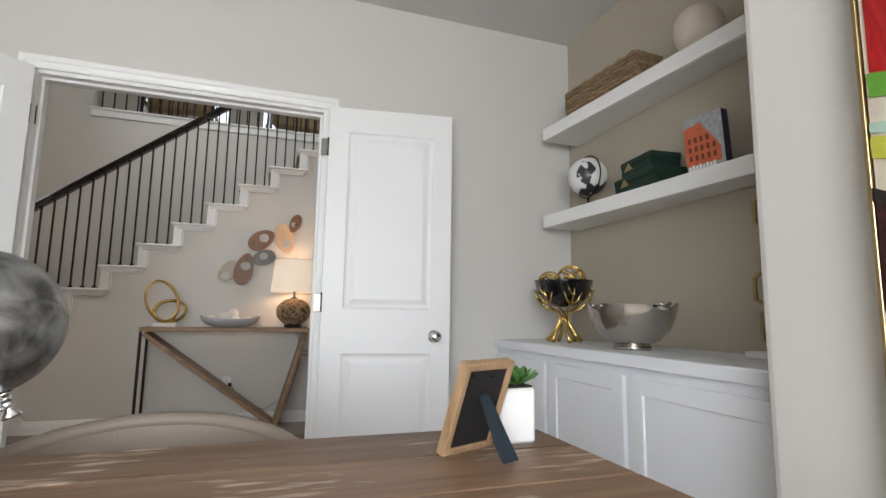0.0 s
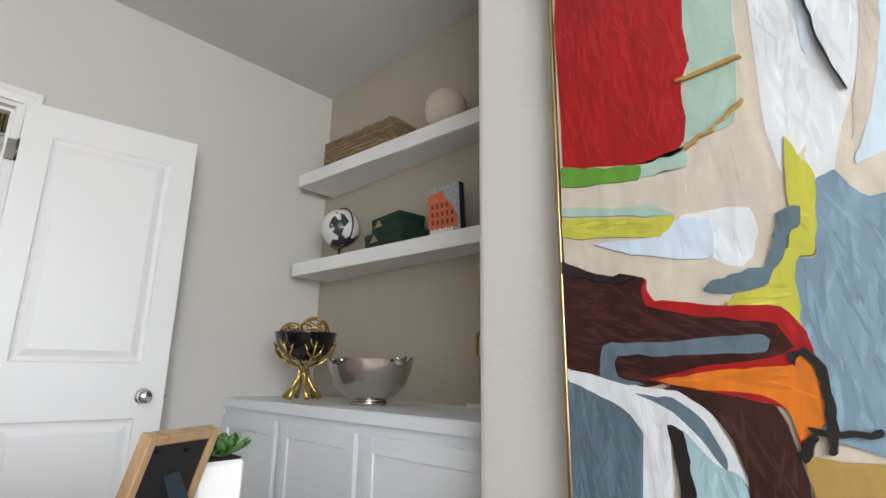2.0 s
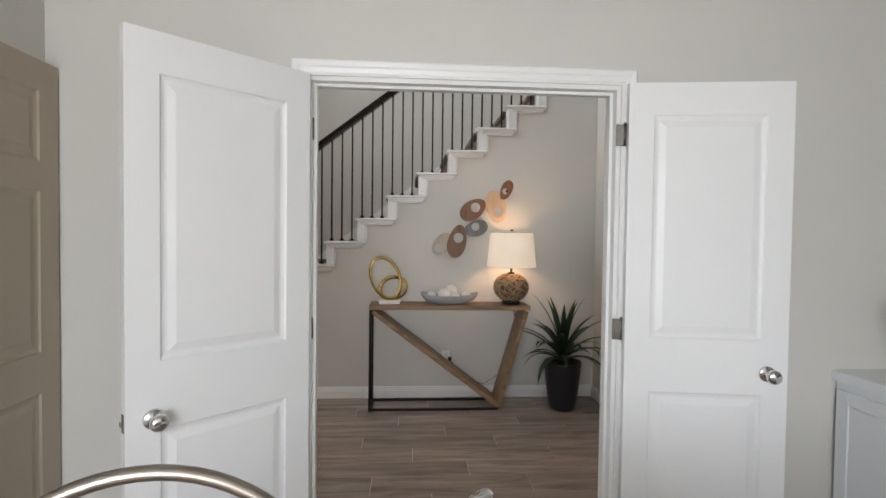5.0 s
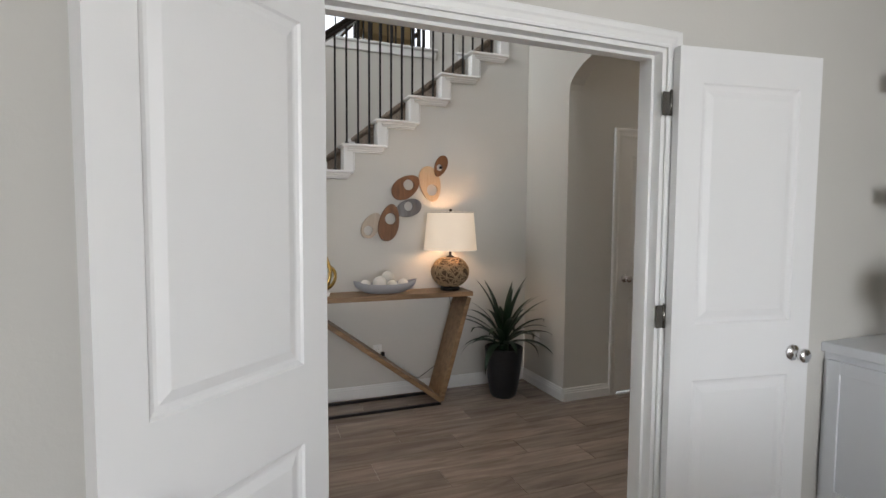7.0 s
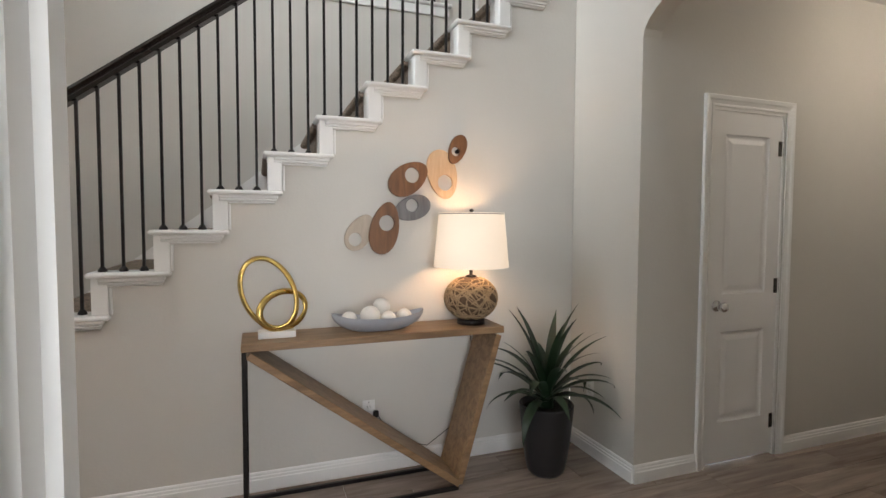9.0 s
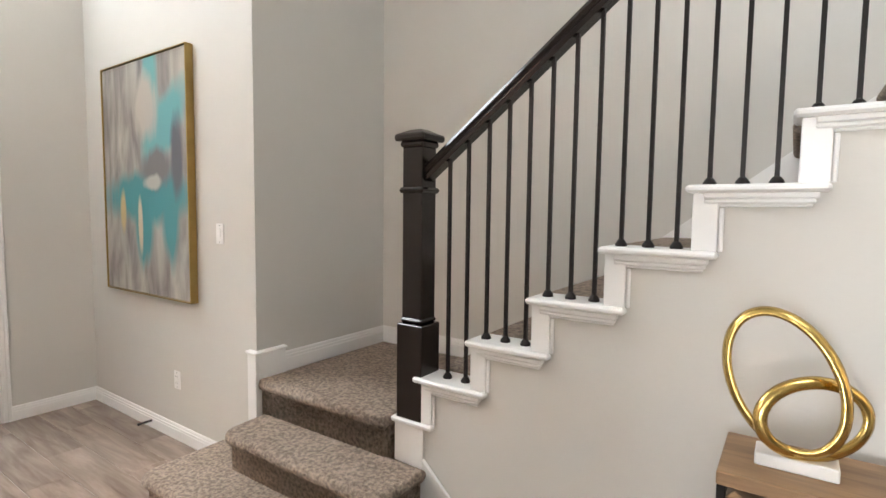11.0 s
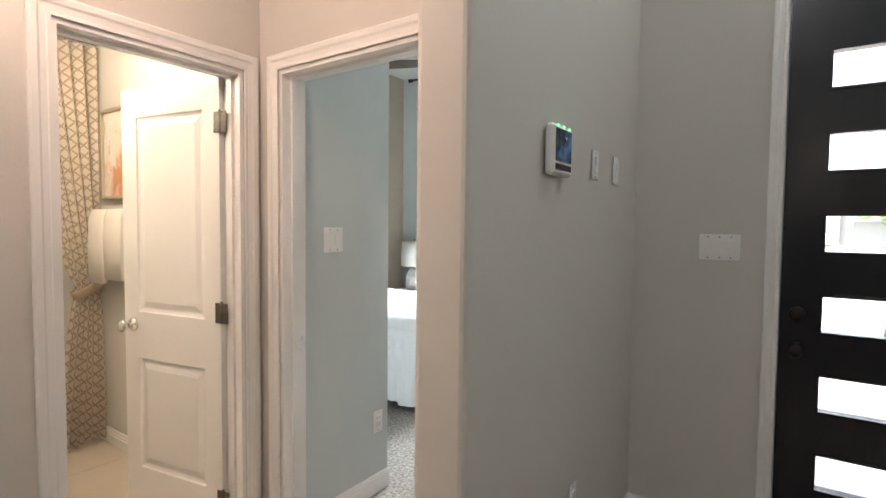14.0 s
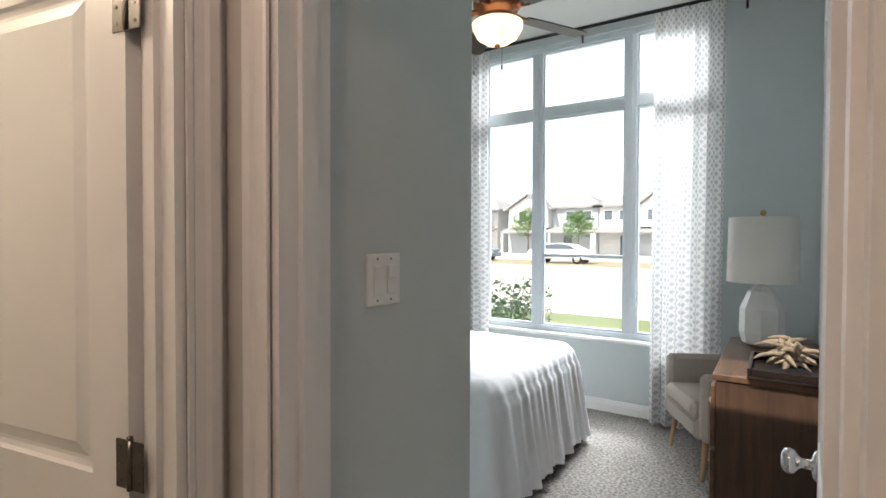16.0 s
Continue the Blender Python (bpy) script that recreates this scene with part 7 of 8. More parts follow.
bed()
ns = thing("nightstand", (-6.05, 0.55, 0), "small white nightstand between bed and window", "nightstand")
part("body", Mesh().box(-0.19, -0.2, 0.06, 0.19, 0.2, 0.60, bev=0.004), WHITE, ns)
part("top", Mesh().box(-0.2, -0.21, 0.601, 0.2, 0.21, 0.63, bev=0.005), WHITE, ns)
part("drawer", Mesh().box(-0.17, 0.201, 0.35, 0.17, 0.212, 0.56, bev=0.003), WHITE, ns)


def ceramic_lamp(at, label, s=1.0, w=1.0):
    l = thing("table_lamp", at, label, "table lamp")
    prof = [(0.055, 0), (0.085, 0.012), (0.098, 0.06), (0.095, 0.16), (0.06, 0.235), (0.03, 0.262), (0.0, 0.262)]
    M = Mesh().lathe([(r_ * s * w, z_ * s) for r_, z_ in prof], 8)
    M.s = [False] * len(M.f)
    part("body", M, CERAMIC, l, "faceted glossy white ceramic body")
    part("neck", Mesh().lathe([(0.018, 0.262 * s), (0.018, 0.27 * s), (0.008, 0.275 * s), (0.008, 0.31 * s), (0, 0.31 * s)], 14), BRASS, l, "brass neck")
    sh = Mesh().lathe([(0.156 * s * w, 0.275 * s), (0.150 * s * w, 0.555 * s), (0.147 * s * w, 0.555 * s), (0.153 * s * w, 0.275 * s), (0.156 * s * w, 0.275 * s)], 48)
    sh.f = [f for f in sh.f if len(f) == 4]
    sh.s = sh.s[:len(sh.f)]
    part("shade", sh, SHADEW, l, "white linen drum shade")
    M = Mesh()
    for k in range(3):
        a = k * 2.094
        M.tube([(0, 0, 0.545 * s), (0.147 * s * w * math.cos(a), 0.147 * s * w * math.sin(a), 0.548 * s)], 0.002, 5)
    M.tube([(0, 0, 0.31 * s), (0.035, 0, 0.40 * s), (0.03, 0, 0.5 * s), (0, 0, 0.545 * s)], 0.002, 5)
    part("harp", M, BRASS, l)
    part("finial", Mesh().lathe([(0.005, 0.54 * s), (0.006, 0.562 * s), (0.014, 0.57 * s), (0.014, 0.582 * s), (0, 0.59 * s)], 14), BRASS, l, "brass finial")
    return l


ceramic_lamp((-6.05, 0.55, 0.6315), "white ceramic lamp with a drum shade on the nightstand", 1.05)
DT = 0.90


def dresser():
    d = thing("dresser", (-5.20, 3.09, 0), "dark brown wooden dresser by the bedroom wall", "dresser")
    L, D = 0.94, 0.43
    part("body", Mesh().box(0.01, 0.012, 0.04, L - 0.008, D, DT - 0.028, bev=0.003), DARKOAK, d)
    part("top", Mesh().box(0, 0, DT - 0.0275, L, D, DT, bev=0.004), DARKOAKX, d, "dark wooden top")
    part("plinth", Mesh().box(0.03, 0.04, 0, L - 0.03, D - 0.02, 0.04), DARKOAK, d)
    for i in range(2):
        for k in range(3):
            part("drawer", Mesh().box(0.03 + i * 0.46, -0.006, 0.07 + k * 0.265, 0.475 + i * 0.46, 0.0115, 0.32 + k * 0.265, bev=0.003), DARKOAKX, d)
            part("drawer_knob", Mesh().lathe([(0.006, 0), (0.006, 0.012), (0.014, 0.018), (0.012, 0.026), (0, 0.028)], 12, T((0.25 + i * 0.46, -0.006, 0.2 + k * 0.265)) @ R(radians(90), 4, "X")), BRASS, d)


dresser()
ceramic_lamp((-5.0, 3.24, DT + 0.001), "white faceted ceramic lamp with a drum shade on the dresser", 1.17, 0.87)
tr = thing("black_tray", (-4.42, 3.35, DT + 0.001), "black wooden tray on the dresser", "tray")
M = Mesh().box(-0.19, -0.14, 0, 0.19, 0.14, 0.014, bev=0.003)
for q in ((-0.19, -0.14, 0.19, -0.126), (-0.19, 0.126, 0.19, 0.14), (-0.19, -0.126, -0.176, 0.126), (0.176, -0.126, 0.19, 0.126)):
    M.box(q[0], q[1], 0.014, q[2], q[3], 0.042, bev=0.003)
part("body", M, ESPRESSO, tr)
dw = thing("driftwood", (-4.42, 3.35, DT + 0.016), "heap of bleached driftwood pieces in the black tray", "driftwood")
rnd = random.Random(21)
for i in range(26):
    a, ln = rnd.uniform(0, 6.28), rnd.uniform(0.05, 0.115)
    cx, cy, cz = rnd.uniform(-0.075, 0.075), rnd.uniform(-0.05, 0.05), 0.02 + 0.085 * (i / 26)
    el = rnd.uniform(-0.1, 0.5) if i > 12 else rnd.uniform(-0.05, 0.08)
    d_ = Vector((math.cos(a) * math.cos(el), math.sin(a) * math.cos(el), math.sin(el)))
    pts = [Vector((cx, cy, cz)) + d_ * (ln * (f - 0.5) * 1.6) + Vector((0, 0, 0.022 * math.sin(f * 3.14))) + Vector((rnd.uniform(-1, 1), rnd.uniform(-1, 1), rnd.uniform(-0.4, 0.4))) * 0.008 for f in (0, 0.2, 0.4, 0.6, 0.8, 1)]
    pts = [Vector((min(0.17, max(-0.17, q.x)), min(0.12, max(-0.12, q.y)), max(0.013, q.z))) for q in pts]
    r0 = rnd.uniform(0.007, 0.013)
    part("branch", Mesh().tube(pts, [r0 * 0.6, r0, r0 * 1.15, r0, r0 * 0.8, r0 * 0.3], 7), DRIFT, dw)


def armchair():
    c = thing("armchair", T((-5.68, 3.07, 0)) @ R(radians(28), 4, "Z"), "beige upholstered armchair with tapered wooden legs", "armchair")
    part("seat", Mesh().box(-0.26, -0.32, 0.24, 0.26, 0.24, 0.36, bev=0.02), ARMCLOTH, c)
    part("seat_cushion", Mesh().box(-0.235, -0.335, 0.362, 0.235, 0.20, 0.46, bev=0.03), ARMCLOTH, c)
    for s_ in (-1, 1):
        part("armrest", Mesh().box(s_ * 0.24, -0.30, 0.24, s_ * 0.33, 0.26, 0.64, bev=0.025), ARMCLOTH, c)
        for y in (-0.25, 0.22):
            part("leg", Mesh().tube([(s_ * 0.24, y, 0.245), (s_ * 0.265, y * 1.12, 0.0)], [0.02, 0.011], 12), LEGWOOD, c, "tapered pale wooden leg")
    part("backrest", Mesh().box(-0.30, 0.17, 0.3, 0.30, 0.29, 0.84, R(radians(-8), 4, "X"), 0.04), ARMCLOTH, c)


armchair()


def ceiling_fan():
    f = thing("ceiling_fan", (-4.58, 1.95, 0.03), "bronze ceiling fan with dark blades and a lit glass bowl", "ceiling fan")
    part("canopy", Mesh().lathe([(0.07, 3.219), (0.068, 3.19), (0.035, 3.15), (0.0, 3.15)], 28), BRONZE, f)
    part("downrod", Mesh().tube([(0, 0, 2.84), (0, 0, 3.2)], 0.014, 12), BRONZE, f)
    part("motor", Mesh().lathe([(0.0, 2.86), (0.05, 2.86), (0.06, 2.835), (0.12, 2.815), (0.140, 2.775), (0.140, 2.735), (0.115, 2.70), (0.085, 2.685), (0.075, 2.66), (0.09, 2.645), (0.09, 2.635), (0, 2.635)], 40), BRONZE, f, "copper bronze motor housing")
    part("bowl", Mesh().lathe([(0.145, 2.632), (0.140, 2.60), (0.115, 2.555), (0.07, 2.525), (0.015, 2.515), (0, 2.515)], 36), BOWLGLASS, f, "lit alabaster glass bowl")
    part("finial", Mesh().lathe([(0.015, 2.514), (0.018, 2.505), (0.008, 2.495), (0, 2.49)], 16), BRONZE, f)
    for i in range(5):
        q = R(radians(80 + 72 * i), 4, "Z") @ T((0, 0, 2.695)) @ R(radians(9), 4, "X")
        part("blade_arm", Mesh().tube([(0.10, 0, 0.02), (0.15, 0.02, 0.0), (0.2, 0.03, -0.004)], [0.012, 0.009, 0.008], 8, q).tube([(0.10, 0, 0.02), (0.15, -0.02, 0.0), (0.2, -0.03, -0.004)], [0.012, 0.009, 0.008], 8, q), BRONZE, f, "scrolled blade arm")
        out = [(0.18, -0.055), (0.30, -0.066), (0.60, -0.072), (0.635, -0.055), (0.645, 0.0), (0.635, 0.055), (0.60, 0.072), (0.30, 0.066), (0.18, 0.055)]
        part("blade", Mesh().prism(out, -0.003, 0.004, q), BLADE, f, "dark wooden blade")
    for dy in (-0.06, 0.05):
        part("pull_chain", Mesh().tube([(0.06, dy, 2.64), (0.10, dy * 1.6, 2.60), (0.10, dy * 1.6, 2.36)], 0.0015, 5).lathe([(0, 0), (0.005, 0.006), (0.004, 0.024), (0, 0.03)], 8, T((0.10, dy * 1.6, 2.33))), IRON, f, "fine pull chain")


ceiling_fan()
# crystal knob and strike plate
structure("strike_plate", Mesh().box(-2.643, 2.5875, 0.865, -2.615, 2.5895, 0.93, bev=0.0005), CHROME, "chrome strike plate")

# ---- bathroom ----
TUBW = mat("white_tub_enamel", (0.80, 0.79, 0.76), 0.12, var=0.01, bump=0.0, coat=0.4)
RHOMB = mat("pale_rhombus_tile", (0.70, 0.67, 0.62), 0.35, var=0.03, bump=0.05)
tb = thing("bathtub", (-2.6025, -0.2985, 0), "white alcove bathtub behind the tan curtain", "bathtub")
TH, TD, TL = 0.49, 0.775, 1.395


def tub_in(u, v_):
    a = 2 * math.pi * u
    k = [1.0, 0.97, 0.93, 0.88, 0.80, 0.0][min(5, int(v_ * 5 + 0.5))]
    z = [TH, TH - 0.02, TH - 0.12, 0.10, 0.055, 0.05][min(5, int(v_ * 5 + 0.5))]
    n4 = (abs(math.cos(a)) ** 4 + abs(math.sin(a)) ** 4) ** 0.25
    return (TL / 2 + (TL / 2 - 0.09) * k * math.cos(a) / n4, TD / 2 + (TD / 2 - 0.075) * k * math.sin(a) / n4, z)


part("basin", Mesh().grid(tub_in, 64, 5), TUBW, tb)
M = Mesh()
ring = []
N_ = 64
for i in range(N_):
    a = 2 * math.pi * i / N_
    n4 = (abs(math.cos(a)) ** 4 + abs(math.sin(a)) ** 4) ** 0.25
    inn = (TL / 2 + (TL / 2 - 0.09) * math.cos(a) / n4, TD / 2 + (TD / 2 - 0.075) * math.sin(a) / n4)
    m_ = max(abs(math.cos(a)), abs(math.sin(a)))
    ring.append((inn, (TL / 2 + TL / 2 * math.cos(a) / m_, TD / 2 + TD / 2 * math.sin(a) / m_)))
M.add([(*p_[0], TH) for p_ in ring] + [(*p_[1], TH) for p_ in ring], [(i, (i + 1) % N_, N_ + (i + 1) % N_, N_ + i) for i in range(N_)])
part("rim", M, TUBW, tb)
part("apron", Mesh().box(0, TD - 0.012, 0, TL, TD, TH - 0.001, bev=0.004).box(0.03, TD, 0.03, TL - 0.03, TD + 0.006, 0.07, bev=0.002), TUBW, tb, "white tub front")
window_b = structure("window_2", Mesh().box(-2.57, -0.40, 1.90, -1.6, -0.34, 1.925), WINFRAME, "small frosted bathroom window")
for q in ((-2.57, 2.245, -1.6, 2.27), (-2.57, 1.925, -2.545, 2.245), (-1.625, 1.925, -1.6, 2.245)):
    part("window_frame", Mesh().box(q[0], -0.40, q[1], q[2], -0.34, q[3]), WINFRAME, window_b)
part("pane", Mesh().box(-2.545, -0.372, 1.925, -1.625, -0.366, 2.245), glass("frosted_glass", 0.25), window_b, "frosted glass").visible_shadow = False


def bath_drape():
    d = thing("shower_curtain", (-2.603, 0.71, 0), "tan and cream lattice shower curtain gathered in a tie", "shower curtain")
    nu, nv, h, ft = 110, 60, 2.50, 7
    def fn(u, v_):
        z = 0.03 + (h - 0.03) * v_
        if z > 1.0:
            f = (z - 1.0) / (h - 1.0)
            lo, hi = 0.10 + (0.40 - 0.10) * f ** 0.9, 0.005 + 0.0 * f
            lo, hi = hi, hi + 0.14 + 0.38 * f ** 0.8
        else:
            f = (1.0 - z) / 0.97
            lo, hi = 0.012 + 0.0 * f, 0.145 + 0.15 * f ** 0.7
        amp = 0.012 + 0.022 * abs(f) ** 0.8
        k = u * ft
        x = lo + (hi - lo) * u
        return (max(0.004, x + 0.006 * math.sin(2 * math.pi * k * 2)), amp * math.sin(2 * math.pi * k) + (0.03 * math.sin(f * 2) if z < 1 else 0), z + (0.02 * math.sin(6 * u) if v_ < 0.02 else 0))
    me = Mesh().grid(fn, nu, nv).mesh("cloth")
    cloth_uv(me, nu, nv, 1.0, h)
    part("cloth", me, BATHCLOTH, d)
    part("tie_band", Mesh().tube([(0.145 * math.cos(a) * 0.56 + 0.082, 0.05 * math.sin(a), 1.0 - 0.045 * math.cos(a)) for a in [2 * math.pi * i / 28 for i in range(28)]], 0.03, 8, closed=True, flat=0.25), BATHCLOTH2, d, "cloth tie")
    for i in range(6):
        part("hook", Mesh().tube([(0.02 + 0.075 * i, 0.016 * math.cos(a), h + 0.012 + 0.024 * math.sin(a)) for a in [2 * math.pi * q / 14 for q in range(14)]], 0.0018, 5, closed=True), IRON, d, "black curtain hook")


BATHCLOTH2 = mat("tan_tie_cloth", (0.58, 0.45, 0.31), 0.9, var=0.08, scale=20)
bath_drape()
sr = thing("shower_rod", (-2.603, 0.71, 2.53), "black shower rod across the tub", "curtain rod")
part("rod", Mesh().tube([(0, 0, 0), (1.40, 0, 0)], 0.013, 12), IRON, sr)
bp = thing("framed_picture", (-2.603, 0.78, 1.555), "framed peach and grey abstract print above the towels", "picture")
M = Mesh()
for q in ((0, 0, 0.02, 0.545), (0.32, 0, 0.34, 0.545), (0.02, 0, 0.32, 0.02), (0.02, 0.525, 0.32, 0.545)):
    M.box(0, q[0], q[1], 0.03, q[2], q[3], bev=0.002)
part("frame", M, mat("champagne_frame", (0.50, 0.45, 0.36), 0.35, 0.6), bp, "thin champagne frame")
part("print", Mesh().box(0.002, 0.021, 0.021, 0.012, 0.319, 0.524), two_tone("peach_abstract_print", (0.72, 0.66, 0.58), (0.62, 0.30, 0.16), 5.0, 0.48, 0.60, 0.6), bp)
M = Mesh()
for k in range(7):
    for s_ in (-1, 1):
        M.tube([(0.0135, 0.075 + s_ * 0.018 * math.sin(math.pi * f / 4), 0.27 + 0.03 * k + 0.03 * f / 4) for f in range(5)], 0.003, 5, flat=0.4)
part("chain_print", M, WHITE, bp, "white printed chain figure")
trl = thing("towel_bar", (-2.603, 0.76, 1.46), "chrome towel bar with square ends", "towel bar")
part("bar", Mesh().tube([(0.06, 0, 0), (0.06, 0.62, 0)], 0.008, 12), CHROME, trl)
for y in (0.0, 0.62):
    part("post", Mesh().box(0, y - 0.012, -0.012, 0.07, y + 0.012, 0.012, bev=0.003).box(0, y - 0.025, -0.025, 0.008, y + 0.025, 0.025, bev=0.002), CHROME, trl)
TOWEL = mat("white_terry", (0.80, 0.77, 0.72), 1.0, var=0.03, bump=1.0, bscale=260, dist=0.004)
for y0_, y1_, lo, lb in ((0.80, 0.99, 1.055, "thick folded white towel on the bar"), (1.01, 1.22, 1.085, "second folded white towel on the bar")):
    tw = thing("towel", (-2.535, y0_, 1.46), lb, "towel", "towels on the bar")
    w_, d_ = y1_ - y0_, lo - 1.46
    prof = [(-0.035, d_ * 0.85), (-0.012, d_ * 0.85), (-0.010, -0.05), (0.0, 0.012), (0.012, -0.05), (0.016, d_), (0.045, d_ - 0.005), (0.05, d_ * 0.5), (0.042, -0.03), (0.022, 0.032), (-0.012, 0.034), (-0.034, -0.02)]
    M = Mesh()
    M.prism([(x, z) for x, z in prof], 0, w_, Matrix(((1, 0, 0, 0), (0, 0, 1, 0), (0, 1, 0, 0), (0, 0, 0, 1))), 0.008, True)
    part("cloth", M, TOWEL, tw)
ht = thing("hand_towel", (-2.601, 1.28, 0.90), "small white towel hanging low on the bath wall", "towel")
part("cloth", Mesh().box(0, 0, 0, 0.02, 0.16, 0.36, bev=0.008), TOWEL, ht)

# ---- outdoors ----
GRASS = mat("street_grass", (0.16, 0.20, 0.07), 0.95, var=0.35, scale=0.8, bump=0.6, bscale=30, fine=0.3)
DRYGRASS = mat("dry_verge_grass", (0.34, 0.30, 0.19), 0.95, var=0.25, scale=0.6, bump=0.5, bscale=30, fine=0.3)
structure("lawn", Mesh().box(-13.0, -60, -0.26, -6.41, 3.0, -0.235), GRASS, "green lawn strip below the window")
structure("verge", Mesh().box(-40, -90, -0.26, -30, 60, -0.22), DRYGRASS, "dry grass verge across the street")
structure("kerb", Mesh().box(-30, -90, -0.26, -29.7, 60, -0.10).box(-15.2, -90, -0.26, -14.9, 60, -0.10), WALL, "concrete kerb")
HOUSEW = mat("white_render_wall", (0.62, 0.61, 0.58), 0.9, var=0.05, scale=0.5)
HOUSEG = mat("grey_siding", (0.42, 0.44, 0.45), 0.9, var=0.06, scale=0.5)
ROOFG = mat("grey_shingle_roof", (0.32, 0.31, 0.30), 0.95, var=0.15, scale=2, fine=0.3, bscale=12)
DARKWIN = mat("dark_house_window", (0.08, 0.10, 0.12), 0.12)


def house(y, w, wallm, flip, label, garage=True):
    h = thing("house", (-58, y, -0.25), label, "house", "houses across the street")
    D = 9.0
    part("wall", Mesh().box(-D, -w / 2, 0, 0, w / 2, 3.0).box(-D, -w / 2, 3.0, 0, w / 2, 5.4), wallm, h)
    o = 0.5
    M = Mesh()
    zz, pk = 5.4, 7.2
    A = [(o, -w / 2 - o, zz), (o, w / 2 + o, zz), (-D - o, w / 2 + o, zz), (-D - o, -w / 2 - o, zz), (-D / 2, -w / 2 + 2.8, pk), (-D / 2, w / 2 - 2.8, pk)]
    M.add(A + [(x, yy, z - 0.2) for x, yy, z in A[:4]], [(0, 1, 5, 4), (1, 2, 5), (2, 3, 4, 5), (3, 0, 4), (0, 1, 7, 6), (1, 2, 8, 7), (2, 3, 9, 8), (3, 0, 6, 9), (6, 7, 8, 9)])
    part("roof", M, ROOFG, h, "grey shingle roof")
    gy = flip * w * 0.22
    G = Mesh().add([(0.02, gy - w * 0.22, 3.0), (0.02, gy + w * 0.22, 3.0), (1.2, gy + w * 0.22, 3.0), (1.2, gy - w * 0.22, 3.0), (0.02, gy - w * 0.22, 5.2), (0.02, gy + w * 0.22, 5.2), (1.2, gy + w * 0.22, 5.2), (1.2, gy - w * 0.22, 5.2), (0.02, gy, 6.7), (1.2, gy, 6.7)],
                   [(0, 1, 2, 3), (3, 2, 6, 7), (7, 6, 9), (0, 3, 7, 4), (1, 5, 6, 2), (0, 4, 8, 5, 1)])
    part("gable", G, HOUSEW, h, "white front gable")
    part("gable_roof", Mesh().add([(-2, gy, 7.0), (1.6, gy, 7.0), (1.6, gy + w * 0.27, 5.15), (-2, gy + w * 0.27, 5.15), (1.6, gy - w * 0.27, 5.15), (-2, gy - w * 0.27, 5.15), (-2, gy, 6.8), (1.6, gy, 6.8), (1.6, gy + w * 0.27, 4.95), (-2, gy + w * 0.27, 4.95), (1.6, gy - w * 0.27, 4.95), (-2, gy - w * 0.27, 4.95)],
                                 [(0, 1, 2, 3), (0, 1, 4, 5), (6, 7, 8, 9), (6, 7, 10, 11), (1, 2, 8, 7), (1, 4, 10, 7), (2, 3, 9, 8), (4, 5, 11, 10)]), ROOFG, h, "grey gable roof")
    part("porch_roof", Mesh().add([(0, -w / 2, 3.1), (0, w / 2, 3.1), (2.2, w / 2, 2.5), (2.2, -w / 2, 2.5), (0, -w / 2, 2.9), (0, w / 2, 2.9), (2.2, w / 2, 2.35), (2.2, -w / 2, 2.35)], [(0, 1, 2, 3), (4, 5, 6, 7), (0, 1, 5, 4), (2, 3, 7, 6), (1, 2, 6, 5), (0, 3, 7, 4)]), ROOFG, h)
    for yy in (gy - 0.65, gy + 0.65):
        wn = part("window", Mesh().box(1.21, yy - 0.55, 3.6, 1.25, yy + 0.55, 4.9), WHITE, h)
        part("pane", Mesh().box(1.251, yy - 0.46, 3.7, 1.26, yy + 0.46, 4.8), DARKWIN, wn)
    for yy in (-flip * w * 0.2, -flip * w * 0.38):
        wn = part("window", Mesh().box(0.01, yy - 0.5, 3.7, 0.05, yy + 0.5, 4.9), WHITE, h)
        part("pane", Mesh().box(0.051, yy - 0.42, 3.8, 0.06, yy + 0.42, 4.8), DARKWIN, wn)
    gd = part("garage_door", Mesh().box(0.01, gy - 2.4, 0.02, 0.06, gy + 2.4, 2.2), HOUSEG, h, "pale panelled garage door")
    for i in range(4):
        part("panel", Mesh().box(0.061, gy - 2.3, 0.08 + i * 0.53, 0.08, gy + 2.3, 0.54 + i * 0.53, bev=0.01), HOUSEG, gd)
    part("door", Mesh().box(0.01, -flip * w * 0.18 - 0.5, 0.02, 0.06, -flip * w * 0.18 + 0.5, 2.1), DARKWIN, h, "dark front door")
    for yy in (-w / 2 + 0.2, -flip * w * 0.05, w / 2 - 0.2):
        part("porch_post", Mesh().box(1.95, yy - 0.1, 0, 2.15, yy + 0.1, 2.38), WHITE, h)


house(-18.5, 11.0, HOUSEG, -1, "two-storey grey house with a porch across the street")
house(-8.6, 9.0, HOUSEW, 1, "white two-storey house with a garage across the street")
house(1.5, 9.0, HOUSEW, -1, "pale two-storey house further along the street")
house(-31, 11.0, HOUSEW, 1, "white two-storey house at the end of the street")
house(13, 10.0, HOUSEG, 1, "grey two-storey house opposite the front door")


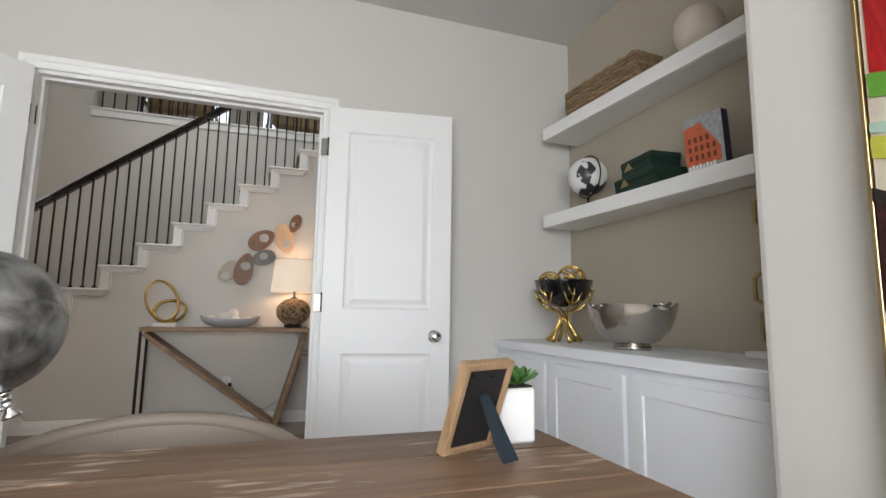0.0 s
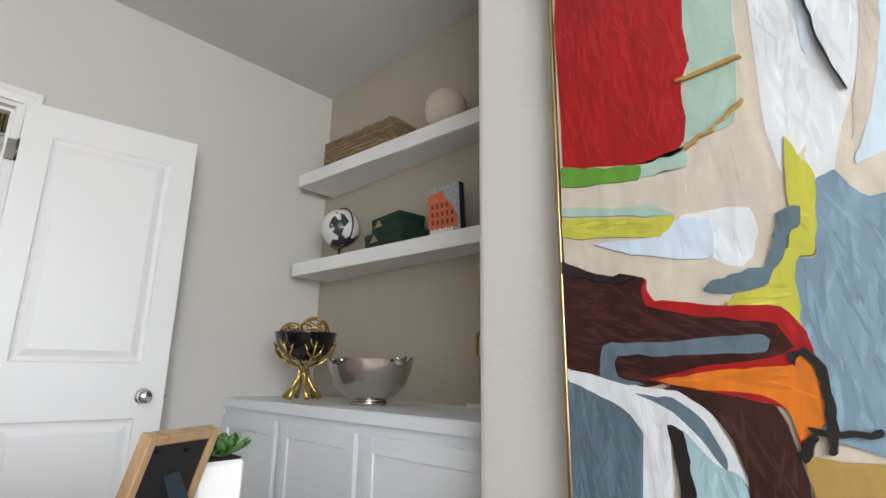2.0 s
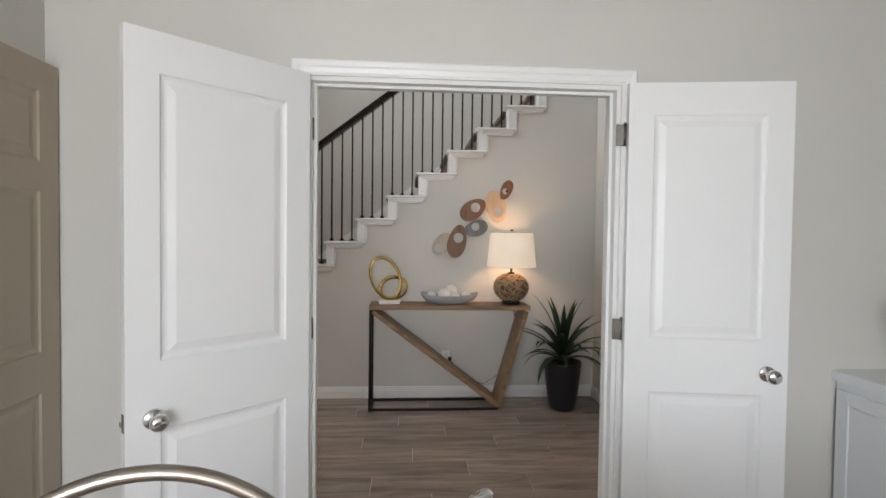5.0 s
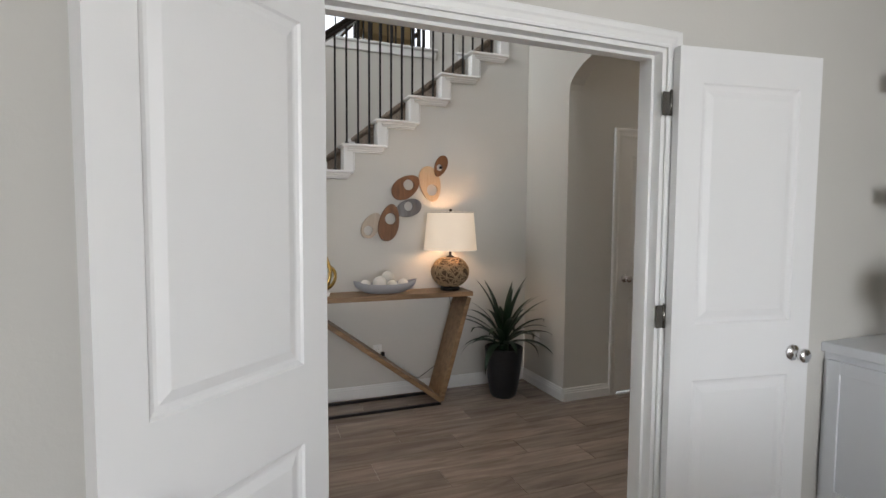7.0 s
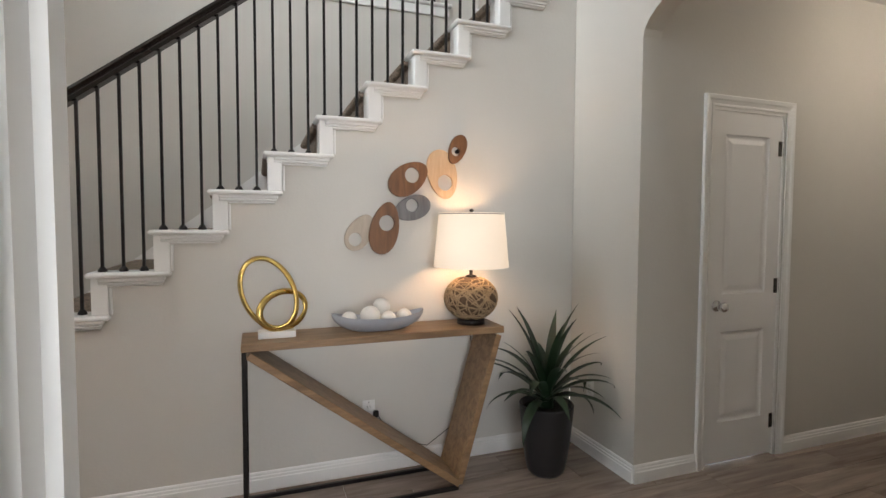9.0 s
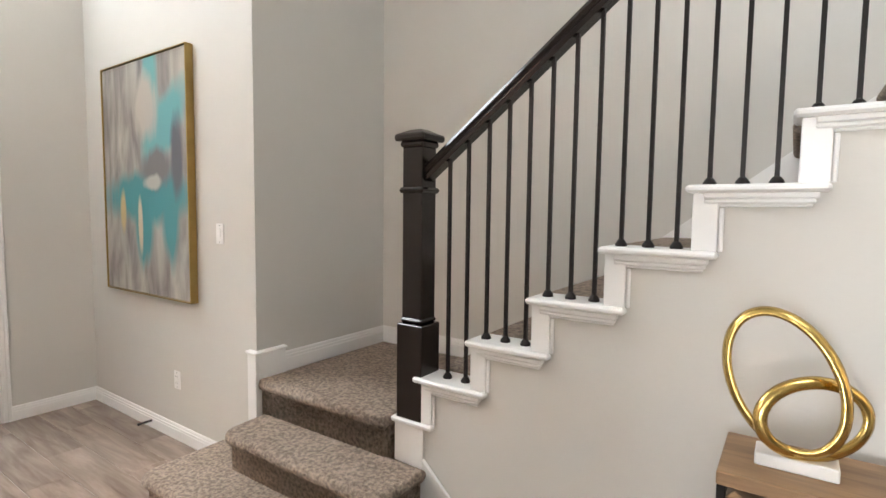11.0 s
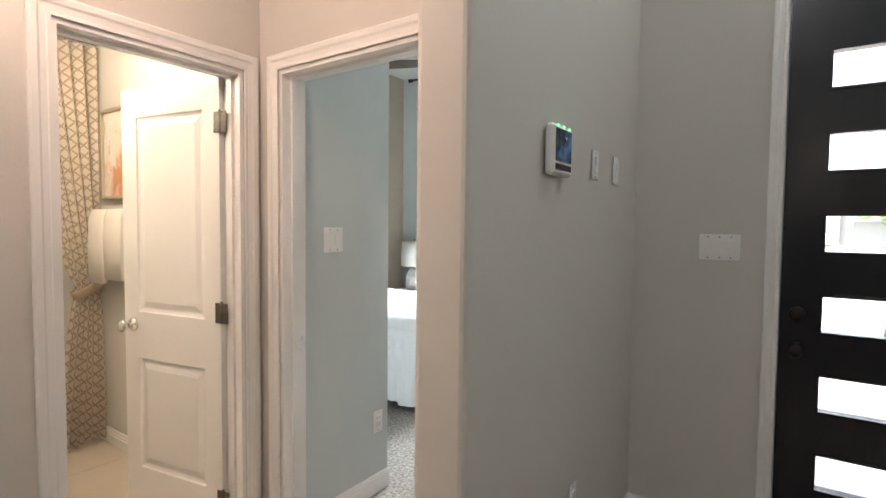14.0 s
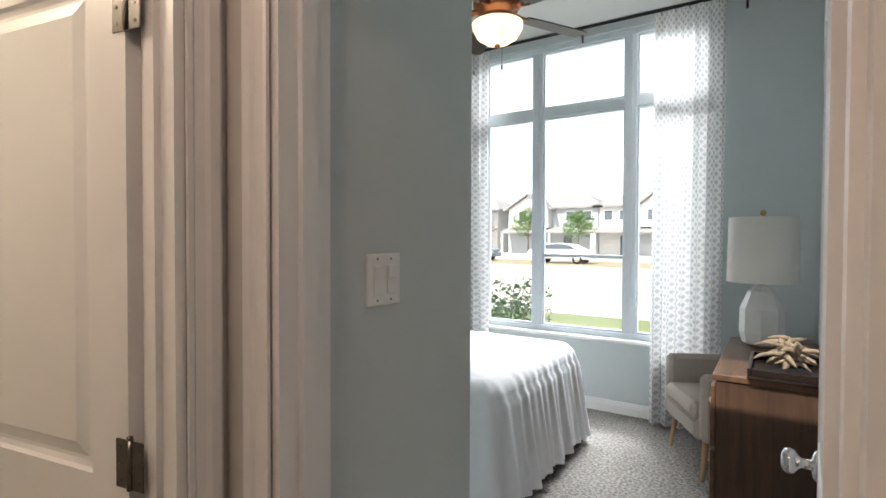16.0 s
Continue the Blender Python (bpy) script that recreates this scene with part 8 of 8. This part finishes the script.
def leaf_cloud(rnd, blobs, size, per):
    P, F_ = [], []
    for cx, cy, cz, r in blobs:
        for _ in range(per):
            d = Vector((rnd.gauss(0, 1), rnd.gauss(0, 1), rnd.gauss(0, 1))).normalized() * r * rnd.uniform(0.35, 1.0) ** 0.5
            c = Vector((cx, cy, cz)) + d
            a = Vector((rnd.uniform(-1, 1), rnd.uniform(-1, 1), rnd.uniform(-1, 1))).normalized() * size * rnd.uniform(0.6, 1.2)
            b = a.orthogonal().normalized() * size * 0.45
            k = len(P)
            P += [tuple(c - a), tuple(c + b), tuple(c + a), tuple(c - b)]
            F_.append((k, k + 1, k + 2, k + 3))
    return Mesh().add(P, F_)


BARK = mat("grey_bark", (0.16, 0.12, 0.09), 0.95, var=0.3, bump=0.8, bscale=40)
FOLI = mat("light_green_foliage", (0.10, 0.20, 0.035), 0.6, var=0.4, scale=1.5)
FOLD = mat("deep_green_foliage", (0.07, 0.16, 0.055), 0.5, var=0.4, scale=3)


def tree(x, y, h, r, seed):
    t = thing("street_tree", (x, y, -0.25), "young street tree with a loose green crown", "tree", "street trees")
    rnd = random.Random(seed)
    part("trunk", Mesh().tube([(0, 0, 0), (0.03, 0.02, h * 0.3), (-0.02, 0, h * 0.6), (0, 0, h * 0.85)], [0.09, 0.07, 0.05, 0.02], 8), BARK, t)
    M, blobs = Mesh(), []
    for i in range(9):
        a = i * 2.4
        z = h * (0.42 + 0.055 * i)
        ln = r * (1.0 - 0.06 * i) * rnd.uniform(0.6, 0.9)
        p2 = (math.cos(a) * ln, math.sin(a) * ln, z + ln * 0.6)
        M.tube([(0, 0, z - 0.2), (p2[0] * 0.5, p2[1] * 0.5, z + ln * 0.25), p2], [0.035, 0.022, 0.008], 6)
        blobs.append((*p2, r * rnd.uniform(0.32, 0.5)))
    blobs += [(0, 0, h * 0.72, r * 0.5), (0, 0, h * 0.93, r * 0.35)]
    part("limb", M, BARK, t)
    part("crown", leaf_cloud(rnd, blobs, 0.11, 190), FOLI, t)


tree(-48, -17.0, 4.4, 1.7, 3)
tree(-48, -12.0, 4.0, 1.7, 8)
tree(-46, 9.5, 4.3, 1.6, 5)
tree(-47, 4.6, 4.0, 1.5, 6)


def shrub(x, y, z, r, seed, label):
    s = thing("shrub", (x, y, -0.24), label, "shrub")
    rnd = random.Random(seed)
    M = Mesh()
    for i in range(7):
        a = i * 0.9
        M.tube([(0, 0, 0), (math.cos(a) * r * 0.4, math.sin(a) * r * 0.4, z * 0.5), (math.cos(a) * r * 0.6, math.sin(a) * r * 0.6, z * 0.9)], [0.015, 0.01, 0.004], 5)
    part("stem", M, BARK, s)
    part("foliage", leaf_cloud(rnd, [(rnd.uniform(-r, r) * 0.5, rnd.uniform(-r, r) * 0.6, z * rnd.uniform(0.3, 0.82), r * 0.4) for _ in range(12)], 0.04, 200), FOLD, s)


shrub(-7.4, 0.55, 1.40, 0.68, 2, "leafy green shrub just below the bedroom window")
shrub(-9.5, 5.6, 0.55, 0.35, 4, "low green shrub near the front door")


def parked_car(x, y, rot, paint, label):
    c = thing("car", T((x, y, -0.235)) @ R(radians(rot), 4, "Z"), label, "car", "parked cars")
    side = [(-2.2, 0.35), (-2.22, 0.7), (-2.1, 0.92), (-1.3, 1.0), (-0.75, 1.36), (0.2, 1.42), (0.9, 1.32), (1.5, 1.0), (2.1, 0.86), (2.22, 0.62), (2.2, 0.32)]
    rot_m = Matrix(((1, 0, 0, 0), (0, 0, 1, 0), (0, 1, 0, 0), (0, 0, 0, 1)))
    part("body", Mesh().prism(side, -0.88, 0.88, rot_m, 0.07), paint, c)
    gl = [(-1.2, 1.0), (-0.72, 1.31), (0.2, 1.37), (0.84, 1.28), (1.32, 1.0)]
    part("side_glass", Mesh().prism(gl, -0.885, -0.86, rot_m).prism(gl, 0.86, 0.885, rot_m), DARKWIN, c)
    for wx in (-1.4, 1.38):
        for s_ in (-1, 1):
            w = part("wheel", Mesh().lathe([(0.0, -0.1), (0.30, -0.1), (0.33, -0.06), (0.33, 0.06), (0.30, 0.1), (0, 0.1)], 24, T((wx, s_ * 0.80, 0.33)) @ R(radians(90), 4, "X")), IRON, c, "black tyre")
            part("rim", Mesh().lathe([(0.2, 0.0), (0.18, 0.012), (0.05, 0.006), (0, 0.012)], 20, T((wx, s_ * 0.902, 0.33)) @ R(radians(-90 * s_), 4, "X")), CHROME, w)
    for s_ in (-1, 1):
        part("headlight", Mesh().box(2.13, s_ * 0.62 - 0.14, 0.6, 2.22, s_ * 0.62 + 0.14, 0.74, bev=0.02), CHROME, c)


parked_car(-36, -9.2, 90, mat("white_car_paint", (0.7, 0.7, 0.7), 0.2, coat=0.5), "white saloon car parked on the far kerb")
parked_car(-21, 2.3, 90, mat("blue_car_paint", (0.02, 0.05, 0.28), 0.2, coat=0.5), "blue car parked on the street")
parked_car(-37, -17, 90, mat("dark_teal_car_paint", (0.03, 0.08, 0.10), 0.2, coat=0.5), "dark car parked on the far kerb")
pc = thing("porch_column", (-5.9, 4.35, -0.25), "slim dark porch post outside the front door", "post")
part("shaft", Mesh().box(-0.05, -0.05, 0, 0.05, 0.05, 3.2, bev=0.005), IRON, pc)


# ---- pieces of floors and walls ----
def one_piece(name, w, d, h, bev):
    me = Mesh().box(-w / 2, -d / 2, -0.009, w / 2, d / 2, h, bev=bev).mesh(name)
    me.materials.append(PLANK)
    return me


def lay_planks(parent, x0, x1, y0, y1, row, length, first):
    rest = Mesh()
    full = one_piece("plank", length - 0.003, row - 0.003, 0.0, 0.0012)
    k, y = 0, y0
    while y < y1 - 0.02:
        yb = min(y + row, y1)
        x = x0 - length * ((k * 0.37 + first) % 1.0)
        while x < x1:
            a, b = max(x, x0), min(x + length, x1)
            if b - a > 0.02:
                me = full if (b - a > length - 1e-4 and yb - y > row - 1e-4) else one_piece("plank", b - a - 0.003, yb - y - 0.003, 0.0, 0.0012)
                ob = new("plank", me)
                ob.parent = parent
                ob.location = ((a + b) / 2, (y + yb) / 2, 0)
                tagged(ob)
            x += length
        y, k = yb, k + 1


fl = bpy.data.objects["floor"]
lay_planks(fl, -3.745, 4.6, 3.565, 5.82, 0.2, 0.915, 0.15)
lay_planks(bpy.data.objects["floor_hall"], -2.54, -0.74, 2.445, 3.564, 0.2, 0.915, 0.4)
lay_planks(bpy.data.objects["floor_office"], -0.62, 3.15, 2.2, 3.564, 0.2, 0.915, 0.7)
fb = bpy.data.objects["floor_bath"]
BATHTILE = mat("beige_bath_tile", (0.58, 0.50, 0.41), 0.35, var=0.06, scale=3)
me = Mesh().box(-0.2985, -0.2985, -0.0015, 0.2985, 0.2985, 0.006, bev=0.001).mesh("tile")
me.materials.append(BATHTILE)
for i in range(3):
    for j in range(4):
        ob = new("tile", me)
        ob.parent = fb
        ob.location = (-2.305 + 0.6 * i, 0.78 + 0.6 * j - 0.0, 0)
        tagged(ob)
# rhombus tiles behind the tub
ws = bpy.data.objects["wall_bath_south"]
SIDE = 0.082
meshes = []
for k in range(3):
    a0 = radians(30 + 120 * k)
    u, v_ = Vector((math.cos(a0), math.sin(a0))), Vector((math.cos(a0 + radians(120)), math.sin(a0 + radians(120))))
    c = (u + v_) * SIDE / 2
    q = [Vector((0, 0)), u * SIDE, (u + v_) * SIDE, v_ * SIDE]
    pts = [(c + (p_ - c) * 0.968) for p_ in q]
    M = Mesh().add([(p_.x, 0.0, p_.y) for p_ in pts] + [(p_.x, 0.005, p_.y) for p_ in pts], [(4, 5, 6, 7), (0, 1, 5, 4), (1, 2, 6, 5), (2, 3, 7, 6), (3, 0, 4, 7)])
    me = M.mesh("tile")
    me.materials.append(RHOMB)
    meshes.append(me)
structure("tile_grout", Mesh().box(-2.6045, -0.2999, TH + 0.004, -1.21, -0.298, 1.895), mat("tan_tile_grout", (0.20, 0.15, 0.10), 0.9))
pw, ph = SIDE * math.sqrt(3), SIDE * 1.5
for r_ in range(14):
    for c_ in range(-1, 9):
        x = -2.535 + pw * (c_ + 0.5 * (r_ % 2))
        z = TH + 0.09 + ph * r_
        if z > 1.80 or x > -1.35:
            continue
        for me in meshes:
            ob = new("tile", me)
            ob.parent = ws
            ob.location = (x, -0.2978, z)
            tagged(ob)
